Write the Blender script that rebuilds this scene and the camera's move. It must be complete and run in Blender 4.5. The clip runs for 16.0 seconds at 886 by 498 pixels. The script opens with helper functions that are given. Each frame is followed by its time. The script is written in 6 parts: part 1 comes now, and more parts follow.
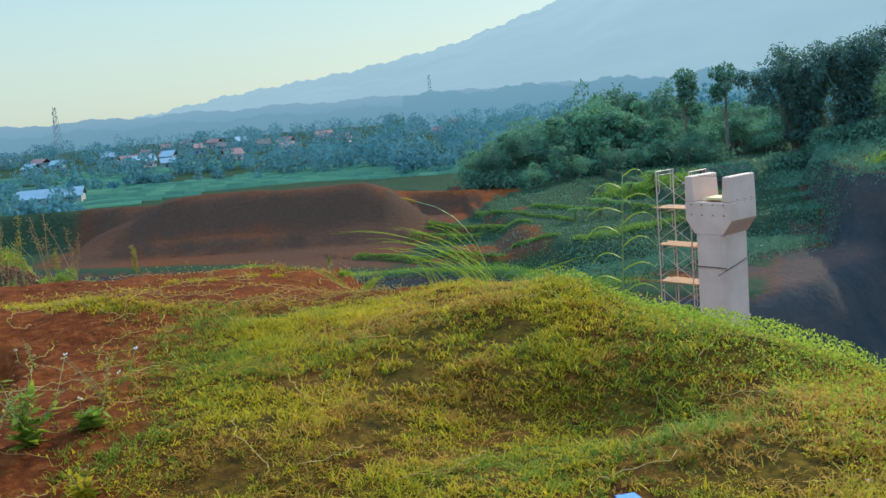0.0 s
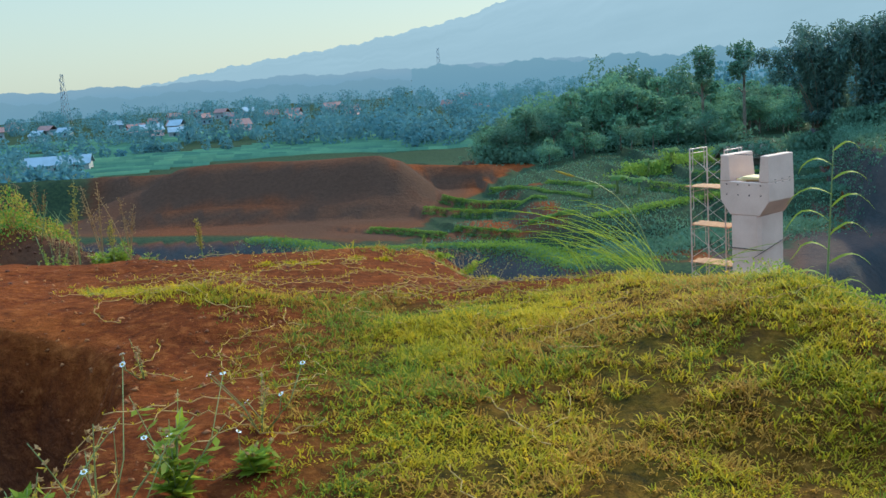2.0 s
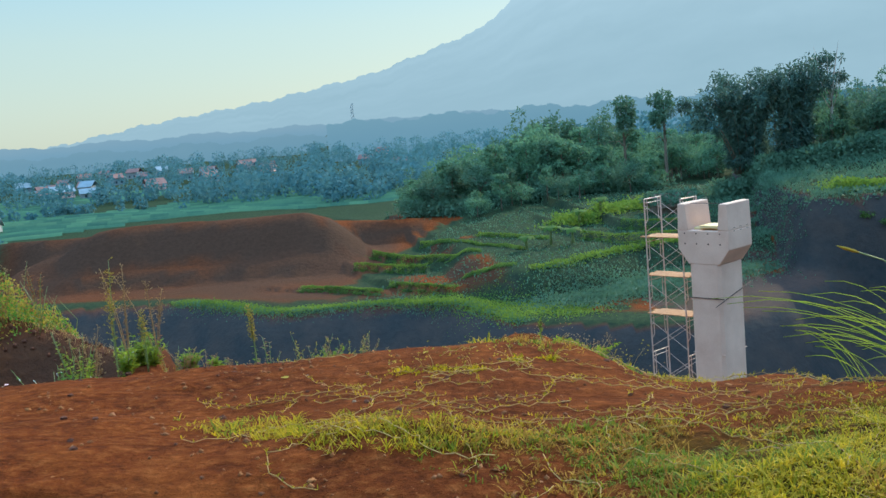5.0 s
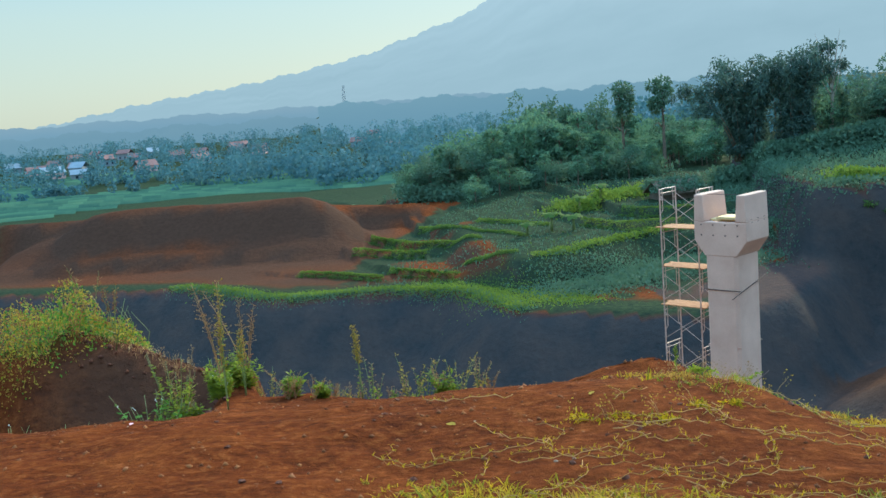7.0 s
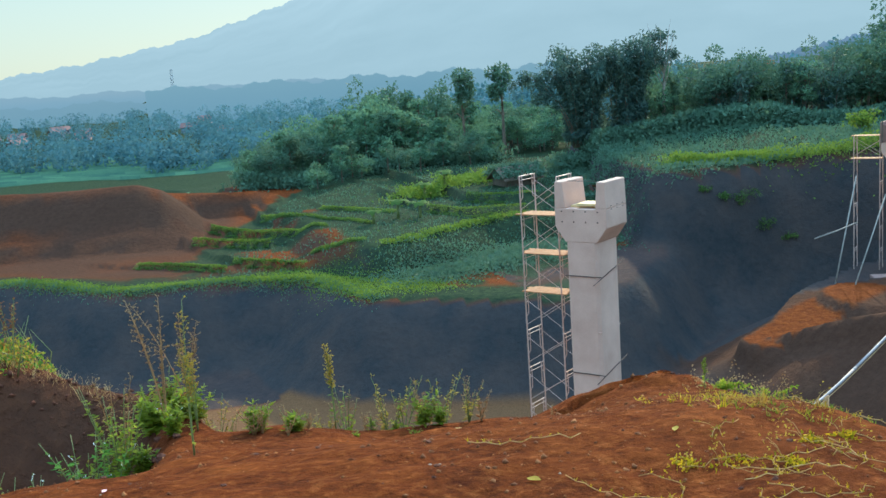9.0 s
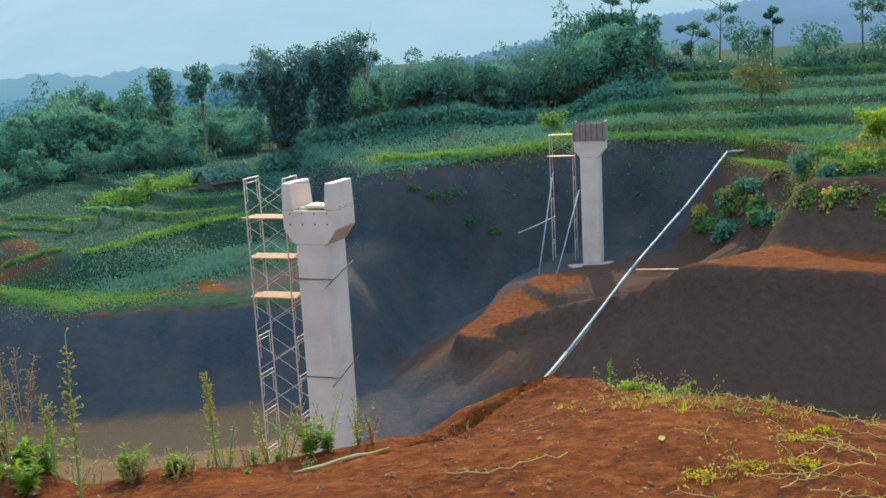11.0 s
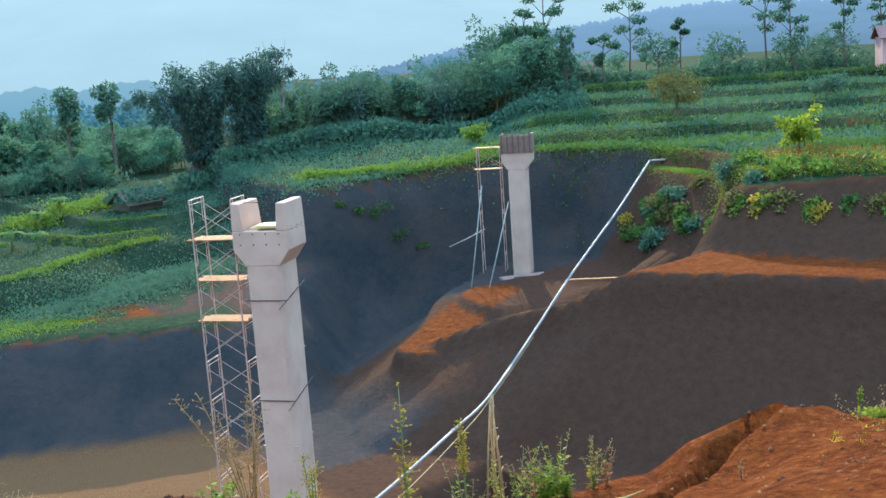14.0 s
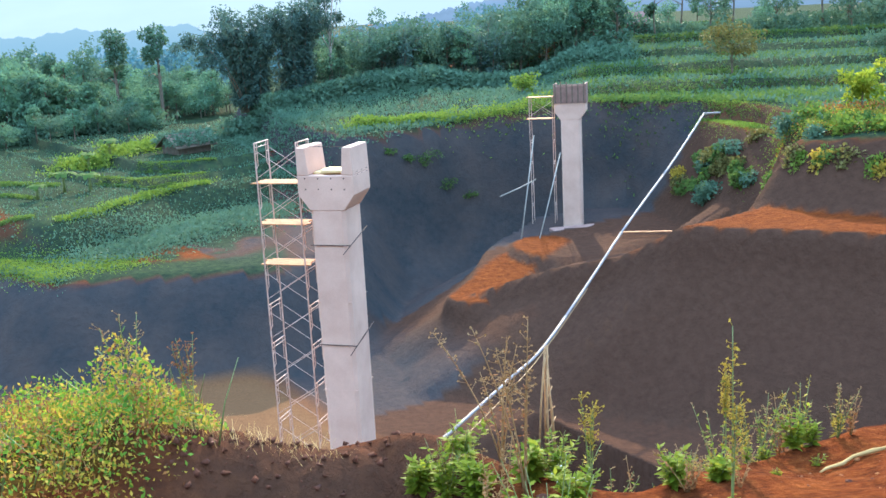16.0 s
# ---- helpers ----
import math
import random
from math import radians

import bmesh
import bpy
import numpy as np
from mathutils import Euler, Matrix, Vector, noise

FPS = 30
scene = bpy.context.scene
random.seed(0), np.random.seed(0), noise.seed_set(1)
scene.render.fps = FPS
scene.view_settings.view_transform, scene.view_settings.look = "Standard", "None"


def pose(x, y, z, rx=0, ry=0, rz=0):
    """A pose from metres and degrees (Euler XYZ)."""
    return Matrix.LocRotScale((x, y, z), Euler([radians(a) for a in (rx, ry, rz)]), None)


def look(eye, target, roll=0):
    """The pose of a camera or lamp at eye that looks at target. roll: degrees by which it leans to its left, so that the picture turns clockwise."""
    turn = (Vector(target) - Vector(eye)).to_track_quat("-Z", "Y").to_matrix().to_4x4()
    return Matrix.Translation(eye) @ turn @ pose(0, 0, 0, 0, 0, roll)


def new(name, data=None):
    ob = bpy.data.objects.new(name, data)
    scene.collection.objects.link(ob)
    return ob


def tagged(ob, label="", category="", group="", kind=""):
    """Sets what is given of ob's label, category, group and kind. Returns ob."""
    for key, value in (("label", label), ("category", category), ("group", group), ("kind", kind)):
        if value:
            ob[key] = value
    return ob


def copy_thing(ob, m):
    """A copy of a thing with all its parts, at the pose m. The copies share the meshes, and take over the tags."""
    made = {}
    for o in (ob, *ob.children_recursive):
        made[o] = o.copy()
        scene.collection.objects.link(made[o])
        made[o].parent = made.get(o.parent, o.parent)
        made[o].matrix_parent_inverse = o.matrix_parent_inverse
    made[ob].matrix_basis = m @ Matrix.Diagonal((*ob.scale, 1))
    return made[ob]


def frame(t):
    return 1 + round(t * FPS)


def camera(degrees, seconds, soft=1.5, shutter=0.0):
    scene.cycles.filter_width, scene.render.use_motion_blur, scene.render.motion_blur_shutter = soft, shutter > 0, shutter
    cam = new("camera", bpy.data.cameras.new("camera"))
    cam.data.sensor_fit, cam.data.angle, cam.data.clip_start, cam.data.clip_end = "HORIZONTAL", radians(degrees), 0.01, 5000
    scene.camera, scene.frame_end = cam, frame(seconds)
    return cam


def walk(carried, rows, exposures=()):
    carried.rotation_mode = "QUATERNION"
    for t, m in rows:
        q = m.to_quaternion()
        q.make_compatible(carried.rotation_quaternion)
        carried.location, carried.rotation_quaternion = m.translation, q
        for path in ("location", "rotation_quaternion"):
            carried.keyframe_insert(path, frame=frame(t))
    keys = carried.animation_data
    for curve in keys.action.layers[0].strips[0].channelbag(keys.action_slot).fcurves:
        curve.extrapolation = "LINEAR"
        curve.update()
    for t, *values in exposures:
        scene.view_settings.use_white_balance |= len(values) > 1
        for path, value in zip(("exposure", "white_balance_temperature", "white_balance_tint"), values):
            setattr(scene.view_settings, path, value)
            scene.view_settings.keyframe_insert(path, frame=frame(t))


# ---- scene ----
cam = camera(45.7, 16.0)
PATH = [
    (0, (0.301, -0.167, 1.549), (0.283, 1.812, 1.256), -4.7),
    (0.5, (0.054, 0.112, 1.499), (-0.019, 2.091, 1.219), -4.0),
    (1, (-0.191, 0.419, 1.497), (-0.287, 2.394, 1.2), -3.5),
    (1.5, (-0.443, 0.732, 1.509), (-0.509, 2.704, 1.184), -3.8),
    (2, (-0.652, 1.046, 1.489), (-0.682, 3.016, 1.149), -3.7),
    (2.5, (-0.884, 1.381, 1.511), (-0.885, 3.352, 1.172), -3.3),
    (3, (-1.177, 1.662, 1.531), (-1.127, 3.634, 1.204), -3.2),
    (3.5, (-1.428, 1.913, 1.526), (-1.328, 3.885, 1.212), -3.7),
    (4, (-1.651, 2.19, 1.547), (-1.471, 4.158, 1.234), -4.2),
    (4.5, (-1.912, 2.409, 1.564), (-1.671, 4.376, 1.289), -4.7),
    (5, (-2.166, 2.704, 1.579), (-2.032, 4.683, 1.327), -4.8),
    (5.2, (-2.252, 2.803, 1.573), (-2.173, 4.787, 1.329), -4.8),
    (7.3, (-3.226, 3.463, 1.878), (-3.043, 5.434, 1.589), -4.4),
    (7.5, (-3.315, 3.586, 1.874), (-3.102, 5.555, 1.6), -4.5),
    (8, (-3.575, 3.898, 1.899), (-3.266, 5.855, 1.622), -4.1),
    (8.5, (-3.796, 4.215, 1.886), (-3.424, 6.156, 1.573), -4.2),
    (9, (-3.993, 4.56, 1.895), (-3.537, 6.479, 1.562), -3.8),
    (9.5, (-4.218, 4.796, 1.867), (-3.553, 6.655, 1.548), -4.2),
    (10, (-4.525, 5.041, 1.879), (-3.698, 6.828, 1.524), -4.9),
    (10.2, (-4.601, 5.114, 1.875), (-3.753, 6.888, 1.511), -4.1),
    (12.3, (-5.485, 6.332, 1.995), (-4.348, 7.939, 1.643), -4.6),
    (12.5, (-5.559, 6.454, 1.993), (-4.437, 8.072, 1.641), -4.7),
    (13, (-5.814, 6.628, 1.983), (-4.679, 8.24, 1.649), -5.0),
    (13.5, (-6.093, 6.769, 2.04), (-4.933, 8.361, 1.69), -4.7),
    (14, (-6.343, 6.942, 2.055), (-5.21, 8.553, 1.706), -3.9),
    (14.5, (-6.522, 7.164, 2.039), (-5.409, 8.781, 1.659), -2.7),
    (15, (-6.773, 7.327, 2.042), (-5.587, 8.885, 1.635), -1.9),
    (15.5, (-6.997, 7.537, 2.001), (-5.833, 9.104, 1.562), -2.3),
    (16, (-7.219, 7.803, 1.995), (-6.154, 9.439, 1.557), -3.0),
]
walk(cam, [(t, look(e, g, r)) for t, e, g, r in PATH], exposures=[(0, 0.44, 5480, 2), (5, 0.4, 5520, 2), (8, 0.46, 5600, 2), (10.2, 0.66, 5580, 2), (12.5, 0.76, 5550, 2), (14, 0.85, 5500, 4), (15, 1.06, 5500, 7), (15.5, 1.55, 5650, 12), (16, 1.32, 5700, 13)])

# ---- world, sun ----
SUN_YAW, SUN_EL = 34.0, 27.0   # degrees to the right of +y, and above the horizon
world = bpy.data.worlds.new("sky")
scene.world = world
world.use_nodes = True
wn = world.node_tree
sky = wn.nodes.new("ShaderNodeTexSky")
sky.sky_type, sky.sun_disc = "NISHITA", False
sky.sun_elevation, sky.sun_rotation = radians(SUN_EL), radians(SUN_YAW)
sky.altitude, sky.air_density, sky.dust_density, sky.ozone_density = 700, 1.0, 1.6, 1.5
tcw, sepw, rampw = wn.nodes.new("ShaderNodeTexCoord"), wn.nodes.new("ShaderNodeSeparateXYZ"), wn.nodes.new("ShaderNodeValToRGB")
wn.links.new(tcw.outputs["Generated"], sepw.inputs[0]), wn.links.new(sepw.outputs[2], rampw.inputs[0])
while len(rampw.color_ramp.elements) < 5:
    rampw.color_ramp.elements.new(0.5)
for el, (pos, col) in zip(rampw.color_ramp.elements, ((0.0, (0.44, 0.44, 0.33)), (0.09, (0.40, 0.45, 0.38)), (0.2, (0.27, 0.43, 0.49)), (0.42, (0.56, 0.93, 1.30)), (1.0, (1.08, 1.64, 2.42)))):
    el.position, el.color = pos, (*col, 1)
skys = wn.nodes.new("ShaderNodeMix")
skys.data_type, skys.blend_type = "RGBA", "ADD"
skys.inputs[0].default_value = 0.018      # clear sky's share, added to the light of the hazy air
wn.links.new(rampw.outputs[0], skys.inputs[6]), wn.links.new(sky.outputs[0], skys.inputs[7])
wn.links.new(skys.outputs[2], wn.nodes["Background"].inputs[0])
wn.nodes["Background"].inputs[1].default_value = 1.0
sun = new("sun", bpy.data.lights.new("sun", "SUN"))
sun.data.energy, sun.data.angle, sun.data.color = 4.4, radians(0.6), (1.0, 0.82, 0.50)
sun.matrix_world = look((0, 0, 0), (-math.sin(radians(SUN_YAW)) * math.cos(radians(SUN_EL)), -math.cos(radians(SUN_YAW)) * math.cos(radians(SUN_EL)), -math.sin(radians(SUN_EL))))


# ---- materials ----
def lin(c):
    return tuple(v / 12.92 if v <= 0.04045 else ((v + 0.055) / 1.055) ** 2.4 for v in c)


def mat(name, a, b, scale=3.0, rough=0.9, bump=0.3, fine=40.0, metal=0.0, island=0.0, transl=0.0, spread=0.02):
    """A plain procedural surface: two colours mixed by broad and fine noise, with fine relief."""
    m = bpy.data.materials.new(name)
    m.use_nodes = True
    n, l = m.node_tree.nodes, m.node_tree.links
    p = n["Principled BSDF"]
    tc = n.new("ShaderNodeTexCoord")
    n1, n2 = n.new("ShaderNodeTexNoise"), n.new("ShaderNodeTexNoise")
    n1.inputs["Scale"].default_value, n2.inputs["Scale"].default_value = scale, fine
    n1.inputs["Detail"].default_value, n2.inputs["Detail"].default_value = 5, 4
    l.new(tc.outputs["Object"], n1.inputs["Vector"]), l.new(tc.outputs["Object"], n2.inputs["Vector"])
    mixf = n.new("ShaderNodeMath"); mixf.operation = "MULTIPLY_ADD"
    l.new(n2.outputs[0], mixf.inputs[0]); mixf.inputs[1].default_value = 0.45
    sc = n.new("ShaderNodeMath"); sc.operation = "MULTIPLY_ADD"; sc.inputs[1].default_value, sc.inputs[2].default_value = 1.5, -0.45
    l.new(n1.outputs[0], sc.inputs[0]); l.new(sc.outputs[0], mixf.inputs[2])
    fac = mixf.outputs[0]
    if island:
        g = n.new("ShaderNodeNewGeometry")
        ad = n.new("ShaderNodeMath"); ad.operation = "MULTIPLY_ADD"; ad.inputs[1].default_value = island
        l.new(g.outputs["Random Per Island"], ad.inputs[0]); l.new(fac, ad.inputs[2])
        sb = n.new("ShaderNodeMath"); sb.operation = "SUBTRACT"; sb.inputs[1].default_value = island / 2
        l.new(ad.outputs[0], sb.inputs[0]); fac = sb.outputs[0]
    mx = n.new("ShaderNodeMix"); mx.data_type = "RGBA"; mx.clamp_factor = True
    mx.inputs[6].default_value, mx.inputs[7].default_value = (*a, 1), (*b, 1)
    l.new(fac, mx.inputs[0])
    l.new(mx.outputs[2], p.inputs["Base Color"])
    p.inputs["Roughness"].default_value, p.inputs["Metallic"].default_value = rough, metal
    p.inputs["Specular IOR Level"].default_value = 0.06 if transl else 0.3
    if bump:
        bp = n.new("ShaderNodeBump")
        bp.inputs["Strength"].default_value, bp.inputs["Distance"].default_value = bump, spread
        l.new(n2.outputs[0], bp.inputs["Height"]); l.new(bp.outputs[0], p.inputs["Normal"])
    if transl:
        t = n.new("ShaderNodeBsdfTranslucent"); l.new(mx.outputs[2], t.inputs[0])
        ms = n.new("ShaderNodeMixShader"); ms.inputs[0].default_value = transl
        l.new(p.outputs[0], ms.inputs[1]); l.new(t.outputs[0], ms.inputs[2])
        l.new(ms.outputs[0], n["Material Output"].inputs[0])
    return m




MAT = {}


def ground_material():
    m = bpy.data.materials.new("red soil and grass")
    m.use_nodes = True
    n, l = m.node_tree.nodes, m.node_tree.links
    p = n["Principled BSDF"]
    tc = n.new("ShaderNodeTexCoord")

    def noise_at(scale, detail=6, rough=0.6):
        t = n.new("ShaderNodeTexNoise")
        t.inputs["Scale"].default_value, t.inputs["Detail"].default_value, t.inputs["Roughness"].default_value = scale, detail, rough
        l.new(tc.outputs["Object"], t.inputs["Vector"])
        return t.outputs[0]

    def ramp_of(v, *stops):
        r = n.new("ShaderNodeValToRGB")
        while len(r.color_ramp.elements) < len(stops):
            r.color_ramp.elements.new(0.5)
        for e, (pos, c) in zip(r.color_ramp.elements, stops):
            e.position, e.color = pos, (*c, 1)
        l.new(v, r.inputs[0])
        return r.outputs[0]

    big, mid, fin = noise_at(0.35), noise_at(2.2), noise_at(14, 8, 0.7)
    soil1 = ramp_of(mid, (0.3, (0.050, 0.011, 0.004)), (0.5, (0.122, 0.027, 0.006)), (0.75, (0.25, 0.068, 0.013)))
    soil2 = ramp_of(fin, (0.34, (0.028, 0.007, 0.004)), (0.52, (0.122, 0.029, 0.007)), (0.75, (0.33, 0.11, 0.028)))
    soil = n.new("ShaderNodeMix"); soil.data_type = "RGBA"; soil.inputs[0].default_value = 0.55
    l.new(soil1, soil.inputs[6]); l.new(soil2, soil.inputs[7])
    green1 = ramp_of(fin, (0.3, (0.010, 0.011, 0.005)), (0.5, (0.075, 0.042, 0.006)), (0.75, (0.18, 0.095, 0.012)))
    green2 = ramp_of(mid, (0.35, (0.014, 0.024, 0.014)), (0.65, (0.034, 0.050, 0.02)))
    green = n.new("ShaderNodeMix"); green.data_type = "RGBA"; al = n.new("ShaderNodeAttribute"); al.attribute_name = "lush"; l.new(al.outputs["Fac"], green.inputs[0])
    l.new(green1, green.inputs[6]); l.new(green2, green.inputs[7])
    at = n.new("ShaderNodeAttribute"); at.attribute_name = "grass"
    sm = n.new("ShaderNodeMath"); sm.operation = "MULTIPLY_ADD"; sm.inputs[1].default_value = 0.9
    sub = n.new("ShaderNodeMath"); sub.operation = "SUBTRACT"; sub.inputs[1].default_value = 0.5
    l.new(mid, sub.inputs[0]); l.new(sub.outputs[0], sm.inputs[0]); l.new(at.outputs["Fac"], sm.inputs[2])
    rm = n.new("ShaderNodeMapRange"); rm.inputs[1].default_value, rm.inputs[2].default_value = 0.25, 0.7
    l.new(sm.outputs[0], rm.inputs[0])
    mx = n.new("ShaderNodeMix"); mx.data_type = "RGBA"
    l.new(rm.outputs[0], mx.inputs[0]); l.new(soil.outputs[2], mx.inputs[6]); l.new(green.outputs[2], mx.inputs[7])
    l.new(mx.outputs[2], p.inputs["Base Color"])
    p.inputs["Roughness"].default_value = 0.95
    p.inputs["Specular IOR Level"].default_value = 0.02
    ap = n.new("ShaderNodeAttribute"); ap.attribute_name = "pale"
    dust = ramp_of(fin, (0.3, (0.085, 0.040, 0.018)), (0.7, (0.20, 0.098, 0.042)))
    mp = n.new("ShaderNodeMix"); mp.data_type = "RGBA"
    # dark subsoil tones, with the shade and haze on the cuts coloured in
    au = n.new("ShaderNodeAttribute"); au.attribute_name = "subsoil_shade"
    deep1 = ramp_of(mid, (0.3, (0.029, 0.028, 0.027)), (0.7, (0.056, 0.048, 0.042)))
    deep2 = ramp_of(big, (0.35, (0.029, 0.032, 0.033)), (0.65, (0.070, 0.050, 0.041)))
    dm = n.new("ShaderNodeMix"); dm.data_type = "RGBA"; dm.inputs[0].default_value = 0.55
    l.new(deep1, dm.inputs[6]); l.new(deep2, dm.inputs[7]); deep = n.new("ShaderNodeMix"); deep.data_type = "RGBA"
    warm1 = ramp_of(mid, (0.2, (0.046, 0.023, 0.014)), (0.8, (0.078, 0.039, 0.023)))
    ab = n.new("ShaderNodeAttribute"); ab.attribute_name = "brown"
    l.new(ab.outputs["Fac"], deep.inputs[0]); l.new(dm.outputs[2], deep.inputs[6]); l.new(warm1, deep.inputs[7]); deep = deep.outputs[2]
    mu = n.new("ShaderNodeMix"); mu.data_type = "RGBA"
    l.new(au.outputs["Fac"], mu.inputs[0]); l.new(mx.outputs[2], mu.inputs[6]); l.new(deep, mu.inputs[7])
    l.new(ap.outputs["Fac"], mp.inputs[0]); l.new(mu.outputs[2], mp.inputs[6]); l.new(dust, mp.inputs[7])
    l.new(mp.outputs[2], p.inputs["Base Color"])
    b1, b2 = n.new("ShaderNodeBump"), n.new("ShaderNodeBump")
    b1.inputs["Distance"].default_value, b2.inputs["Distance"].default_value = 0.12, 0.03
    b1.inputs["Strength"].default_value, b2.inputs["Strength"].default_value = 1.0, 1.0
    l.new(mid, b1.inputs["Height"]); l.new(fin, b2.inputs["Height"])
    l.new(b1.outputs[0], b2.inputs["Normal"]); l.new(b2.outputs[0], p.inputs["Normal"])
    return m


MAT["ground"] = ground_material()
MAT["concrete"] = mat("pale cast concrete", (0.49, 0.295, 0.205), (0.70, 0.45, 0.325), 0.8, 0.85, 0.25, 25, spread=0.01)
MAT["concrete_old"] = mat("weathered formwork", (0.18, 0.09, 0.065), (0.33, 0.2, 0.15), 2, 0.8, 0.3, 20)
MAT["steel"] = mat("rusty scaffold tube", (0.36, 0.19, 0.12), (0.62, 0.45, 0.36), 3, 0.55, 0.1, 60)
MAT["plank"] = mat("scaffold planks", (0.30, 0.11, 0.04), (0.5, 0.24, 0.1), 4, 0.8, 0.2, 50)
# tree greens made paler and bluer, the haze of distance mixed in
MAT["leaf"] = mat("dark tree leaves", (0.064, 0.118, 0.076), (0.122, 0.200, 0.112), 0.3, 0.6, 0, 8, island=0.35, transl=0.35)
MAT["leaf_far"] = mat("wooded slope leaves", (0.075, 0.16, 0.105), (0.19, 0.30, 0.145), 0.12, 0.7, 0, 3, island=0.6, transl=0.35)
MAT["bark"] = mat("bark", (0.09, 0.06, 0.04), (0.2, 0.15, 0.1), 3, 0.9, 0.4, 30)


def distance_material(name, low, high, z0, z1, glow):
    """Far slopes seen through the air: a plain backdrop that glows a little, haze put into its colours."""
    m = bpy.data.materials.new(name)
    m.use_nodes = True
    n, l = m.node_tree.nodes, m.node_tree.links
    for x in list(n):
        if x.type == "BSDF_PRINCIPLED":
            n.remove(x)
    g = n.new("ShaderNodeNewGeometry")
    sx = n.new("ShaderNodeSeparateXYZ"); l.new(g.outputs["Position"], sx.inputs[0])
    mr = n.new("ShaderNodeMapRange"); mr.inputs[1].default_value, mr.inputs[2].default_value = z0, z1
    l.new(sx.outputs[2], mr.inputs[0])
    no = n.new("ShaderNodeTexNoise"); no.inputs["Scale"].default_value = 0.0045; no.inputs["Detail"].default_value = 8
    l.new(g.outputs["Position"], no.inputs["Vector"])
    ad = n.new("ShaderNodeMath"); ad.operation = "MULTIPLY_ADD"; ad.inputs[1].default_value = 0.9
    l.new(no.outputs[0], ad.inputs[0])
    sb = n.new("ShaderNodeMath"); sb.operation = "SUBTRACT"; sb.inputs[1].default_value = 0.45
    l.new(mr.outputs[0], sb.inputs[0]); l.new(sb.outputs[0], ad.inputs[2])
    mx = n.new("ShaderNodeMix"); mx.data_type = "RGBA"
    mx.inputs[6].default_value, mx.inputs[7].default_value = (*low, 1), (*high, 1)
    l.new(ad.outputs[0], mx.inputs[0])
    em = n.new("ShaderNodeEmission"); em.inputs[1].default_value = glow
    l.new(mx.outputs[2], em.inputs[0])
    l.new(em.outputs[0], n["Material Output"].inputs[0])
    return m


MAT["rock"] = mat("clods of red soil", (0.05, 0.016, 0.008), (0.13, 0.04, 0.016), 4, 0.95, 0.5, 30)
MAT["grass"] = mat("short grass", (0.15, 0.16, 0.006), (0.62, 0.40, 0.014), 0.8, 0.6, 0, 6, island=0.9, transl=0.5)
MAT["straw"] = mat("dry runners", (0.30, 0.16, 0.05), (0.55, 0.36, 0.14), 1.2, 0.8, 0, 8, island=0.9, transl=0.2)
MAT["dry_grass"] = mat("withered grass", (0.20, 0.085, 0.012), (0.50, 0.26, 0.03), 0.8, 0.7, 0, 8, island=0.9, transl=0.35)
MAT["green_grass"] = mat("deeper green grass", (0.07, 0.105, 0.008), (0.25, 0.27, 0.018), 0.8, 0.6, 0, 8, island=0.9, transl=0.5)
MAT["weed"] = mat("bright weed leaves", (0.12, 0.185, 0.012), (0.38, 0.40, 0.04), 1.0, 0.5, 0, 9, island=0.7, transl=0.6)
MAT["weed_dark"] = mat("deep green weed leaves", (0.05, 0.15, 0.015), (0.18, 0.32, 0.04), 1.0, 0.5, 0, 9, island=0.7, transl=0.4)
MAT["gold"] = mat("yellowing leaves", (0.28, 0.20, 0.025), (0.54, 0.38, 0.055), 1.0, 0.6, 0, 9, island=0.8, transl=0.45)
MAT["rust"] = mat("rust-red dry leaves", (0.22, 0.07, 0.025), (0.40, 0.17, 0.05), 1.0, 0.7, 0, 9, island=0.8, transl=0.3)
MAT["seed"] = mat("dry seed heads", (0.26, 0.14, 0.05), (0.5, 0.31, 0.14), 2.0, 0.8, 0, 9, island=0.8, transl=0.3)
MAT["stem"] = mat("green stems", (0.10, 0.13, 0.03), (0.24, 0.25, 0.08), 3, 0.6, 0, 20)
MAT["petal"] = mat("white petals", (0.7, 0.68, 0.6), (0.85, 0.84, 0.8), 5, 0.5, 0, 30, transl=0.3)
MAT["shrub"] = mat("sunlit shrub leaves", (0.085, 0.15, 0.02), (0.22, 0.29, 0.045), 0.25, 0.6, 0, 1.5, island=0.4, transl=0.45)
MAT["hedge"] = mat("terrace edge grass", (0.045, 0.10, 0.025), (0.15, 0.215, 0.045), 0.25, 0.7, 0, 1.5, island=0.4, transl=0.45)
MAT["olive"] = mat("olive-brown leaves", (0.09, 0.085, 0.025), (0.20, 0.17, 0.05), 0.5, 0.6, 0, 5, island=0.8, transl=0.4)
# bamboo and valley woods also hold the distance haze in their leaf colour
MAT["bamboo_leaf"] = mat("bamboo leaves", (0.055, 0.10, 0.085), (0.115, 0.17, 0.115), 0.3, 0.6, 0, 5, island=0.8, transl=0.35)
MAT["wood_far"] = mat("distant woods in haze", (0.075, 0.16, 0.175), (0.125, 0.23, 0.23), 0.03, 0.8, 0, 0.4, island=0.2, transl=0.3)
MAT["bamboo"] = mat("split bamboo", (0.34, 0.17, 0.06), (0.58, 0.34, 0.15), 3, 0.6, 0.1, 30)
MAT["bamboo_grey"] = mat("weathered bamboo pole", (0.2, 0.17, 0.13), (0.36, 0.31, 0.25), 3, 0.7, 0.1, 30)
MAT["pvc"] = mat("pale plastic pipe", (0.25, 0.20, 0.175), (0.36, 0.30, 0.265), 0.5, 0.6, 0.05, 20)
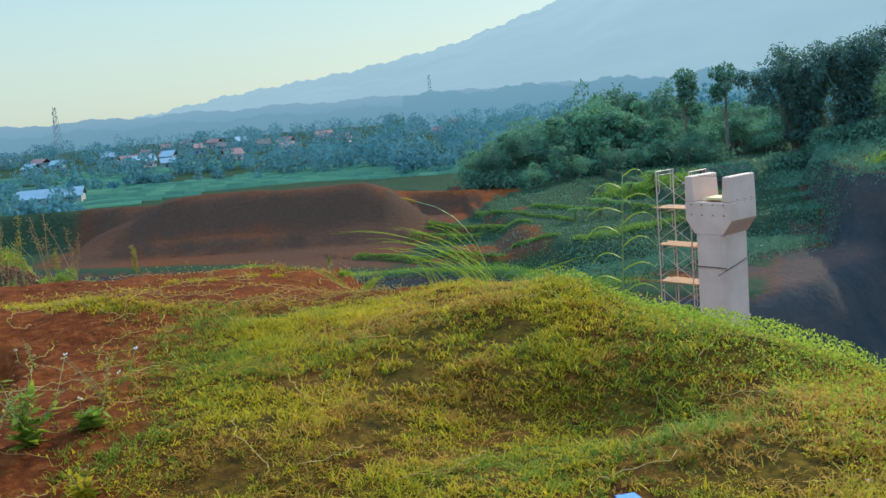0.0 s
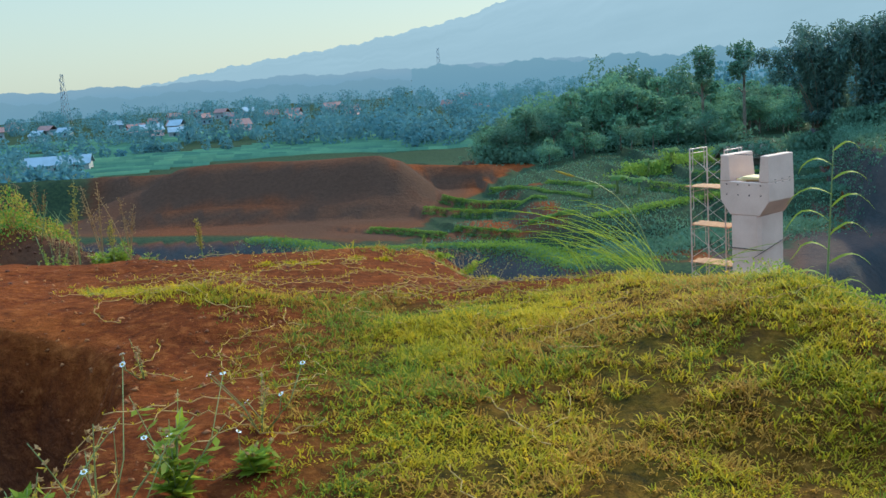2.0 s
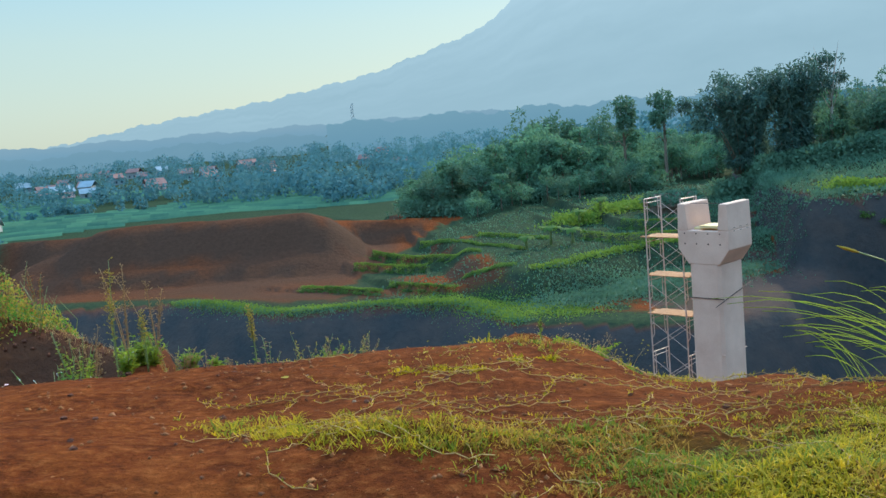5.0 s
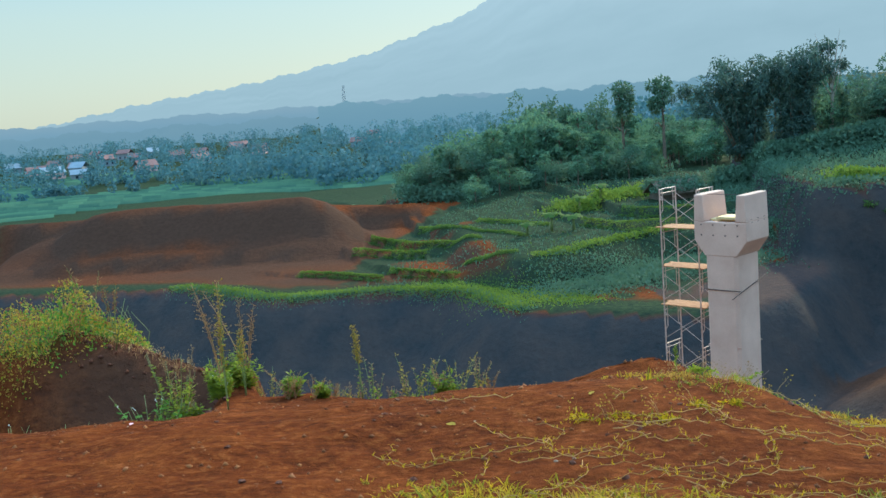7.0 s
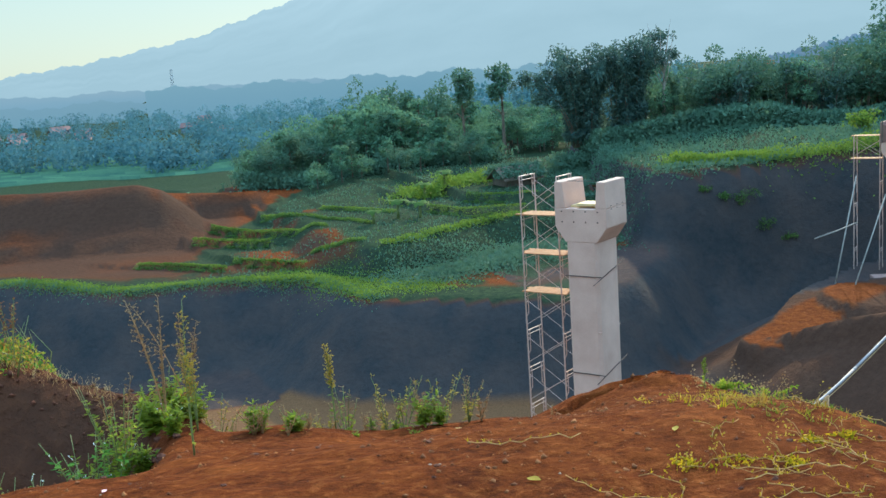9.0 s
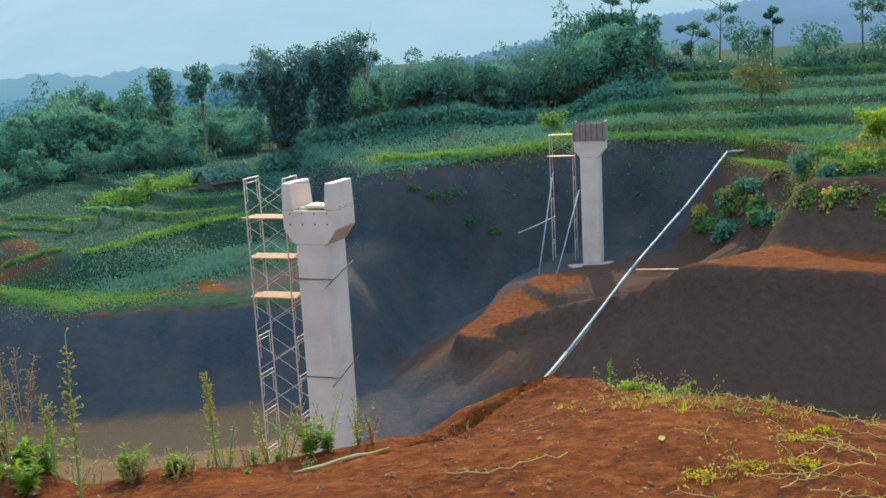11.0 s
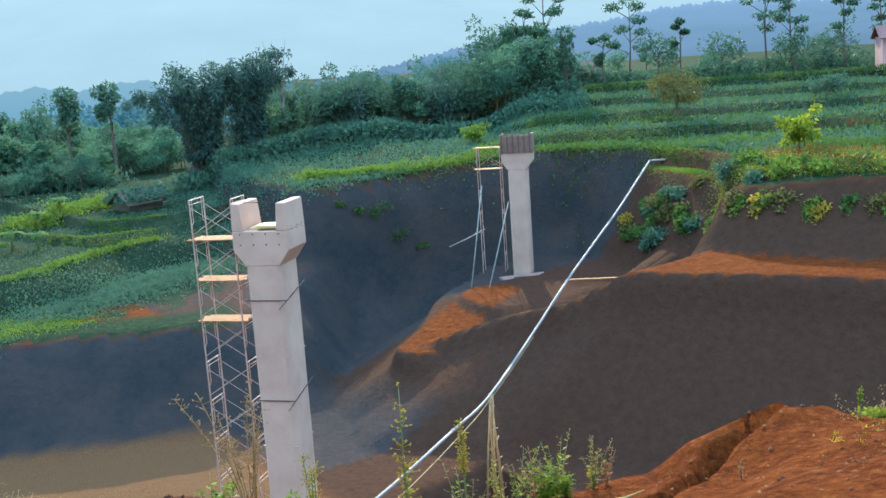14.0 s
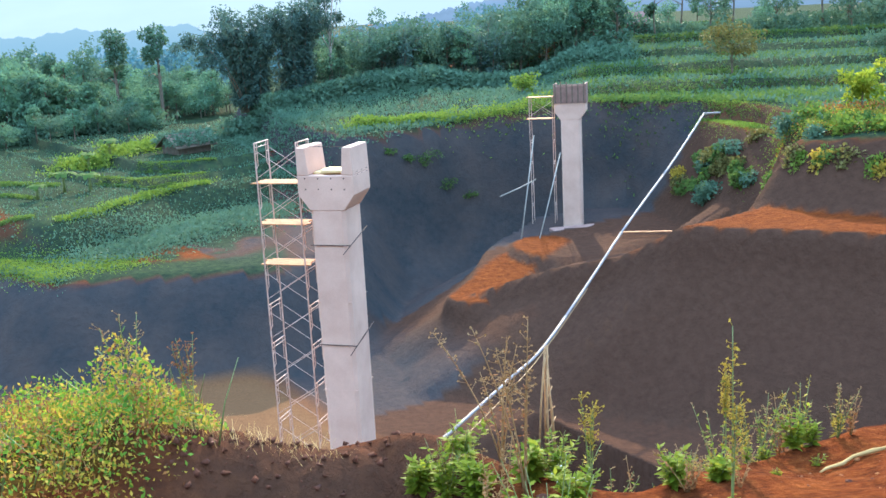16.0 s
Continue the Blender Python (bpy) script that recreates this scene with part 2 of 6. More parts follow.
MAT["rope"] = mat("pale cord", (0.5, 0.44, 0.34), (0.7, 0.64, 0.52), 3, 0.8, 0, 20)
MAT["rebar"] = mat("tie bar", (0.05, 0.035, 0.03), (0.12, 0.07, 0.05), 5, 0.6, 0.1, 60, metal=0.5)
MAT["gold_board"] = mat("new plywood", (0.55, 0.36, 0.14), (0.78, 0.56, 0.26), 3, 0.6, 0.1, 30)
MAT["tile_roof"] = mat("clay roof tiles", (0.16, 0.075, 0.06), (0.3, 0.15, 0.12), 0.8, 0.8, 0.2, 8)
MAT["plaster"] = mat("painted plaster", (0.20, 0.20, 0.20), (0.34, 0.33, 0.32), 0.5, 0.8, 0.1, 6)
MAT["pink"] = mat("pink plaster", (0.55, 0.28, 0.25), (0.7, 0.42, 0.38), 0.5, 0.8, 0.1, 6)
MAT["tin"] = mat("pale metal roofing", (0.15, 0.18, 0.19), (0.25, 0.29, 0.31), 0.4, 0.5, 0.1, 6)
MAT["glass"] = mat("dark window glass", (0.02, 0.03, 0.04), (0.05, 0.06, 0.07), 1, 0.15, 0, 6)
MAT["lattice"] = mat("tower steel", (0.12, 0.13, 0.14), (0.25, 0.25, 0.26), 1, 0.6, 0, 6, metal=0.4)
MAT["blue"] = mat("blue plastic scrap", (0.02, 0.10, 0.42), (0.04, 0.19, 0.55), 8, 0.7, 0.1, 60)
MAT["stone"] = mat("pale stones", (0.20, 0.12, 0.07), (0.34, 0.23, 0.15), 8, 0.8, 0.2, 40)
MAT["paddy"] = mat("young rice", (0.07, 0.14, 0.085), (0.15, 0.25, 0.12), 0.05, 0.7, 0, 0.8, island=0.8, transl=0.3)

MAT["crumb"] = mat("crumbs of red soil", (0.09, 0.025, 0.008), (0.30, 0.11, 0.03), 6, 0.95, 0.2, 30, island=0.8)


# ---- the ground's shape ----
def seg_dist(x, y, pts):
    """Distance to an open line, and the side: positive to the right of its run."""
    best, side, keep = np.full(x.shape, 1e9), np.ones(x.shape), np.zeros(x.shape)
    for (ax, ay), (bx, by) in zip(pts[:-1], pts[1:]):
        dx, dy = bx - ax, by - ay
        u = np.clip(((x - ax) * dx + (y - ay) * dy) / (dx * dx + dy * dy), 0, 1)
        d = np.hypot(x - ax - u * dx, y - ay - u * dy)
        c = ((x - ax) * dy - (y - ay) * dx) / math.hypot(dx, dy)
        near = (d < best - 1e-7) | ((np.abs(d - best) <= 1e-7) & (np.abs(c) > keep))
        best, side, keep = np.where(near, d, best), np.where(near, np.where(c >= 0, 1.0, -1.0), side), np.where(near, np.abs(c), keep)
    return best * side


def step(v, a, b):
    u = np.clip((v - a) / (b - a), 0, 1)
    return u * u * (3 - 2 * u)


def wave(x, y, size, seed=0.0):
    """Smooth unevenness of about one unit, made of a few turned sines."""
    out = np.zeros(np.shape(x))
    for k in range(6):
        a = 2.399 * k + seed
        f = (0.6 + 0.37 * k) / size
        out = out + np.sin((x * math.cos(a) + y * math.sin(a)) * f * 2.1 + 1.7 * k + seed * 3.1) / (1 + 0.5 * k)
    return out / 3.0


RIM = [(-60, 26), (-20, 17.5), (-7.5, 15.4), (-5.5, 14.3), (-4.6, 13.5), (-4.1, 12.6), (-4.0, 11.8), (-3.85, 11.45), (-3.4, 11.4), (-2.8, 11.5), (-2.3, 11.45), (-1.4, 11.2), (-0.6, 10.9), (0.0, 9.8), (0.7, 8.4), (2.0, 6.4), (2.7, 4.4), (3.4, 2.0), (5.0, -3.0), (14, -20), (40, -60)]
CRACK = [(-2.75, 10.45), (-2.4, 10.7), (-2.05, 10.8), (-1.66, 10.9), (-1.1, 10.96), (-0.75, 10.8)]
FIELD = [(-200, 150), (-60, 118), (-21, 103), (-10.7, 91), (-1, 90), (5, 86.6), (8, 77), (16.4, 72), (20, 70.5), (25.5, 73.5), (30, 79.5), (34, 84), (46, 84.5), (57, 79), (68, 66), (300, -100)]
BANK = [(400, 700), (130, 215), (80, 172), (56, 146), (42, 131), (36.5, 108), (31, 83.5), (34.8, 82), (43, 82.2), (48, 79), (54, 75), (58, 69), (57.5, 63), (54, 58), (50, 55.5), (47.6, 51.5), (49, 46), (52, 39.5), (62, 24), (100, -40)]
BENCH = [(40, 71.5), (36.5, 69), (29.8, 62.8), (33, 57.5), (36.9, 50), (41.2, 41.8), (43.4, 37.6), (52, 20), (90, -45)]
FLOOR = -19.6
GULLY = [(60, 49), (34, 50.5), (27, 51), (21, 50), (17.5, 47), (15.5, 42), (13, 34), (8, 20)]     # edge of the pit floor above the gully
# field terraces: level, and the front edge from its western to its eastern end with both ends turned back
TERRACES = (
    (-13.35, [(-13, 107), (-9.3, 101.8), (-5.4, 97.6), (-1.7, 93.7), (6, 101)]),
    (-13.1, [(-2.2, 102), (-1.0, 96.2), (1.6, 93.6), (4.7, 90.7), (12, 96)]),
    (-12.95, [(4.6, 101), (5.7, 94.2), (7.7, 91.6), (9.8, 90.2), (18, 101)]),
    (-12.75, [(-7, 116), (-4.2, 112.3), (-0.5, 108.4), (3.0, 103.9), (12, 110)]),
    (-12.3, [(-4, 132), (-2.3, 117.9), (0.3, 112.1), (4.3, 106.0), (8.0, 100.8), (20, 104)]),
    (-11.8, [(2, 134), (3.2, 117.9), (7.9, 108.1), (12.2, 99.9), (26, 106)]),
    (-11.4, [(8, 136), (9.2, 113.6), (12.7, 109.1), (15.3, 104.9), (30, 108)]),
    (-10.9, [(16, 140), (18, 103), (20.4, 98.2), (22.3, 97.4), (26.0, 96.4), (36, 99)]),
    (-10.3, [(21, 142), (22.5, 105), (24.0, 102.1), (25.9, 101.5), (28.5, 100.4), (40, 104)]))
SCRUB = [(5, 120), (8.6, 91), (10.8, 86.8), (14, 88.2), (17.2, 90.8), (21.6, 94), (28, 94.5), (40, 93)]


def capsule(x, y, a, b):
    """Distance to a segment, and how far along it."""
    dx, dy = b[0] - a[0], b[1] - a[1]
    u = np.clip(((x - a[0]) * dx + (y - a[1]) * dy) / (dx * dx + dy * dy), 0, 1)
    return np.hypot(x - a[0] - u * dx, y - a[1] - u * dy), u


def ground(x, y):
    """Height of the ground and the distances to its main edges."""
    x, y = np.asarray(x, float), np.asarray(y, float)
    d_rim = -seg_dist(x, y, RIM) + 0.12 * wave(x, y, 1.1) * step(y, 8, 10)   # below 0: on the near terrace
    # near terrace with its grassy mound and the bushy knoll at the edge
    near = 0.2 - 0.55 * step(y, 8.6, 11.6) - 0.22 * step(y, 6.9, 8.2) * step(x, -1.6, 0.0) * (1 - step(y, 9.0, 11.0))
    near = near + 0.20 * np.exp(-((x - 1.0) ** 2 / 1.2 + (y - 6.1) ** 2 / 0.9)) - 0.5 * step(x, 1.5, 3.4)
    near = near - 0.24 * np.exp(-((x - 0.8) ** 2 / 0.8 + (y - 4.35) ** 2 / 0.18)) - 0.12 * step(-y, -4.4, -3.4)
    near = near + 0.13 * np.exp(-((x + 2.2) ** 2 / 0.6 + (y - 6.8) ** 2 / 0.6))
    near = near - 1.7 * (1 - step(np.hypot((x + 3.35) / 1.3, (y - 4.9) / 1.45) + 0.13 * wave(x, y, 0.55) + 0.05 * wave(x, y, 0.17, 2.0), 0.62, 1.05))
    near = near + 0.22 * step(-x, 2.4, 4.0) * (1 - step(y, 6.5, 9.0))
    near = near + 0.035 * wave(x, y, 1.6) + 0.028 * wave(x, y, 0.45, 2.0) + 0.022 * wave(x, y, 0.2, 5.0) * (0.4 + grass_amount(x, y))
    near = near - 0.18 * step(x, -3.6, -2.8) * (1 - step(x, -1.9, -1.3)) * step(y, 9.8, 11.1) - 0.24 * step(x, -0.95, -0.5) * step(y, 7.9, 9.5) + 0.08 * np.exp(-((x + 1.05) ** 2 / 0.06 + (y - 10.95) ** 2 / 0.12))
    near = near - 0.09 * step(x, 0.2, 0.7) * step(y, 5.6, 6.8) - 0.22 * step(x, 0.85, 1.6) * step(y, 4.9, 6.1) - 0.1 * step(x, 0.1, 0.5) * step(y, 7.2, 8.4)
    near = near + 0.02 * wave(x, y, 0.16, 3.0) * (1 - grass_amount(x, y)) * step(3.2 + wave(x, y, 0.9, 8.0), 2.9, 3.4)
    near = near + 0.25 * step(-y, 0, 12) - 0.03 * np.clip(wave(x, y, 0.33, 7.0) - 0.25, 0, 1) * (1 - grass_amount(x, y))
    mound = np.exp(-((x + 6.0) ** 2 / 1.3 + (y - 13.2) ** 2 / 0.9))
    near = near - 0.85 * step(-x, 4.2, 5.0) * step(y, 9.9, 11.0)
    near = near + (1.0 + 0.06 * wave(x, y, 0.5, 1.0)) * step(mound, 0.02, 0.8)
    c, u = capsule(x, y, (-5.8, 13.0), (-4.45, 12.85))
    near = np.maximum(near, -0.02 - 0.5 * u + 0.08 * wave(x, y, 0.4, 2.0) - 0.95 * np.maximum(c - 0.12, 0))
    d_c = np.abs(seg_dist(x, y, CRACK) + 0.05 * wave(x, y, 0.35))
    near = near - 0.34 * np.exp(-(d_c / 0.036) ** 2) + 0.05 * np.exp(-((d_c - 0.13) / 0.08) ** 2)
    pit = FLOOR + 0.25 * wave(x, y, 9) + 0.05 * wave(x, y, 2)
    pit = pit - 4.0 * np.clip(-seg_dist(x, y, GULLY) / 4.5, 0, 1)
    cliff = near + (pit - near) * (0.18 * step(d_rim, -0.1, 0.7) + 0.82 * step(d_rim, 0.1, 9.0))
    h = np.where(d_rim < -0.15, near, cliff)
    # benches of the cut slope below the second pier
    d_e = seg_dist(x, y, BENCH)
    out = np.maximum(d_e + 0.25 * wave(x, y, 9), 0)
    edge_z = np.interp(y, (50, 53.5, 57.5, 62.5, 69), (-10.7, -12.8, -13.9, -16.0, -15.0))
    bench = edge_z + 0.1 * wave(x, y, 4) - 1.2 * (1 - np.exp(-out / 0.6)) - np.interp(y, (49, 57), (0.9, 0.5)) * out + 0.04 * wave(x, y, 1.4, 3.0) * step(out, 0.8, 3)
    bench = np.where((x > 12) & (y < 76), bench, -60)
    c, u = capsule(x, y, (30.5, 62), (40, 67))
    ramp = -16.0 + 1.3 * u - 1.2 * step(c, 1.9, 2.5) - 0.62 * np.maximum(c - 2.3, 0)
    c, u = capsule(x, y, (41, 65), (51, 66))
    pad = -14.7 - 0.85 * np.maximum(c - 4.2, 0) + 0.15 * wave(x, y, 3)
    c, u = capsule(x, y, (44, 57), (51, 59.5))
    spur = -13.4 + 0.8 * u - 1.2 * np.maximum(c - 0.8, 0) + 0.25 * wave(x, y, 4)
    c, u = capsule(x, y, (54.5, 55.5), (59.5, 68.5))
    nose = -8.0 + 0.2 * u - 1.3 * np.maximum(c - 1.0, 0) + 0.2 * wave(x, y, 3, 4.0)
    h = np.maximum(np.maximum(np.maximum(h, nose), np.maximum(bench, spur)), np.maximum(ramp, pad))
    # terraced fields, the bare red hill, the wooded slope and the valley
    d_f = seg_dist(x, y, FIELD) + 0.7 * wave(x, y, 6)
    field = -13.6 + 0.1 * wave(x, y, 14) + 2.4 * step(y - 0.3 * x, 96, 122) * step(x, 4, 16)
    d_s = -seg_dist(x, y, SCRUB) + 0.8 * wave(x, y, 4, 2.0)
    field = np.maximum(field, -13.7 + (2.2 + 0.2 * wave(x, y, 2.5)) * step(d_s, -4.2, 0.4))
    for k, (z, front) in enumerate(TERRACES):
        d = -seg_dist(x, y, front) + 0.3 * wave(x, y, 4, 1.0 + k)
        top = z + 0.05 * wave(x, y, 3, k) - 0.2 * step(d, 0.6, 1.4) + 0.12 * np.exp(-((d - 0.3) / 0.3) ** 2)
        field = np.maximum(field, -15.0 + (top + 15.0) * step(d, -0.35, 0.2))
    field = field - 0.5 * step(-x + 0.25 * (y - 100), -5, 2) * step(y, 97, 106)
    field = field - 8.5 * step(-x, 44, 62) - 4.7 * step(-x + 0.25 * (y - 100), -5, 2) * step(y, 150, 185)
    # the bare red hill: a spoil heap with a bench, a fan of loose soil at its end and a lower back
    hy = y + 0.1 * x + 0.9 * wave(x, y, 22) + 0.8 * wave(x, y, 6, 3.0) + 0.35 * wave(x, y, 1.8, 1.0)
    crest = np.interp(x, (-46, -44, -41, -38, -35.7, -33.7, -29.7, -18, -9.6, -7, -4.5, -1.5), (-14.5, -12.7, -11.6, -10.8, -9.6, -8.6, -8.25, -8.4, -8.3, -9.1, -11.0, -13.6)) + 0.12 * wave(x, y, 3)
    rise = 0.28 * np.clip((hy - 112.5) / 2.2, 0, 1) + 0.72 * np.clip((hy - 116.2) / 6.6, 0, 1)
    rise = rise * (1 - step(x, -9, -3)) + step(x, -9, -3) * step(hy, 110, 124)
    hill = -14.2 + (crest + 14.2) * rise
    back = np.interp(x, (-20, -8, -1, 3.7, 6.5, 8.6, 11), (-9.0, -9.3, -9.8, -10.0, -10.8, -12.2, -14.5)) + 0.1 * wave(x, y, 2.5)
    hill = np.maximum(hill, -14.2 + (back + 14.2) * np.clip((hy - 126) / 4.5, 0, 1))
    hill = hill - 0.1 * np.maximum(hy - 124, 0) - 30 * step(y, 138, 175)
    field = np.maximum(field, hill)
    field = field - 9.0 * step(y, 185, 330) * (1 - step(x - 0.25 * y, 0, 60))
    field = field + (14 * step(np.hypot(x, y), 500, 1200)) * (1 - step(x - 0.05 * y, 0, 60))
    toe = 8.5 - 2.5 * step(x, 5, 20)
    h = np.where(d_f < 0, np.maximum(h, field), np.maximum(h, pit + (field - pit) * (1 - step(d_f, 0.0, toe))))
    # upper bank with the rice terraces behind it
    d_b = seg_dist(x, y, BANK) + 0.9 * wave(x, y, 5, 1.0)
    run = (x + 6) * 0.68 + (y - 7) * 0.73
    plat = -7.6 + 1.2 * step(x, 42, 56) + 0.5 * step(-y, -60, -45) + 0.12 * wave(x, y, 8)
    for u0 in (98, 110, 123, 137, 152):
        e = run + 1.5 * wave(x, y, 30, u0)
        plat = plat + (0.95 * step(e, u0, u0 + 1.2) + 0.25 * np.exp(-((e - u0 - 1.0) / 0.7) ** 2)) * step(x - 0.62 * y, 2, 11)
    plat = plat - 0.1 * np.clip(run - 166, 0, 55)
    wall = step(-d_b, -2.0, 2.6) * 0.78 + 0.22 * np.clip((-d_b + 4.6) / 3.4, 0, 1)
    bank = FLOOR + (plat - FLOOR) * wall
    talus = np.minimum(-10.95 + 0.88 * np.maximum(4.3 - d_b, 0), plat - 0.3) + 0.12 * wave(x, y, 2.2, 3.0)
    bank = np.where(d_b < 4.9, np.maximum(bank, talus - 9 * step(y, 51, 54.5)), bank)
    h = np.where((x > 26) & (y > -80), np.maximum(h, bank), h)
    return h, d_rim, d_f, d_b


def grass_amount(x, y):
    """Cover of short grass on the near terrace, 0 to 1."""
    w = wave(x, y, 0.9, 4.0)
    g = step(x + 0.25 * w + 0.12 * (y - 5), -1.75, -0.75) * (1 - step(y + 0.3 * w - 0.45 * np.maximum(x - 0.2, 0), 6.6, 7.1))
    tongue = np.exp(-((y - 6.75 + 0.75 * (x + 2.0) * (x < -2.0)) / 0.22) ** 2) * step(x, -3.3, -2.4) * (1 - step(x, -0.6, 0.2))
    g = np.maximum(g, 0.8 * tongue)
    edge = np.exp(-((y - 9.5) / 0.5) ** 2) * step(x, -1.7, -1.2) * (1 - step(x, -0.3, 0.4))
    g = np.maximum(g, 0.28 * edge)
    g = np.maximum(g, 0.8 * step(-y, 1, 4))
    return g * (1 - 0.5 * step(0.3 * w + x * 0, 0.16, 0.3))


def ground_at(x, y):
    return float(ground(np.array([x]), np.array([y]))[0][0])


# ---- small builders ----
def mesh_from(name, verts, faces, material, smooth=False):
    me = bpy.data.meshes.new(name)
    me.from_pydata(verts, [], faces)
    if smooth:
        me.polygons.foreach_set("use_smooth", [True] * len(me.polygons))
    me.materials.append(material)
    return me


def part(name, bm, material, parent=None, label="", smooth=False):
    """Links a bmesh as one mesh object, under a thing if one is given."""
    me = bpy.data.meshes.new(name)
    bm.to_mesh(me)
    bm.free()
    if smooth:
        me.polygons.foreach_set("use_smooth", [True] * len(me.polygons))
    me.materials.append(material)
    ob = new(name, me)
    if parent:
        ob.parent = parent
    if label:
        ob["label"] = label
    return ob


def thing(name, m, label, category, group=""):
    ob = new(name)
    ob.matrix_world = m
    return tagged(ob, label, category, group)


def box(bm, lo, hi, bevel=0.0):
    r = bmesh.ops.create_cube(bm, size=1, matrix=Matrix.LocRotScale(((lo[0] + hi[0]) / 2, (lo[1] + hi[1]) / 2, (lo[2] + hi[2]) / 2), None, (hi[0] - lo[0], hi[1] - lo[1], hi[2] - lo[2])))
    if bevel:
        es = list({e for v in r["verts"] for e in v.link_edges})
        bmesh.ops.bevel(bm, geom=es, offset=bevel, segments=1, affect="EDGES")
    return bm


def rod(bm, a, b, r, r2=None, sides=6):
    """A tapered round bar from a to b."""
    a, b = Vector(a), Vector(b)
    d = b - a
    q = d.to_track_quat("Z", "Y").to_matrix().to_4x4()
    bmesh.ops.create_cone(bm, cap_ends=True, segments=sides, radius1=r, radius2=r if r2 is None else r2, depth=d.length, matrix=Matrix.Translation((a + b) / 2) @ q)
    return bm


# ---- ground ----
def build_ground():
    cx, cy = -3.0, 4.0
    fine = np.arange(-38, 84, 0.2)                      # degrees to the right of +y
    coarse = np.arange(84, 322, 3.0)
    ang = np.radians(np.concatenate([fine, coarse]))
    r = [0.02]
    while r[-1] < 4200:
        v = r[-1]
        r.append(v + max(0.045 if 1.5 < v < 9 else 0.07, 0.009 * v if 24 < v < 80 else 0.013 * v if v < 190 else 0.03 * v))
    r = np.array(r)
    R, A = np.meshgrid(r, ang, indexing="ij")
    X, Y = cx + R * np.sin(A), cy + R * np.cos(A)
    h, d_rim, d_f, d_b = ground(X, Y)
    nr, na = R.shape
    co = np.stack([X, Y, h], -1).reshape(-1, 3)
    i = np.arange(nr - 1)[:, None] * na
    j = np.arange(na)[None, :]
    k = (np.arange(na)[None, :] + 1) % na
    quads = np.stack([i + j, i + na + j, i + na + k, i + k], -1).reshape(-1, 4)
    me = bpy.data.meshes.new("ground")
    me.vertices.add(len(co)); me.loops.add(quads.size); me.polygons.add(len(quads))
    me.vertices.foreach_set("co", co.ravel())
    me.loops.foreach_set("vertex_index", quads[:, ::-1].ravel())
    me.polygons.foreach_set("loop_start", np.arange(len(quads)) * 4)
    me.polygons.foreach_set("use_smooth", np.ones(len(quads), bool))
    me.update()
    # how much of the soil is grown over with grass, and where it is pale and dusty
    grass = grass_amount(X, Y) * (1 - 0.8 * step(d_rim, 0.5, 2.0))
    knoll = np.exp(-((X + 6.1) ** 2 / 1.3 + (Y - 13.4) ** 2 / 0.8))
    grass = np.maximum(grass, step(knoll, 0.45, 0.8))
    far = (d_f < 0.8) & (d_b > 0)
    hillsoil = step(-X - 1 + 0.45 * (Y - 112), 0, 2) * (X < 10) * (Y > 93) * (1 - step(Y, 150, 160)) * step(X, -50, -44)
    d_s = -seg_dist(X, Y, SCRUB)
    scrub = step(d_s, -8, -5) * step(X, 7, 10)
    beds = step(0.3 * wave(X, Y, 5, 2.0) + 0.25 * wave(X, Y, 1.6, 1.0), -0.12, 0.12)       # bare beds between the crops
    cover = np.maximum(np.maximum(1 - beds * (Y < 112 + 0.4 * X), scrub), np.maximum(step(d_f, -6.0, -1.5), step(Y, 145, 160)))
    cover = cover * (1 - 0.9 * step(X - 0.35 * (Y - 76), 22, 25) * (Y < 92))
    grass = np.where(far, 0.92 * cover * (1 - hillsoil * (1 - step(d_f, -5, -1))), grass)
    slope = np.hypot(np.gradient(h, axis=0) / np.gradient(R, axis=0), np.gradient(h, axis=1) / (np.gradient(A, axis=1) * R))
    lip = step(0.2 * wave(X, Y, 3, 1.0) - d_b, -0.2, 0.8) * (X > 26) * (h > -9.5) * (1 - step(slope, 0.35, 0.6))
    grass = np.maximum(grass, lip)
    lush = np.maximum(lip, 1.0 * far)
    grass = np.where(lush > 0.5, grass, grass * 0.62)
    at = me.attributes.new("lush", "FLOAT", "POINT")
    at.data.foreach_set("value", lush.ravel().astype(np.float32))
    pale = step(-h, 18.85, 19.25) * (1 - step(X + 0.6 * wave(X, Y, 4), 15.5, 18.5)) * (Y < 75)
    at = me.attributes.new("grass", "FLOAT", "POINT")
    at.data.foreach_set("value", grass.ravel().astype(np.float32))
    # hill and its foot darkened as if shaded, the sunlit fan left red
    hill_shade = np.clip(0.75 + 0.4 * wave(X, Y, 7, 3.0), 0, 1) * (Y > 88) * (Y < 145) * step(-X, -3, 1) * (1 - 0.85 * step(X, -9, -6) * step(h, -12.6, -11.0))
    # shade on the knoll's face and in the hollow, put into the soil colour
    near_shade = 0.85 * np.exp(-((X + 5.0) ** 2 / 1.2 + (Y - 12.5) ** 2 / 0.7) ** 2)
    hollow_shade = 0.9 * (1 - step(np.hypot((X + 3.35) / 1.3, (Y - 4.9) / 1.45), 0.75, 1.0))
    near_shade = np.maximum(near_shade, hollow_shade)
    # the bank's shade coloured onto pad and walls, leaving the lit ramp out
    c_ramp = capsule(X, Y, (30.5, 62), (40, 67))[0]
    cut_shade = (X > 18) * (X < 62) * (Y > 52) * (Y < 86) * (h < -9.0) * (d_b > -2.5) * step(c_ramp, 1.8, 2.3) * step(Y - 0.25 * (X - 40), 52, 55)
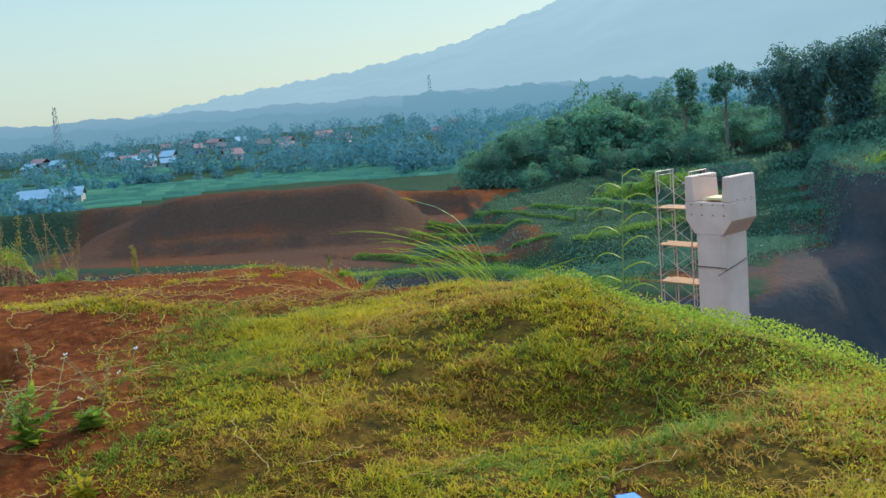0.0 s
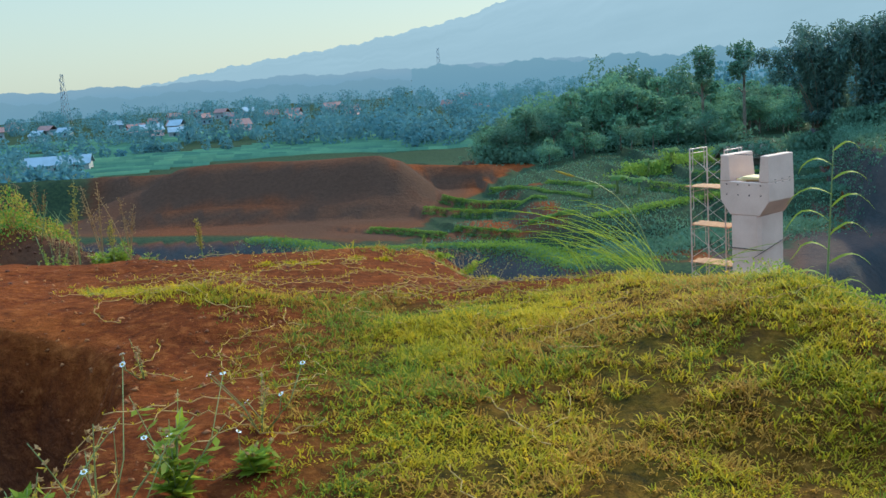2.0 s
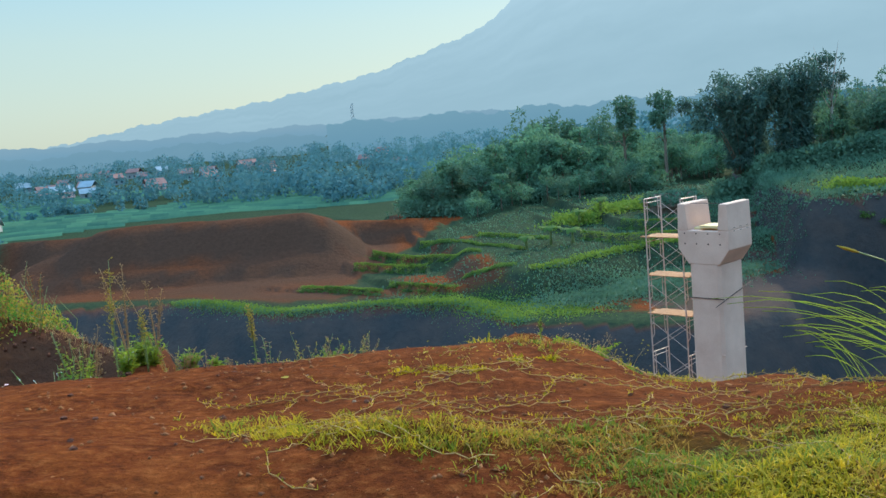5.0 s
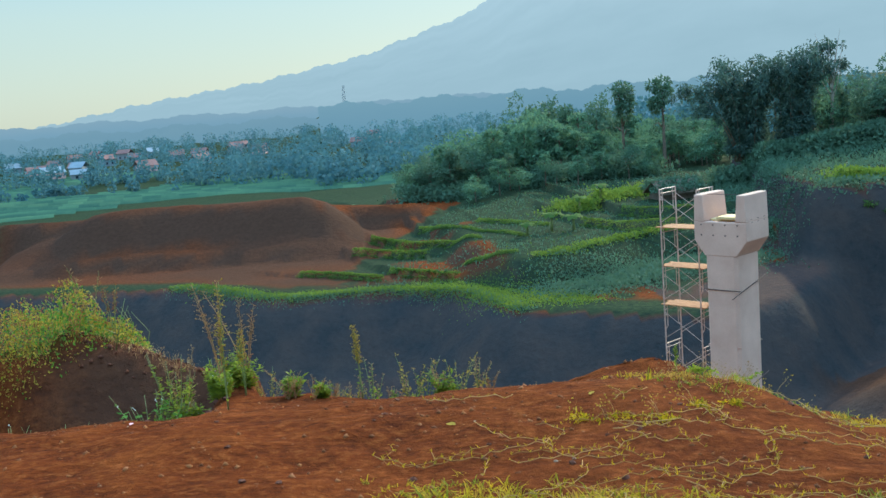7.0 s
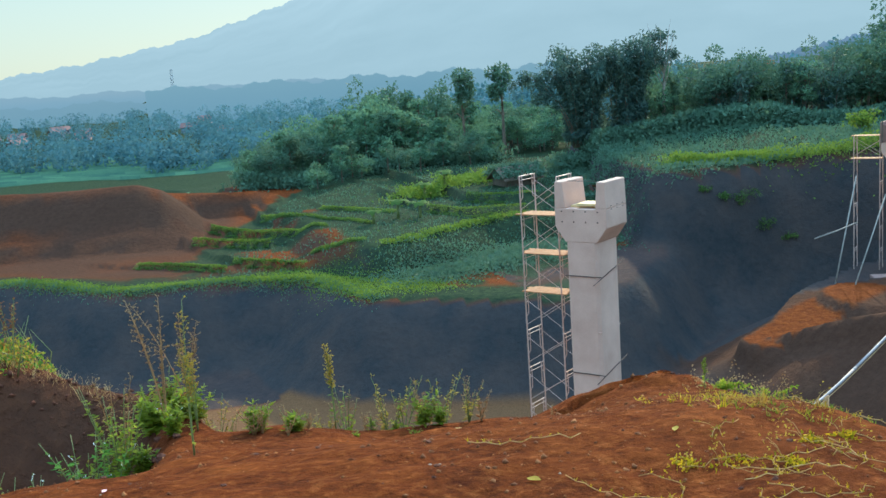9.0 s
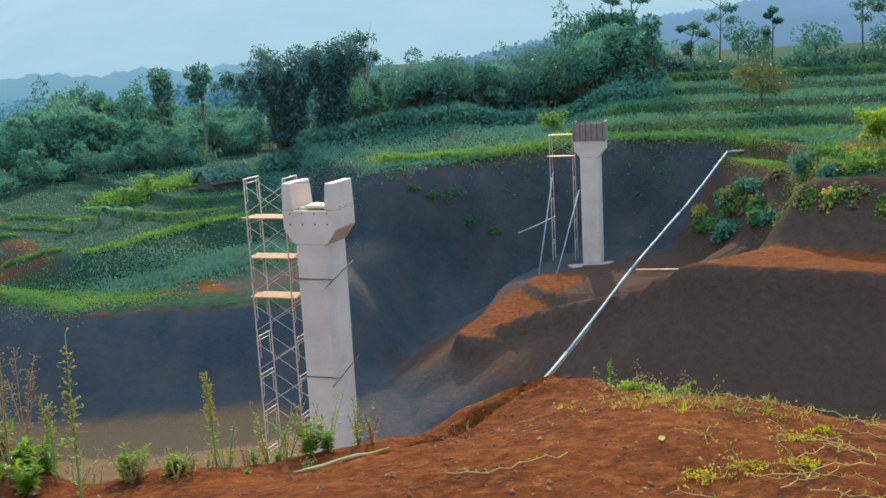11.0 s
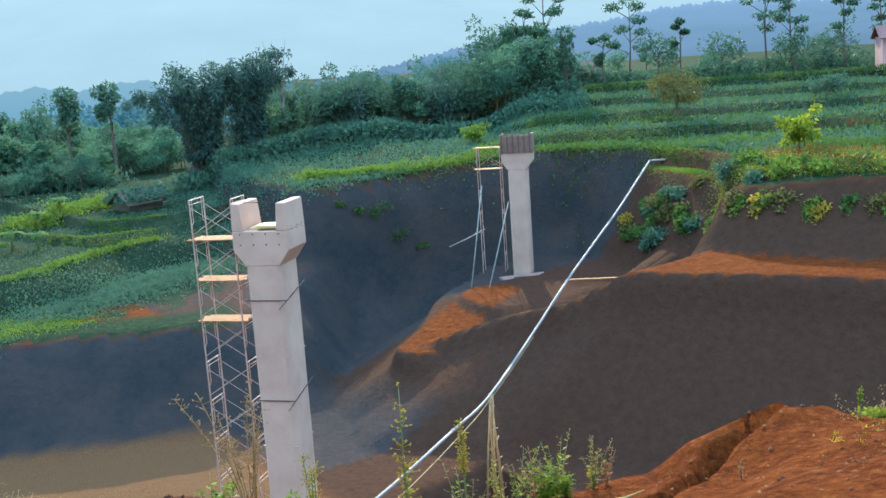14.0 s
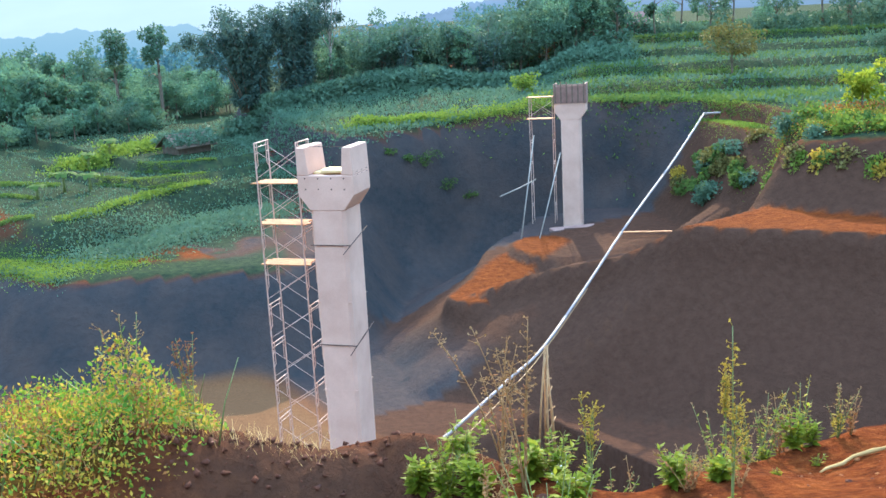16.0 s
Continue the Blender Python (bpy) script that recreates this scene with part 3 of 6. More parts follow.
    # steep cuts and the floor beyond the pale part darkened, shade included
    sub = np.maximum(step(slope, 0.28, 0.55) * step(-h, 4.0, 7.0), np.maximum(0.9 * (h < -16.5) * (1 - pale) * (Y < 110), 0.92 * cut_shade))
    sub = np.maximum(sub, np.clip(hill_shade, 0, 0.9)) * (R > 13) * (R < 190)
    sub = np.maximum(sub, near_shade * (R < 13)) * np.maximum(1 - grass, 0)
    # dark tone is brown here; walls left grey carry the haze in their colour
    brown = step(X + 0.8 * wave(X, Y, 5), 24, 29) * (Y < 69) + 1.0 * (d_f < -0.5) * (Y > 88) * (X < 14) + 1.0 * (R < 16) + step(X, 12, 17) * (Y < 56) + 1.0 * (h < -19.95) + step(X, 49, 53) * (Y < 66)
    at = me.attributes.new("brown", "FLOAT", "POINT")
    at.data.foreach_set("value", np.clip(brown, 0, 1).ravel().astype(np.float32))
    at = me.attributes.new("subsoil_shade", "FLOAT", "POINT")
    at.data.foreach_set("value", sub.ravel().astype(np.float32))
    at = me.attributes.new("pale", "FLOAT", "POINT")
    at.data.foreach_set("value", pale.ravel().astype(np.float32))
    me.materials.append(MAT["ground"])
    return tagged(new("ground", me), "bare red soil with patches of grass around an excavated pit", "ground", kind="structure")


# ---- far slopes ----
def ridge(name, material, height, yaw0, yaw1, dist, depth, label, steps=1100, rows=14, low=-40, rough=1.0):
    """A far slope: its crest stands at dist with height(yaw), and it falls towards the viewer."""
    verts, faces = [], []
    for j in range(rows + 1):
        v = j / rows
        for i in range(steps + 1):
            a = yaw0 + (yaw1 - yaw0) * i / steps
            d = dist - depth * v
            top = height(a)
            z = top * (1 - v) ** 1.25 + low * v + rough * (18 * math.sin(a * 1.9 + 5 * v) + 9 * math.sin(a * 5.3 + 11 * v) + 5 * math.sin(a * 11 - 17 * v)) * v * (1 - v) * 3
            verts.append((d * math.sin(radians(a)), d * math.cos(radians(a)), z))
    n = steps + 1
    for j in range(rows):
        for i in range(steps):
            faces.append((j * n + i, j * n + i + 1, (j + 1) * n + i + 1, (j + 1) * n + i))
    return tagged(new(name, mesh_from(name, verts, faces, material, True)), label, "mountain", kind="structure")


def volcano_crest(a):
    base = float(np.interp(a, (-40, -22.7, -15.8, -11.3, -4.7, 0.9, 6.7, 8.7, 13, 20, 30, 45, 75), (-50, -50, 2, 52, 105, 172, 296, 392, 590, 800, 780, 420, 120)))
    return base + 4 * math.sin(a * 3.1) + 2.5 * math.sin(a * 9.7) + 1.3 * math.sin(a * 23) + 1.6 * abs(math.sin(a * 31 + math.sin(a * 7)))


def hill_crest(a):
    base = float(np.interp(a, (26, 33, 36.8, 39.3, 42.3, 44.7, 46.8, 49.9, 53.2, 58, 75), (-30, 4, 24, 38, 42, 48, 58, 62, 58, 46, 40)))
    return base + 1.5 * math.sin(a * 5.1) + 1.2 * math.sin(a * 17) + 0.8 * math.sin(a * 29)


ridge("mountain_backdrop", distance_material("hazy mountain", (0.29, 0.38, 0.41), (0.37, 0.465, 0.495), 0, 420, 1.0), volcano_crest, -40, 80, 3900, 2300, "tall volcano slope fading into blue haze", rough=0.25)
ridge("hill_backdrop", distance_material("hazy wooded hill", (0.11, 0.17, 0.23), (0.17, 0.25, 0.35), -10, 60, 1.0), hill_crest, 24, 85, 1600, 700, "hazy wooded hill behind the rice terraces", low=-12, rough=0.15)
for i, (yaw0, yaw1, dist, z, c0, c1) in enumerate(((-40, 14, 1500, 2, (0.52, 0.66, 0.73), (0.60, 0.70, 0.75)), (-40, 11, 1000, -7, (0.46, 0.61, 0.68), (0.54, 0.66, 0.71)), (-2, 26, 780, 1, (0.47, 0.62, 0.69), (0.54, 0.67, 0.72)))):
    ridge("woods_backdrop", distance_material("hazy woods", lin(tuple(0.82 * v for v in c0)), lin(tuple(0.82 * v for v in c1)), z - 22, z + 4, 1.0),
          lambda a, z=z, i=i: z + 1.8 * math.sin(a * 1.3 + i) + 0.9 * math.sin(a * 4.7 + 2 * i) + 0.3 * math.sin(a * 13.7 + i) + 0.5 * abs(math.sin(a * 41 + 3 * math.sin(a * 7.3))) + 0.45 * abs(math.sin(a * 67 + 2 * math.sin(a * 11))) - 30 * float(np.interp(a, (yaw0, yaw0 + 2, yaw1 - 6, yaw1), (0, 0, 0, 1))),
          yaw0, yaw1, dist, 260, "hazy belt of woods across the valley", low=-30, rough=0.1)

build_ground()


# ---- foliage builders ----
class Geo:
    """Gathers many small pieces and turns them into one mesh."""

    def __init__(self):
        self.v, self.f, self.n = [], [], 0

    def add(self, verts, faces):
        verts = np.asarray(verts, float).reshape(-1, 3)
        self.v.append(verts)
        self.f += [np.asarray(f, int) + self.n for f in faces] if isinstance(faces, list) else [np.asarray(faces, int) + self.n]
        self.n += len(verts)

    def leaves(self, base, tip, side):
        """Folded leaves: each from base to tip, with half its width along side."""
        n = len(base)
        mid = base * 0.55 + tip * 0.45
        v = np.stack([base, mid + side, tip, mid - side], 1).reshape(-1, 3)
        k = np.arange(n)[:, None] * 4
        self.add(v, k + np.array([[0, 1, 2, 3]]))

    def blades(self, base, tip, width, droop):
        """Bent grass blades of three pieces."""
        n = len(base)
        d = tip - base
        side = np.cross(d, np.array([0, 0, 1.0])) + np.array([1e-4, 0, 0])
        side = side / np.linalg.norm(side, axis=1)[:, None] * width[:, None]
        m = base + d * 0.55 + np.array([0, 0, 1]) * droop[:, None]
        v = np.stack([base - side, base + side, m + side * 0.7, m - side * 0.7, tip], 1).reshape(-1, 3)
        k = np.arange(n)[:, None] * 5
        self.add(v, [k + np.array([[0, 1, 2, 3]]), k + np.array([[3, 2, 4]])])

    def tube(self, pts, radii, sides=5):
        pts = np.asarray(pts, float)
        rings = []
        for i, p in enumerate(pts):
            d = pts[min(i + 1, len(pts) - 1)] - pts[max(i - 1, 0)]
            d = d / (np.linalg.norm(d) + 1e-9)
            u = np.cross(d, (0.31, 0.17, 0.93) if abs(d[2]) < 0.9 else (1, 0, 0))
            u /= np.linalg.norm(u)
            w = np.cross(d, u)
            a = np.arange(sides) * 2 * math.pi / sides
            rings.append(p + radii[i] * (np.cos(a)[:, None] * u + np.sin(a)[:, None] * w))
        k = np.arange(sides)
        q = [np.stack([i * sides + k, i * sides + (k + 1) % sides, (i + 1) * sides + (k + 1) % sides, (i + 1) * sides + k], 1) for i in range(len(pts) - 1)]
        self.add(np.concatenate(rings), [np.concatenate(q), k[None, ::-1], (len(pts) - 1) * sides + k[None, :]])

    def mesh(self, name, material, smooth=False):
        co = np.concatenate(self.v)
        tot = np.concatenate([np.full(len(f), f.shape[1]) for f in self.f])
        loops = np.concatenate([f.ravel() for f in self.f])
        me = bpy.data.meshes.new(name)
        me.vertices.add(len(co)); me.loops.add(len(loops)); me.polygons.add(len(tot))
        me.vertices.foreach_set("co", co.ravel())
        me.loops.foreach_set("vertex_index", loops)
        me.polygons.foreach_set("loop_start", np.concatenate([[0], np.cumsum(tot)[:-1]]))
        if smooth:
            me.polygons.foreach_set("use_smooth", np.ones(len(tot), bool))
        me.update()
        me.validate()
        me.materials.append(material)
        return me

    def part(self, name, material, parent=None, label="", smooth=False):
        ob = new(name, self.mesh(name, material, smooth))
        ob.parent = parent
        if label:
            ob["label"] = label
        if name in ("leaves", "seed_head", "crown"):
            ob["kind"] = "stuff"
        return ob


RNG = np.random.default_rng(7)


def unit(v):
    return v / (np.linalg.norm(v, axis=-1, keepdims=True) + 1e-9)


def leaf_cloud(geo, blobs, count, size, flat=0.5, hollow=0.55, aspect=0.5):
    """Leaves spread over round clumps (x, y, z, radius, height), thicker towards their skins."""
    blobs = np.asarray(blobs, float)
    pick = RNG.choice(len(blobs), count, p=blobs[:, 3] ** 2 / np.sum(blobs[:, 3] ** 2))
    d = unit(RNG.normal(size=(count, 3)))
    r = hollow + (1 - hollow) * RNG.random(count) ** 0.6
    b = blobs[pick]
    base = b[:, :3] + d * r[:, None] * np.stack([b[:, 3], b[:, 3], b[:, 4]], 1)
    way = unit(d * 0.7 + RNG.normal(size=(count, 3)) * 0.8 - np.array([0, 0, flat]))
    s = size * RNG.uniform(0.6, 1.4, count)[:, None]
    side = unit(np.cross(way, RNG.normal(size=(count, 3)))) * s * aspect * 0.5
    geo.leaves(base, base + way * s, side)


def rnd(a, b):
    return float(RNG.uniform(a, b))


def make_tree(name, h, r, label, leaf="leaf", kind="round", count=1500, size=0.42, group="", m=None):
    """A tree with a tapered, forking trunk and a loose crown."""
    t = thing(name, m or Matrix(), label, "tree", group)
    g, blobs = Geo(), []
    lean = (rnd(-0.06, 0.06) * h, rnd(-0.06, 0.06) * h)
    top = {"round": 0.6, "tall": 0.9, "sparse": 0.8, "cone": 0.9}[kind] * h
    trunk = [(lean[0] * u * u, lean[1] * u * u, -0.4 + (top + 0.4) * u) for u in np.linspace(0, 1, 6)]
    r0 = 0.022 * h + 0.03
    g.tube(trunk, [r0 * (1 - 0.7 * u) for u in np.linspace(0, 1, 6)], 6)
    limbs = {"round": 9, "tall": 8, "sparse": 9, "cone": 12}[kind]
    for i in range(limbs):
        u = rnd(0.35, 1.0) if kind == "round" else (0.45 + 0.55 * i / limbs if kind in ("tall", "sparse") else 0.15 + 0.85 * i / limbs)
        p = np.array([lean[0] * u * u, lean[1] * u * u, top * u])
        a = 2.4 * i + rnd(-0.5, 0.5)
        reach = {"round": rnd(0.45, 0.95), "tall": rnd(0.25, 0.8), "sparse": rnd(0.4, 1.0), "cone": 1.0 - 0.85 * u}[kind] * r
        q = p + np.array([math.cos(a) * reach, math.sin(a) * reach, {"round": rnd(0.1, 0.35) * h, "tall": rnd(0.02, 0.12) * h, "sparse": rnd(0.0, 0.12) * h, "cone": 0.0}[kind]])
        g.tube([p, (p + q) / 2 + np.array([0, 0, 0.05 * h]), q], [r0 * 0.35, r0 * 0.22, r0 * 0.1], 4)
        br = {"round": rnd(0.38, 0.6), "tall": rnd(0.32, 0.5), "sparse": rnd(0.22, 0.38), "cone": rnd(0.25, 0.4)}[kind] * r
        blobs.append((*q, br, br * rnd(0.55, 0.9)))
        if kind in ("round", "tall"):
            o = RNG.normal(size=3) * br * 0.8
            blobs.append((*(q + o), br * 0.6, br * 0.5))
    if kind in ("round", "cone"):
        blobs.append((lean[0], lean[1], h - 0.3 * r, 0.5 * r, 0.35 * r))
    g.part("trunk", MAT["bark"], t)
    c = Geo()
    leaf_cloud(c, blobs, count, size)
    c.part("crown", MAT[leaf], t)
    return t


def plant_on(ob, x, y, rz=0.0, s=1.0, dz=-0.1):
    ob.matrix_world = pose(x, y, ground_at(x, y) + dz, 0, 0, rz) @ Matrix.Scale(s, 4)
    return ob


# ---- piers ----
def bridge_pier(x, y, top, foot, rz, formwork):
    """A rectangular column whose head flares out at both ends and carries two upright end walls."""
    p = thing("bridge_pier", pose(x, y, foot, 0, 0, rz), "unfinished pier with dark timber formwork still on its head" if formwork else "pale cast concrete pier with a forked head rising from the pit", "pier", "bridge piers")
    H = top - foot
    W, D, w = 2.38, 1.79, 1.46                     # head width and depth, column width
    hw, hd = W / 2, D / 2
    seat, low, neck = H - 1.1, H - 1.87, H - 2.5
    cut = 0.13

    def prism(bm, prof, y0, y1):
        a = [bm.verts.new((px, y0, pz)) for px, pz in prof]
        b = [bm.verts.new((px, y1, pz)) for px, pz in prof]
        n = len(prof)
        bm.faces.new(a), bm.faces.new(b[::-1])
        for i in range(n):
            bm.faces.new((a[i], b[i], b[(i + 1) % n], a[(i + 1) % n]))
        bmesh.ops.recalc_face_normals(bm, faces=bm.faces)

    bm = bmesh.new()
    prof = [(-w / 2 + cut, -hd), (w / 2 - cut, -hd), (w / 2, -hd + cut), (w / 2, hd - cut), (w / 2 - cut, hd), (-w / 2 + cut, hd), (-w / 2, hd - cut), (-w / 2, -hd + cut)]
    lo = [bm.verts.new((a, b, -0.4)) for a, b in prof]
    hi = [bm.verts.new((a, b, neck)) for a, b in prof]
    for i in range(8):
        bm.faces.new((lo[i], lo[(i + 1) % 8], hi[(i + 1) % 8], hi[i]))
    bm.faces.new(hi), bm.faces.new(lo[::-1])
    part("column", bm, MAT["concrete"], p)
    for k in range(1, 4):                           # casting joints
        z = neck - k * 3.75
        if z > 0.6:
            bm = bmesh.new(); box(bm, (-w / 2 - 0.004, -hd - 0.004, z - 0.01), (w / 2 + 0.004, hd + 0.004, z + 0.01)); part("casting_joint", bm, MAT["concrete"], p)
    bm = bmesh.new()
    prism(bm, [(-w / 2, neck), (w / 2, neck), (hw, low), (hw, seat), (-hw, seat), (-hw, low)], -hd - 0.004, hd + 0.004)
    bmesh.ops.bevel(bm, geom=list(bm.edges), offset=0.025, segments=1, affect="EDGES")
    part("pier_head", bm, MAT["concrete"], p)
    if formwork:
        for sx in (-1, 1):
            bm = bmesh.new(); box(bm, (sx * hw - 0.06, -hd - 0.03, seat - 0.15), (sx * hw + 0.06, hd + 0.03, H + 0.25), 0.01); part("formwork_panel", bm, MAT["concrete_old"], p, "dark timber formwork panel")
            bm = bmesh.new(); box(bm, (-hw + 0.07, sx * hd - 0.05, seat - 0.1), (hw - 0.07, sx * hd + 0.05, H + 0.1), 0.01); part("formwork_panel", bm, MAT["concrete_old"], p)
        for k in range(6):
            bm = bmesh.new(); xk = -hw + 0.1 + k * (W - 0.2) / 5; box(bm, (xk - 0.05, -hd - 0.13, seat - 0.1), (xk + 0.05, -hd - 0.055, H + rnd(0.1, 0.5)), 0.01); part("formwork_stud", bm, MAT["bark"], p)
    else:
        for sx in (-1, 1):
            bm = bmesh.new()
            inner = hw - 0.5
            prism(bm, [(sx * hw, seat - 0.002), (sx * (hw - 0.04), H), (sx * (inner + 0.1), H), (sx * inner, seat - 0.002)], -hd - 0.002, hd + 0.002)
            bmesh.ops.bevel(bm, geom=list(bm.edges), offset=0.03, segments=1, affect="EDGES")
            part("end_wall", bm, MAT["concrete"], p)
        bm = bmesh.new(); box(bm, (-0.62, -0.55, seat), (0.66, 0.6, seat + 0.09), 0.01); part("bearing_board", bm, MAT["gold_board"], p, "yellow plywood board on the seat")
        bm = bmesh.new(); box(bm, (-0.2, -0.8, seat + 0.09), (0.66, 0.1, seat + 0.2), 0.01); part("bearing_board", bm, MAT["gold_board"], p)
        for row, z in enumerate((seat - 0.12, seat - 0.55)):
            for k in range(4):
                bm = bmesh.new(); xk = -0.85 + 0.55 * k; rod(bm, (xk, -hd - 0.03, z), (xk, -hd + 0.05, z), 0.03, sides=8); part("tie_hole", bm, MAT["rebar"], p)
            for k in range(3):
                bm = bmesh.new(); yk = -0.55 + 0.5 * k; rod(bm, (hw - 0.06, yk - 0.14, z + 0.3 * row + 0.2), (hw + 0.012, yk + 0.14, z + 0.3 * row + 0.22), 0.012); part("tie_bar", bm, MAT["rebar"], p)
        for z in (neck - 1.4, neck - 5.55):
            bm = bmesh.new(); rod(bm, (-w / 2 - 0.08, -hd - 0.03, z), (w / 2 + 0.15, -hd - 0.03, z), 0.02); part("tie_bar", bm, MAT["rebar"], p, "thin dark bar across the column")
            bm = bmesh.new(); rod(bm, (w / 2 + 0.03, -hd - 0.5, z - 0.25), (w / 2 + 0.03, hd + 0.45, z + 0.35), 0.018); part("tie_bar", bm, MAT["rebar"], p)
        bm = bmesh.new(); rod(bm, (-hw + 0.2, -0.4, H - 0.02), (hw - 0.3, -0.4, H - 0.03), 0.012); part("cord", bm, MAT["rebar"], p)
    return p


TURN = -50.5                                        # the bridge piers' front face, seen from above
bridge_pier(12.0, 45.05, -2.88, FLOOR, TURN, False)
bridge_pier(46.25, 70.7, -4.05, -15.1, TURN + 4, True)


# ---- scaffolds ----
def scaffold(x, y, top, foot, rz, tiers, planks, braced=99):
    """Stacked steel door frames, 1.22 m wide and 1.83 m apart, with crossed braces and plank decks."""
    s = thing("scaffold_tower", pose(x, y, foot, 0, 0, rz), "rusty tubular scaffold tower with plank decks beside a pier", "scaffold", "scaffolds")
    S, B, F = 1.7, 1.83, 1.22
    for k in range(tiers):
        z1 = top - foot - k * S
        z0 = max(z1 - S, -0.3)
        if z1 < 0.5:
            break
        for i in (0, 1):
            fx = i * B
            bm = bmesh.new()
            for fy in (0, F):
                rod(bm, (fx, fy, z0), (fx, fy, z1), 0.032)
                iy = fy + (0.2 if fy == 0 else -0.2)
                rod(bm, (fx, iy, z1 - 0.95), (fx, iy, z1 - 0.02), 0.018)
                rod(bm, (fx, fy, z1 - 1.1), (fx, iy, z1 - 0.95), 0.016)
                rod(bm, (fx, fy, z1 - 0.45), (fx, iy, z1 - 0.45), 0.016)
            rod(bm, (fx, 0, z1 - 0.02), (fx, F, z1 - 0.02), 0.026)
            rod(bm, (fx, 0.02, z1 - 0.2), (fx, F - 0.02, z1 - 0.2), 0.018)
            part("door_frame", bm, MAT["steel"], s)
        for fy in (0, F) if k < braced else ():
            bm = bmesh.new()
            rod(bm, (0, fy, z1 - 0.3), (B, fy, z0 + 0.25), 0.014)
            part("cross_brace", bm, MAT["steel"], s)
            bm = bmesh.new()
            rod(bm, (0, fy + 0.015, z0 + 0.25), (B, fy + 0.015, z1 - 0.3), 0.014)
            part("cross_brace", bm, MAT["steel"], s)
        if k in planks:
            for j in range(5):
                bm = bmesh.new()
                e0, e1 = rnd(-0.35, -0.05), rnd(B - 0.05, B + 0.2)
                yj = 0.06 + j * 0.22
                box(bm, (e0, yj, z1), (e1, yj + 0.2, z1 + 0.04), 0.006)
                part("plank", bm, MAT["plank"], s)
    return s


scaffold(9.77, 47.5, -2.75, FLOOR, TURN, 10, (1, 2, 3))
scaffold(44.4, 73.6, -4.9, -15.0, TURN + 4, 7, (0, 1), 1)


def pole_thing(name, pts, r, material, label, category, group=""):
    g = Geo()
    g.tube(pts, list(r) if isinstance(r, (list, tuple)) else [r] * len(pts), 7)
    ob = new(name, g.mesh(name, MAT[material], True))
    return tagged(ob, label, category, group)


# leaning props beside the second pier
for a, b in (((43.14, 71.5, -7.57), (39.54, 69.0, -15.4)), ((44.49, 70.0, -8.91), (39.9, 67.5, -15.5)), ((43.57, 72.0, -11.1), (39.68, 71.5, -11.86))):
    pole_thing("bamboo_prop", (a, ((a[0] + b[0]) / 2, (a[1] + b[1]) / 2, (a[2] + b[2]) / 2 - 0.05), b), 0.05, "bamboo_grey", "grey weathered bamboo prop leaning against the scaffold", "prop", "props by the second pier")
bm = bmesh.new(); box(bm, (-2.2, -0.6, -0.15), (1.6, 0.7, 0.22), 0.05)
ob = part("concrete_footing", bm, MAT["concrete_old"]); ob.matrix_world = pose(45.3, 69.0, -14.95, 0, 0, -20)
tagged(ob, "low dusty concrete footing beside the second pier", "footing")
bm = bmesh.new(); box(bm, (-1.9, -0.12, 0), (1.9, 0.12, 0.08), 0.01)
ob = part("timber_board", bm, MAT["plank"]); ob.matrix_world = pose(46.2, 62.6, ground_at(46.2, 62.6) + 0.3, 3, 0, -42)
tagged(ob, "long pale timber board lying on the slope", "board")


# ---- water pipe on its trestle ----
PIPE = [(61.5, 66.4, -7.15), (58.75, 68.6, -7.22), (50, 63.4, -9.5), (44, 59.8, -10.75), (37.4, 55.8, -12.1), (31.4, 52.3, -13.75), (25.1, 48.5, -15.1), (21, 46.05, -15.2), (15.5, 42.75, -15.25), (10, 39.5, -15.1), (3, 35.4, -15.3)]
pipe = thing("water_pipe", Matrix(), "long pale plastic water pipe crossing the pit on a bamboo trestle", "pipe")
g = Geo(); g.tube(PIPE[:2], [0.085, 0.085], 10); g.part("pipe_length", MAT["pvc"], pipe, smooth=True)
fine = []
for i in range(1, len(PIPE) - 1):
    for u in (0, 0.25, 0.5, 0.75):
        p0, p1, p2, p3 = (np.array(PIPE[max(1, min(len(PIPE) - 1, i + k))]) for k in (-1, 0, 1, 2))
        fine.append(0.5 * (2 * p1 + (p2 - p0) * u + (2 * p0 - 5 * p1 + 4 * p2 - p3) * u * u + (3 * p1 - p0 - 3 * p2 + p3) * u ** 3))
for k in range(0, len(fine) - 1, 6):
    g = Geo(); seg = fine[k:k + 7]; g.tube(seg, [0.075] * len(seg), 10); g.part("pipe_length", MAT["pvc"], pipe, smooth=True)
    g = Geo(); d = (seg[1] - seg[0]) / np.linalg.norm(seg[1] - seg[0]); g.tube([seg[0] - d * 0.12, seg[0] + d * 0.12], [0.092, 0.092], 10); g.part("coupling", MAT["pvc"], pipe, smooth=True)
g = Geo()
g.tube([q + np.array([0.06, -0.05, -0.12 - 0.55 * max(0.0, math.sin(math.pi * (i - 20) / (len(fine) - 20)))]) for i, q in enumerate(fine) if i >= 16], [0.024] * (len(fine) - 16), 5)
g.part("cable", MAT["bamboo"], pipe, "thin pale cable slung along the pipe")
g = Geo()
g.tube([(57.2, 66.0, -8.6), (60, 67.5, -7.4), (63, 65.5, -6.9)], [0.04] * 3, 5)
g.part("cable", MAT["rope"], pipe)


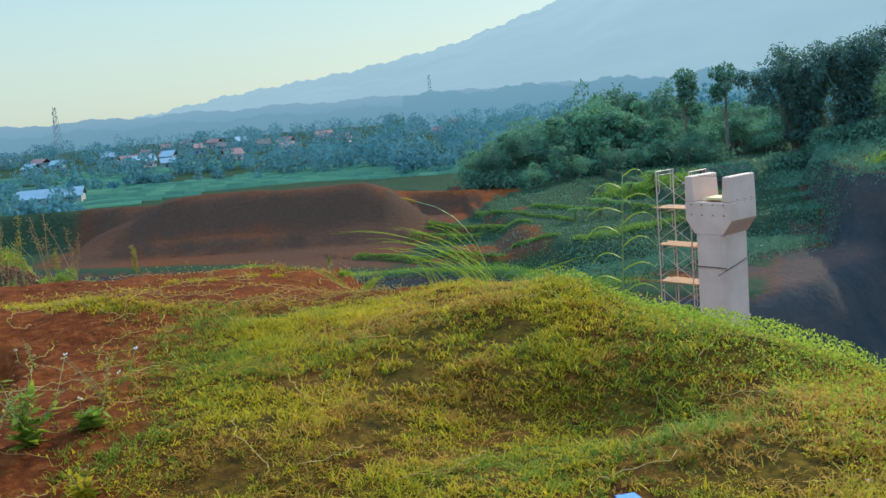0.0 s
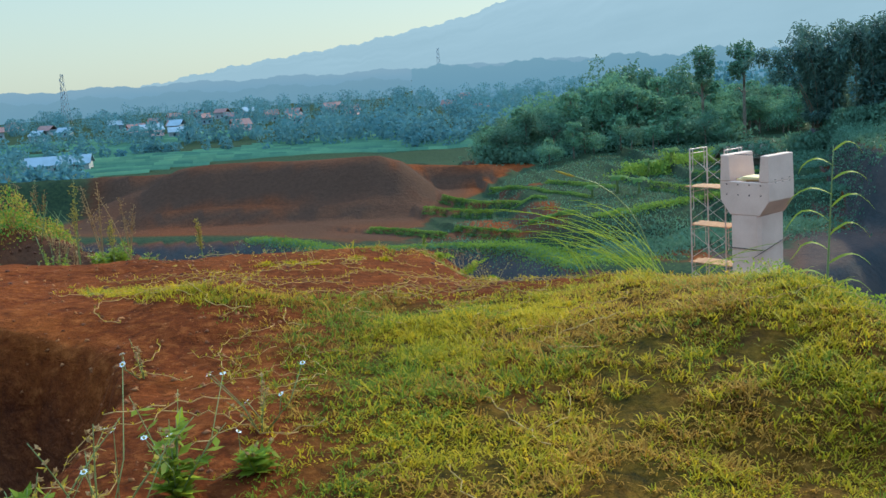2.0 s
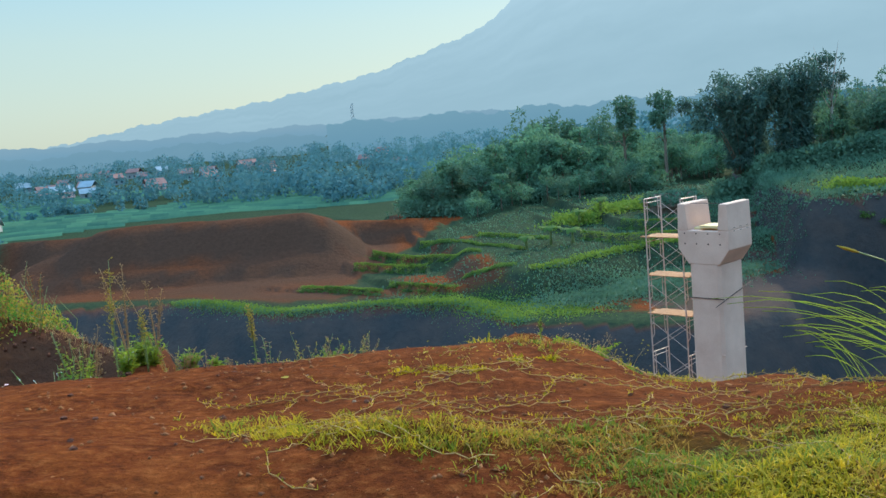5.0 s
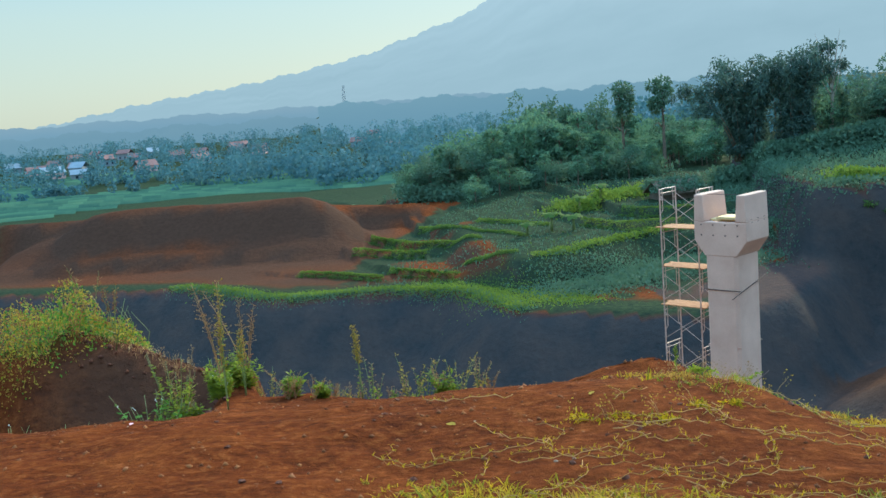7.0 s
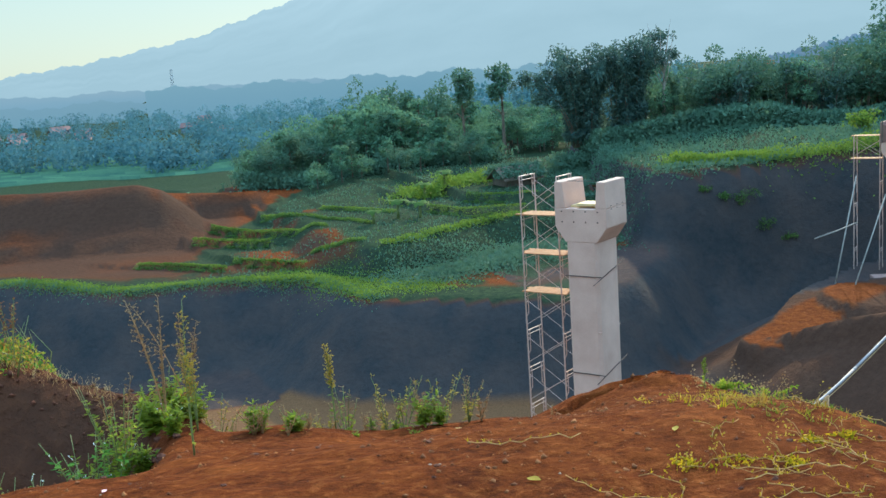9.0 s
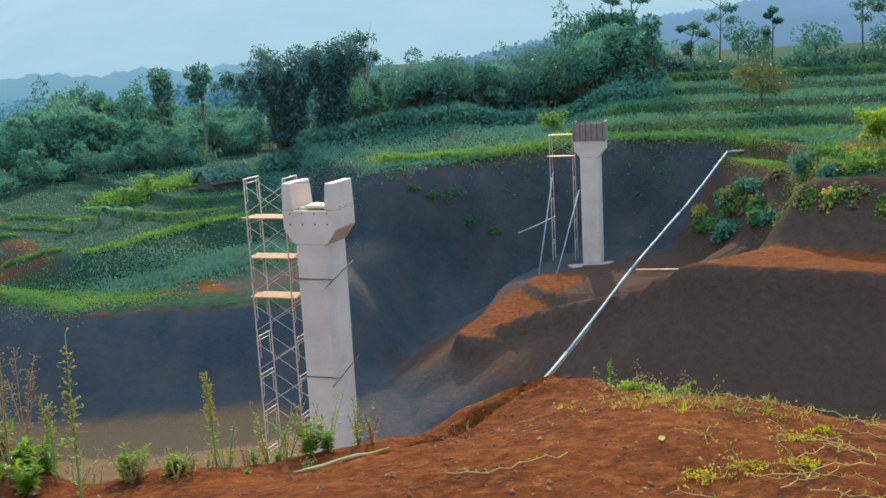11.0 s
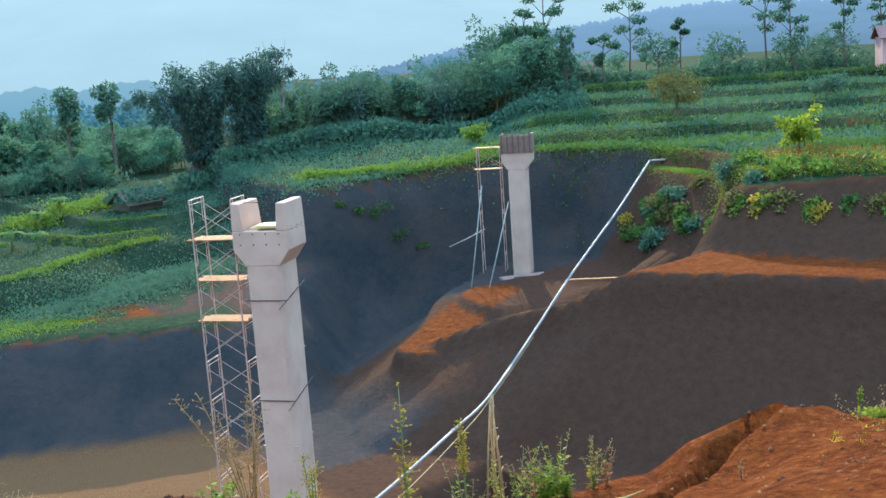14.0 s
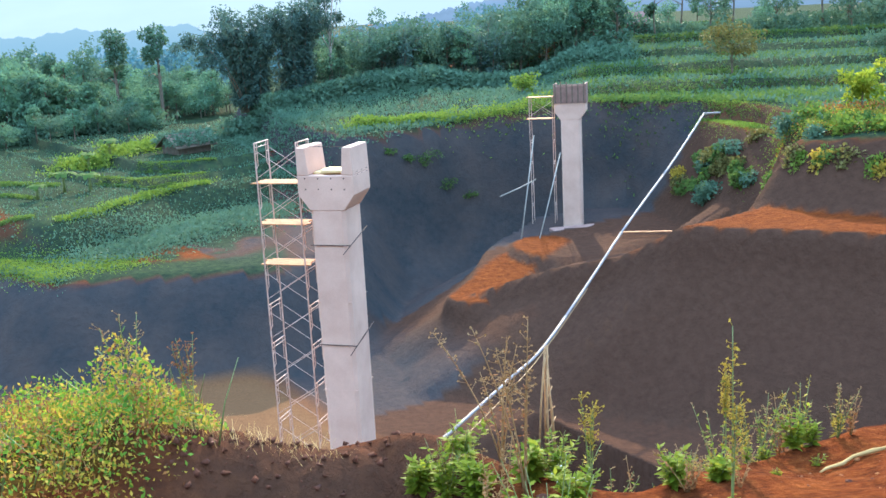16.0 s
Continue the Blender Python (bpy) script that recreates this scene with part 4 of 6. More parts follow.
def trestle(x, y, top, label):
    z0 = ground_at(x, y) - 0.15
    t = thing("bamboo_trestle", pose(x, y, z0, 0, 0, 20), label, "trestle")
    H = top - z0
    legs = []
    for k, (bx, by) in enumerate(((-0.42, -0.35), (0.42, -0.3), (0.38, 0.35), (-0.4, 0.32), (0.05, -0.45))):
        g = Geo(); tip = (0.12 * (-1) ** k, 0.1 * (k % 3 - 1), H + rnd(0.0, 0.18)); g.tube([(bx, by, 0), (bx * 0.6, by * 0.6, H * 0.5), tip], [0.065, 0.06, 0.05], 6)
        g.part("leg", MAT["bamboo"], t); legs.append(((bx, by, 0), tip))
    for k in range(7):
        z = H * (0.1 + 0.13 * k); u = z / H; s = 0.5 * (1 - u) + 0.1
        g = Geo(); o = 0.36 * (1 - u) + 0.05
        if k % 2:
            g.tube([(-s - 0.1, -o, z), (s + 0.12, -o, z + rnd(-0.1, 0.1))], [0.03, 0.03], 5)
        else:
            g.tube([(-s - 0.05, -o - 0.04, z - 0.25), (s + 0.05, -o, z + 0.35)], [0.03, 0.03], 5)
        g.part("rung", MAT["bamboo"], t)
    return t


trestle(25.2, 48.5, -15.15, "slender bamboo trestle lashed together under the pipe")
trestle(8.0, 38.3, -15.3, "short bamboo trestle holding the low end of the pipe")


# ---- woods on the slope beyond the pit ----
protos = []
for k, (kind, h, r, lf, n) in enumerate((("round", 8.5, 3.4, "leaf_far", 1700), ("round", 7.0, 3.0, "leaf_far", 1500), ("tall", 10.0, 2.3, "leaf_far", 1500), ("cone", 9.0, 2.2, "leaf", 1300), ("round", 9.5, 3.8, "leaf", 1900), ("tall", 8.0, 2.0, "leaf_far", 1200))):
    protos.append(make_tree("tree", h, r, "leafy green tree on the wooded slope", lf, kind, n, 0.5, "trees on the wooded slope"))
used = set()
UNDER = []


def wood(x, y, s=1.0, k=None):
    k = int(RNG.integers(len(protos))) if k is None else k
    m = pose(x, y, ground_at(x, y) - 0.2, 0, 0, rnd(0, 360))
    if k not in used:
        used.add(k)
        ob = protos[k]
        ob.matrix_world = m
    else:
        ob = copy_thing(protos[k], m)
    ob.scale = (s, s, s * rnd(0.9, 1.12))
    return ob


for k in range(6):
    wood(14 + 5 * k, 158 + k, 1.0, k)
for i in range(24):
    for j in range(5):
        x, y = 3 + 2.1 * i + rnd(-1, 1), 147 + 6.0 * j + rnd(-2, 2) + 0.15 * i
        wood(x + j * 1.2, y, (0.62 + 0.3 * min(1, max(0, (x - 4) / 16)) - 0.3 * min(1, max(0, (x - 27) / 6))) * rnd(0.75, 1.15))
for i in range(12):                                  # lower scrub at the foot of the slope
    wood(12 + 2.2 * i + rnd(-1, 1), 138 + rnd(-3, 4), rnd(0.35, 0.55))
for i in range(22):                                  # hill wood behind the second pier
    for j in range(3):
        x = 49 + 1.45 * i + rnd(-0.8, 0.8)
        wood(x + j * 3.5, 125 - 0.68 * (x - 45) + j * 6 + rnd(-1.5, 1.5), rnd(0.5, 0.75) + 0.006 * (x - 49), [0, 2, 4, 4, 3][int(RNG.integers(5))])
for i in range(16):                                  # trees on the skyline by the rice terraces
    x = 84 + 3.2 * i + rnd(-1.5, 1.5)
    wood(x, 140 - 1.05 * (x - 84) + rnd(-3, 8), rnd(0.3, 0.55), int(RNG.integers(5)))
for i in range(14):
    x = 30 + 2.0 * i
    wood(x, 166 + rnd(0, 10), rnd(0.6, 0.8))

for ln, n, lb in (([(4, 146), (16, 145), (30, 143), (36, 141)], 9000, "tangled undergrowth at the foot of the wood"), ([(38, 120), (46, 117), (56, 111), (66, 104), (76, 97)], 12000, "dark undergrowth below the hill wood"), ([(84, 132), (96, 112), (108, 99), (122, 88)], 7000, "dark undergrowth below the skyline trees")):
    UNDER.append((ln, n, lb))

# two tall slender trees that stand above the wood
for x, y, h, lb in ((34.4, 148.3, 1.6 - ground_at(34.4, 148.3), "tall slender tree with two tufts of dark leaves"), (39.6, 146.5, 2.0 - ground_at(39.6, 146.5), "tall slender tree with a flat dark crown")):
    t = make_tree("tall_tree", h, 2.0, lb, "leaf", "tall", 10, 0.5)
    for ob in list(t.children):
        if ob.name.startswith("crown"):
            bpy.data.objects.remove(ob)
    c = Geo()
    leaf_cloud(c, [(rnd(-1.1, 1.1), rnd(-1, 1), h * u, rnd(0.9, 1.4), rnd(0.7, 1.0)) for u in (0.70, 0.76, 0.82, 0.88, 0.94, 0.98)], 1500, 0.45)
    c.part("crown", MAT["leaf"], t)
    plant_on(t, x, y)
def umbrella_tree(x, y, h, r, layers, label):
    """A slender bare trunk with forks that carry flat plates of leaves at several heights."""
    t = thing("skyline_tree", pose(x, y, ground_at(x, y) - 0.2, 0, 0, rnd(0, 360)), label, "tree", "skyline trees")
    g, blobs = Geo(), []
    bend = rnd(-0.5, 0.5)
    axis = [np.array([bend * u * u, 0.3 * math.sin(3 * u), h * u]) for u in np.linspace(0, 1, 8)]
    g.tube(axis, [0.16 * (1 - 0.75 * u) for u in np.linspace(0, 1, 8)], 6)
    for k in range(layers):
        u = 0.5 + 0.5 * (k + 0.5) / layers
        p = axis[min(7, int(u * 7))]
        a = 2.4 * k + rnd(-0.5, 0.5)
        reach = r * rnd(0.35, 1.0) * (1.15 - 0.6 * (u - 0.5))
        q = p + np.array([math.cos(a) * reach, math.sin(a) * reach, h * rnd(0.05, 0.12)])
        g.tube([p - np.array([0, 0, 0.05 * h]), (p + q) / 2 - np.array([0, 0, 0.02 * h]), q], [0.07, 0.05, 0.025], 4)
        for _ in range(3):
            w = rnd(0.25, 0.45) * r
            blobs.append((q[0] + rnd(-0.5, 0.5) * w, q[1] + rnd(-0.5, 0.5) * w, q[2] + rnd(-0.15, 0.35), w, w * rnd(0.28, 0.45)))
    blobs.append((*(axis[-1] + np.array([0, 0, 0.1])), 0.5 * r, 0.22 * r))
    g.part("trunk", MAT["bark"], t)
    c = Geo(); leaf_cloud(c, blobs, 1100, 0.36, flat=0.2, hollow=0.2, aspect=0.6); c.part("crown", MAT["leaf"], t)
    return t


for x, y, h, r, n in ((86.5, 112.5, 15.0, 2.4, 7), (84.0, 114.0, 10.5, 2.2, 5), (98.0, 109.0, 11.0, 3.0, 6), (93.0, 108.5, 6.5, 1.8, 4), (103.0, 104.5, 8.0, 1.2, 3), (110.5, 96.0, 12.5, 3.2, 7), (113.0, 94.0, 11.0, 2.6, 6), (116.5, 88.5, 11.5, 2.0, 5), (120.0, 86.0, 10.0, 2.4, 5)):
    umbrella_tree(x, y, h, r, n, "slender open-crowned tree on the skyline above the rice terraces")
for x, y, h, r in ((90.5, 113.5, 5.5, 2.4), (100.5, 106.0, 6.5, 2.4), (106.5, 100.5, 6.0, 2.6), (111.5, 92.5, 5.5, 2.4), (117.0, 91.0, 6.0, 2.6)):
    plant_on(make_tree("skyline_tree", h, r, "low leafy tree on the skyline above the rice terraces", "leaf", "round", 900, 0.42, "skyline trees"), x, y)
plant_on(make_tree("small_tree", 5.6, 2.5, "small round tree with olive-brown leaves on a rice terrace bank", "olive", "round", 1800, 0.32), 74.1, 79.1, 0, 0.95)


# bamboo
def bamboo(x, y, h, n, spread, label, leaves=17000, arches=()):
    t = thing("bamboo_clump", pose(x, y, ground_at(x, y) - 0.2), label, "bamboo", "bamboo clumps")
    tips, hung = [], []
    for k in range(n):
        a, q = rnd(0, 6.28), spread * rnd(0.05, 0.5)
        hh, out = h * rnd(0.7, 1.05), spread * rnd(0.2, 1.0)
        pts = [(math.cos(a) * (q + out * u ** 2.4), math.sin(a) * (q + out * u ** 2.4), hh * (u - 0.22 * u ** 4)) for u in np.linspace(0, 1, 8)]
        g = Geo(); g.tube(pts, [0.07 * (1 - 0.85 * u) for u in np.linspace(0, 1, 8)], 5); g.part("culm", MAT["bark"], t)
        for u in range(1, 8):
            tips.append((*pts[u], 1.15 - 0.09 * u + 0.3 * rnd(0, 1), 0.8 + 0.3 * rnd(0, 1)))
    for tip, drop in arches:                         # long culms that bow far out of the clump, hung with leaf tufts
        a, b = np.array([tip[0] * 0.12, tip[1] * 0.12, 0]), np.array(tip, float)
        pts = [a + (b - a) * u + np.array([0, 0, drop * (1.9 * u - 1.9 * u * u)]) for u in np.linspace(0, 1, 12)]
        g = Geo(); g.tube(pts, [0.07 * (1 - 0.9 * u) + 0.008 for u in np.linspace(0, 1, 12)], 5); g.part("culm", MAT["bark"], t)
        for u in range(5, 12):
            for _ in range(3):
                hung.append((*(pts[u] + RNG.normal(size=3) * 0.4 - np.array([0, 0, 0.35])), 0.4, 0.6))
    c = Geo()
    leaf_cloud(c, tips, leaves, 0.52, flat=0.9, hollow=0.1, aspect=0.32)
    if hung:
        leaf_cloud(c, hung, 32 * len(hung), 0.42, flat=0.9, hollow=0.1, aspect=0.32)
    c.part("leaves", MAT["bamboo_leaf"], t)
    return t


bamboo(42.0, 121.5, 14.2, 30, 3.4, "great clump of dark bamboo with an arching culm", 19000, (((-8.6, 0, 8.0), 7.0), ((-7.2, 0.5, 8.6), 6.0), ((-6.4, -1, 6.5), 5.0)))
bamboo(46.4, 119.6, 14.4, 24, 3.2, "leaning clump of dark bamboo with long arching tips", 15000, (((5.2, 0, 12.0), 7.0), ((4.4, 0.6, 12.6), 5.0), ((6.6, 0, 9.6), 8.0)))
bamboo(58, 115, 9.6, 12, 4.5, "bamboo clump arching above the hill wood", 2200)
bamboo(66, 110, 10.4, 12, 4.5, "bamboo clump arching above the hill wood", 2200)

# bare tree beside the bamboo
t = thing("bare_tree", pose(51.0, 119.5, ground_at(51, 119.5) - 0.2), "leafless pale tree with upright branches", "tree")
g = Geo(); g.tube([(0, 0, 0), (0.2, 0, 5), (0.3, 0, 8)], [0.22, 0.16, 0.1], 6); g.part("trunk", MAT["bamboo_grey"], t)
for k in range(11):
    a = 2.4 * k; z = 5 + 0.3 * k
    g = Geo(); g.tube([(0.2, 0, z), (math.cos(a) * 0.8, math.sin(a) * 0.8, z + 1.8), (math.cos(a) * 1.5, math.sin(a) * 1.5, min(z + 5.0, 13.5))], [0.07, 0.05, 0.015], 4); g.part("branch", MAT["bamboo_grey"], t)


# banana plants
def banana(x, y, h, label):
    t = thing("banana_plant", pose(x, y, ground_at(x, y) - 0.1, 0, 0, rnd(0, 360)), label, "banana plant", "banana plants")
    g = Geo(); g.tube([(0, 0, 0), (0.05, 0, h * 0.55)], [0.16, 0.1], 7); g.part("stem", MAT["stem"], t)
    for k in range(8):
        a = 2.4 * k; L = h * rnd(0.5, 0.75)
        g = Geo(); pts = [np.array([math.cos(a) * L * 0.7 * u, math.sin(a) * L * 0.7 * u, h * 0.55 + L * (0.75 * u - 0.75 * u * u * rnd(0.8, 1.2))]) for u in np.linspace(0, 1, 7)]
        sd = np.array([-math.sin(a), math.cos(a), 0.0])
        wd = [0.03, 0.22, 0.3, 0.32, 0.28, 0.2, 0.03]
        v = np.concatenate([np.stack([p - sd * w_ + np.array([0, 0, -0.06]) * (w_ > 0.1), p, p + sd * w_ + np.array([0, 0, -0.06]) * (w_ > 0.1)]) for p, w_ in zip(pts, wd)])
        q = [[i * 3 + j, i * 3 + j + 1, i * 3 + j + 4, i * 3 + j + 3] for i in range(6) for j in (0, 1)]
        g.add(v, np.array(q)); g.part("leaf", MAT["hedge"], t)
    return t


for x, y, h in ((12.2, 99.6, 2.0), (14.8, 101, 2.8), (16.6, 99.4, 2.4), (19.7, 111, 2.6), (22.6, 113.5, 2.6)):
    banana(x, y, h, "banana plant with broad ragged leaves on a field terrace")


# hut and houses
def house(x, y, w, d, h, rz, wall, roof, label, name="house", z=None, windows=2):
    z = ground_at(x, y) if z is None else z
    t = thing(name, pose(x, y, z - 0.2, 0, 0, rz), label, "house", "houses in the valley" if name == "house" else "")
    bm = bmesh.new(); box(bm, (-w / 2, -d / 2, 0), (w / 2, d / 2, h)); part("wall", bm, MAT[wall], t)
    for sy in (-1, 1):
        bm = bmesh.new()
        e, rise, th = 0.5, d * 0.32, 0.12
        v = [bm.verts.new(c) for c in ((-w / 2 - e, sy * (d / 2 + e), h - 0.3), (w / 2 + e, sy * (d / 2 + e), h - 0.3), (w / 2 + e, 0, h + rise), (-w / 2 - e, 0, h + rise))]
        u = [bm.verts.new((q.co.x, q.co.y, q.co.z + th)) for q in v]
        for f in ((v[0], v[1], v[2], v[3]), (u[3], u[2], u[1], u[0]), *((v[i], u[i], u[(i + 1) % 4], v[(i + 1) % 4]) for i in range(4))):
            bm.faces.new(f)
        bmesh.ops.recalc_face_normals(bm, faces=bm.faces)
        part("roof", bm, MAT[roof], t)
    for k in range(windows):
        xk = -w / 2 + w * (k + 0.7) / (windows + 0.4)
        bm = bmesh.new(); box(bm, (xk - 0.5, -d / 2 - 0.05, 1.0), (xk + 0.5, -d / 2 + 0.05, 2.1)); part("window", bm, MAT["glass"], t)
    return t


house(29.8, 111.5, 3.8, 3.0, 1.9, 12, "bark", "bark", "low field hut with an overgrown roof", "field_hut", windows=0, z=-11.3)
HUT = (29.8, 111.5, -9.4)
house(95.6, 117, 5.5, 4, 2.2, -35, "tile_roof", "tile_roof", "small shed with a red roof among the trees", "shed", windows=0)
house(118.5, 82.5, 4.5, 4, 4.4, -45, "pink", "tile_roof", "pink two-storey house at the edge of the terraces", "pink_house", windows=2)
for k in range(34):
    yaw, dist = rnd(-27, 3), rnd(430, 700)
    if -9 < yaw < -3 and dist < 480:
        dist += 90
    x, y = dist * math.sin(radians(yaw)), dist * math.cos(radians(yaw))
    house(x, y, rnd(5, 9), rnd(5, 7), rnd(2.6, 4), rnd(-40, 40), ("plaster", "pink", "plaster", "tin")[k % 4], ("tile_roof", "tile_roof", "tin", "tile_roof", "tile_roof")[k % 5], ("whitewashed valley house with a clay tile roof", "pink valley house with a clay tile roof", "pale valley house with a metal roof")[k % 3])
house(-106, 281, 17, 6.0, 2.6, 8, "plaster", "tin", "long low shed with a pale metal roof in the valley fields", "long_shed", windows=3)


def lattice_tower(x, y, h, label):
    z = ground_at(x, y)
    t = thing("lattice_tower", pose(x, y, z - 1), label, "tower", "masts")
    for sx in (-1, 1):
        for sy in (-1, 1):
            bm = bmesh.new(); rod(bm, (sx * 2.4, sy * 2.4, 0), (sx * 0.7, sy * 0.7, h), 0.13, 0.09, 4); part("leg", bm, MAT["lattice"], t)
    for k in range(9):
        u, v = k / 9, (k + 1) / 9
        a, b = 2.4 - 1.7 * u, 2.4 - 1.7 * v
        bm = bmesh.new(); rod(bm, (-a, -a, h * u), (b, -b, h * v), 0.12, sides=4); rod(bm, (a, -a, h * u), (-b, -b, h * v), 0.12, sides=4); part("bracing", bm, MAT["lattice"], t)
    for k in range(5):
        bm = bmesh.new(); box(bm, (-1.3 if k % 2 else 0.7, -1.2, h - 2 - 2.6 * k), (-0.7 if k % 2 else 1.3, -0.7, h - 0.2 - 2.6 * k), 0.05); part("antenna", bm, MAT["plaster"], t)
    return t


lattice_tower(-239, 658, 33, "steel lattice telephone mast with pale antennas above the village")
lattice_tower(-9, 1010, 34, "slim lattice mast against the mountain")


# woods and rice fields in the valley
def valley_wood(x, y, w, d, n, h, label):
    g, blobs = Geo(), []
    for k in range(n):
        px, py = x + rnd(-w, w), y + rnd(-d, d)
        hh = 0.68 * h * rnd(0.55, 1.2)
        z = ground_at(px, py)
        blobs.append((px, py, z + hh * 0.55, hh * rnd(0.3, 0.5), hh * 0.5))
    leaf_cloud(g, blobs, n * 105, 0.95, hollow=0.6, aspect=0.7)
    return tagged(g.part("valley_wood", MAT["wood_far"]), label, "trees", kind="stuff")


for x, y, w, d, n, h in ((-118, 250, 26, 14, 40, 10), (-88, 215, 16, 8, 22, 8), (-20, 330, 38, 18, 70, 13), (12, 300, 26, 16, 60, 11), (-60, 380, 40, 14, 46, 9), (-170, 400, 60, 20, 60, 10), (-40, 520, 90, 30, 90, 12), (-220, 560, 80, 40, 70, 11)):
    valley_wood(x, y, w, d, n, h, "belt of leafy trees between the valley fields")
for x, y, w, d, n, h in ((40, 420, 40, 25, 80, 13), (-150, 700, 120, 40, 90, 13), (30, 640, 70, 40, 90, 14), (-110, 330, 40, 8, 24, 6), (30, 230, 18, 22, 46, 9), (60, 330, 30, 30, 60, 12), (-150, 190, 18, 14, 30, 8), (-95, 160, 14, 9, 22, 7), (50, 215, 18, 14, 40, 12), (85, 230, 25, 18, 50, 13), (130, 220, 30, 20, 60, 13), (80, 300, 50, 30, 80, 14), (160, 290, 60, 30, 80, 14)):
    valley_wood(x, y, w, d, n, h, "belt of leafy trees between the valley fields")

g = Geo()
for k in range(34):
    y0 = 195 + 7.5 * k
    xs = np.arange(-190 - 0.2 * y0, 25, 5.0)
    yy = y0 + 9 * np.sin(xs / 37 + 0.3 * k) + 4 * np.sin(xs / 13 + k)
    keep = wave(xs, yy, 60, 3.0) > -0.25
    zz = ground(xs, yy)[0]
    for i in range(len(xs) - 1):
        if keep[i]:
            a, b = np.array([xs[i], yy[i], zz[i]]), np.array([xs[i + 1], yy[i + 1], zz[i + 1]])
            u = np.array([0, 1.0, 0])
            g.add([a - u * 1.2 - (0, 0, 0.5), b - u * 1.2 - (0, 0, 0.5), b + (0, 0, 0.8), a + (0, 0, 0.8), b + u * 3.4 + (0, 0, 0.5), a + u * 3.4 + (0, 0, 0.5)], np.array([[0, 1, 2, 3], [3, 2, 4, 5]]))
tagged(g.part("rice_field_banks", MAT["paddy"]), "light green banks between the rice fields", "rice field", kind="stuff")


# ---- hedges and shrubs on the terrace edges ----
def tufts(name, pts, count, size, height, spread, material, label, category="shrubs", up=0.6):
    """Low growth along a line: leaves and blades standing off the ground."""
    count, size = int(count * 1.9), size * 0.6
    pts = np.asarray(pts, float)
    seg = np.linalg.norm(np.diff(pts, axis=0), axis=1)
    s = RNG.random(count) * seg.sum()
    i = np.clip(np.searchsorted(np.cumsum(seg), s), 0, len(seg) - 1)
    u = (s - (np.cumsum(seg)[i] - seg[i])) / seg[i]
    xy = pts[i] + (pts[i + 1] - pts[i]) * u[:, None] + RNG.normal(size=(count, 2)) * spread
    z = ground(xy[:, 0], xy[:, 1])[0]
    lump = 0.45 + 0.55 * np.clip(0.5 + wave(xy[:, 0], xy[:, 1], max(0.8, 4 * spread), 3.0), 0, 1.3)
    base = np.column_stack([xy, z + RNG.random(count) ** 1.3 * height * lump])
    way = unit(RNG.normal(size=(count, 3)) * 0.7 + np.array([0, 0, up]))
    sz = size * RNG.uniform(0.6, 1.5, count)[:, None]
    g = Geo()
    g.leaves(base, base + way * sz, unit(np.cross(way, RNG.normal(size=(count, 3)))) * sz * 0.28)
    return tagged(g.part(name, MAT[material]), label, category, kind="stuff")


for ln, n, lb in UNDER:
    tufts("undergrowth", ln, n, 0.7, 2.6, 1.6, "leaf", lb)
tufts("terrace_edge_growth", FIELD[2:7], 6500, 0.24, 0.16, 0.55, "shrub", "bright grass growing along the edge of the field terrace")
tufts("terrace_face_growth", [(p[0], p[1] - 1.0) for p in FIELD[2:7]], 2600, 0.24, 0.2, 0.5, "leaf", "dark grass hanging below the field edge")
tufts("terrace_edge_growth", [(6, 84), (9, 79.5), (13, 77.5), (9, 83), (2, 91)], 3800, 0.22, 0.14, 1.2, "shrub", "grass on the field above the pit wall")
for z, front in TERRACES:
    edge = np.array(front[1:-1], float)
    n = int(110 * np.sum(np.linalg.norm(np.diff(edge, axis=0), axis=1)))
    # sunlit top and shaded face of the bund told by two leaf colours
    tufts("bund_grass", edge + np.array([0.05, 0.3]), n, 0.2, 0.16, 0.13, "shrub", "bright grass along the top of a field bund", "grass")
    tufts("bund_bank", edge + np.array([-0.05, -0.15]), n, 0.2, 0.3, 0.16, "hedge", "green grass on the shaded face of a field bund", "grass")
tufts("slope_growth", [(12, 82), (17, 84), (22, 86), (27, 88), (30, 90)], 9000, 0.34, 0.8, 2.2, "leaf", "dark scrub covering the slope beside the fields")
tufts("hedge", [(10.8, 87.2), (14, 88.8), (17.2, 91.4), (21.6, 94.6), (26, 95.2)], 1500, 0.3, 0.5, 0.35, "shrub", "bright leafy growth along the brow of the scrub slope")
g = Geo()
leaf_cloud(g, [(HUT[0] + dx, HUT[1] + dy, HUT[2] + 0.75 - 0.33 * abs(dy), 1.0, 0.35) for dx in (-1.9, -0.7, 0.6, 1.9) for dy in (-1.6, 0, 1.5)], 2600, 0.34)
tagged(g.part("roof_creeper", MAT["leaf"]), "dark creeper grown over the hut roof", "creeper", kind="stuff")
tufts("shrubs", [(18, 112), (24, 116), (30, 118)], 3000, 0.45, 1.4, 1.5, "shrub", "bright green shrubs at the foot of the wood")
tufts("shrubs", [(37.6, 89.4), (40, 88.4), (43, 86.8), (49, 83), (53, 80)], 2600, 0.36, 1.2, 0.9, "shrub", "bright green shrubs on top of the cut bank")
tufts("shrubs", [(37.6, 89.8), (41, 88.2), (45, 86.2)], 1500, 0.4, 1.5, 0.8, "shrub", "tall bright shrubs at the corner of the cut bank")
tufts("shrubs", [(56, 79), (62, 71), (66, 64)], 3500, 0.4, 0.7, 1.4, "hedge", "green shrubs on top of the cut bank")
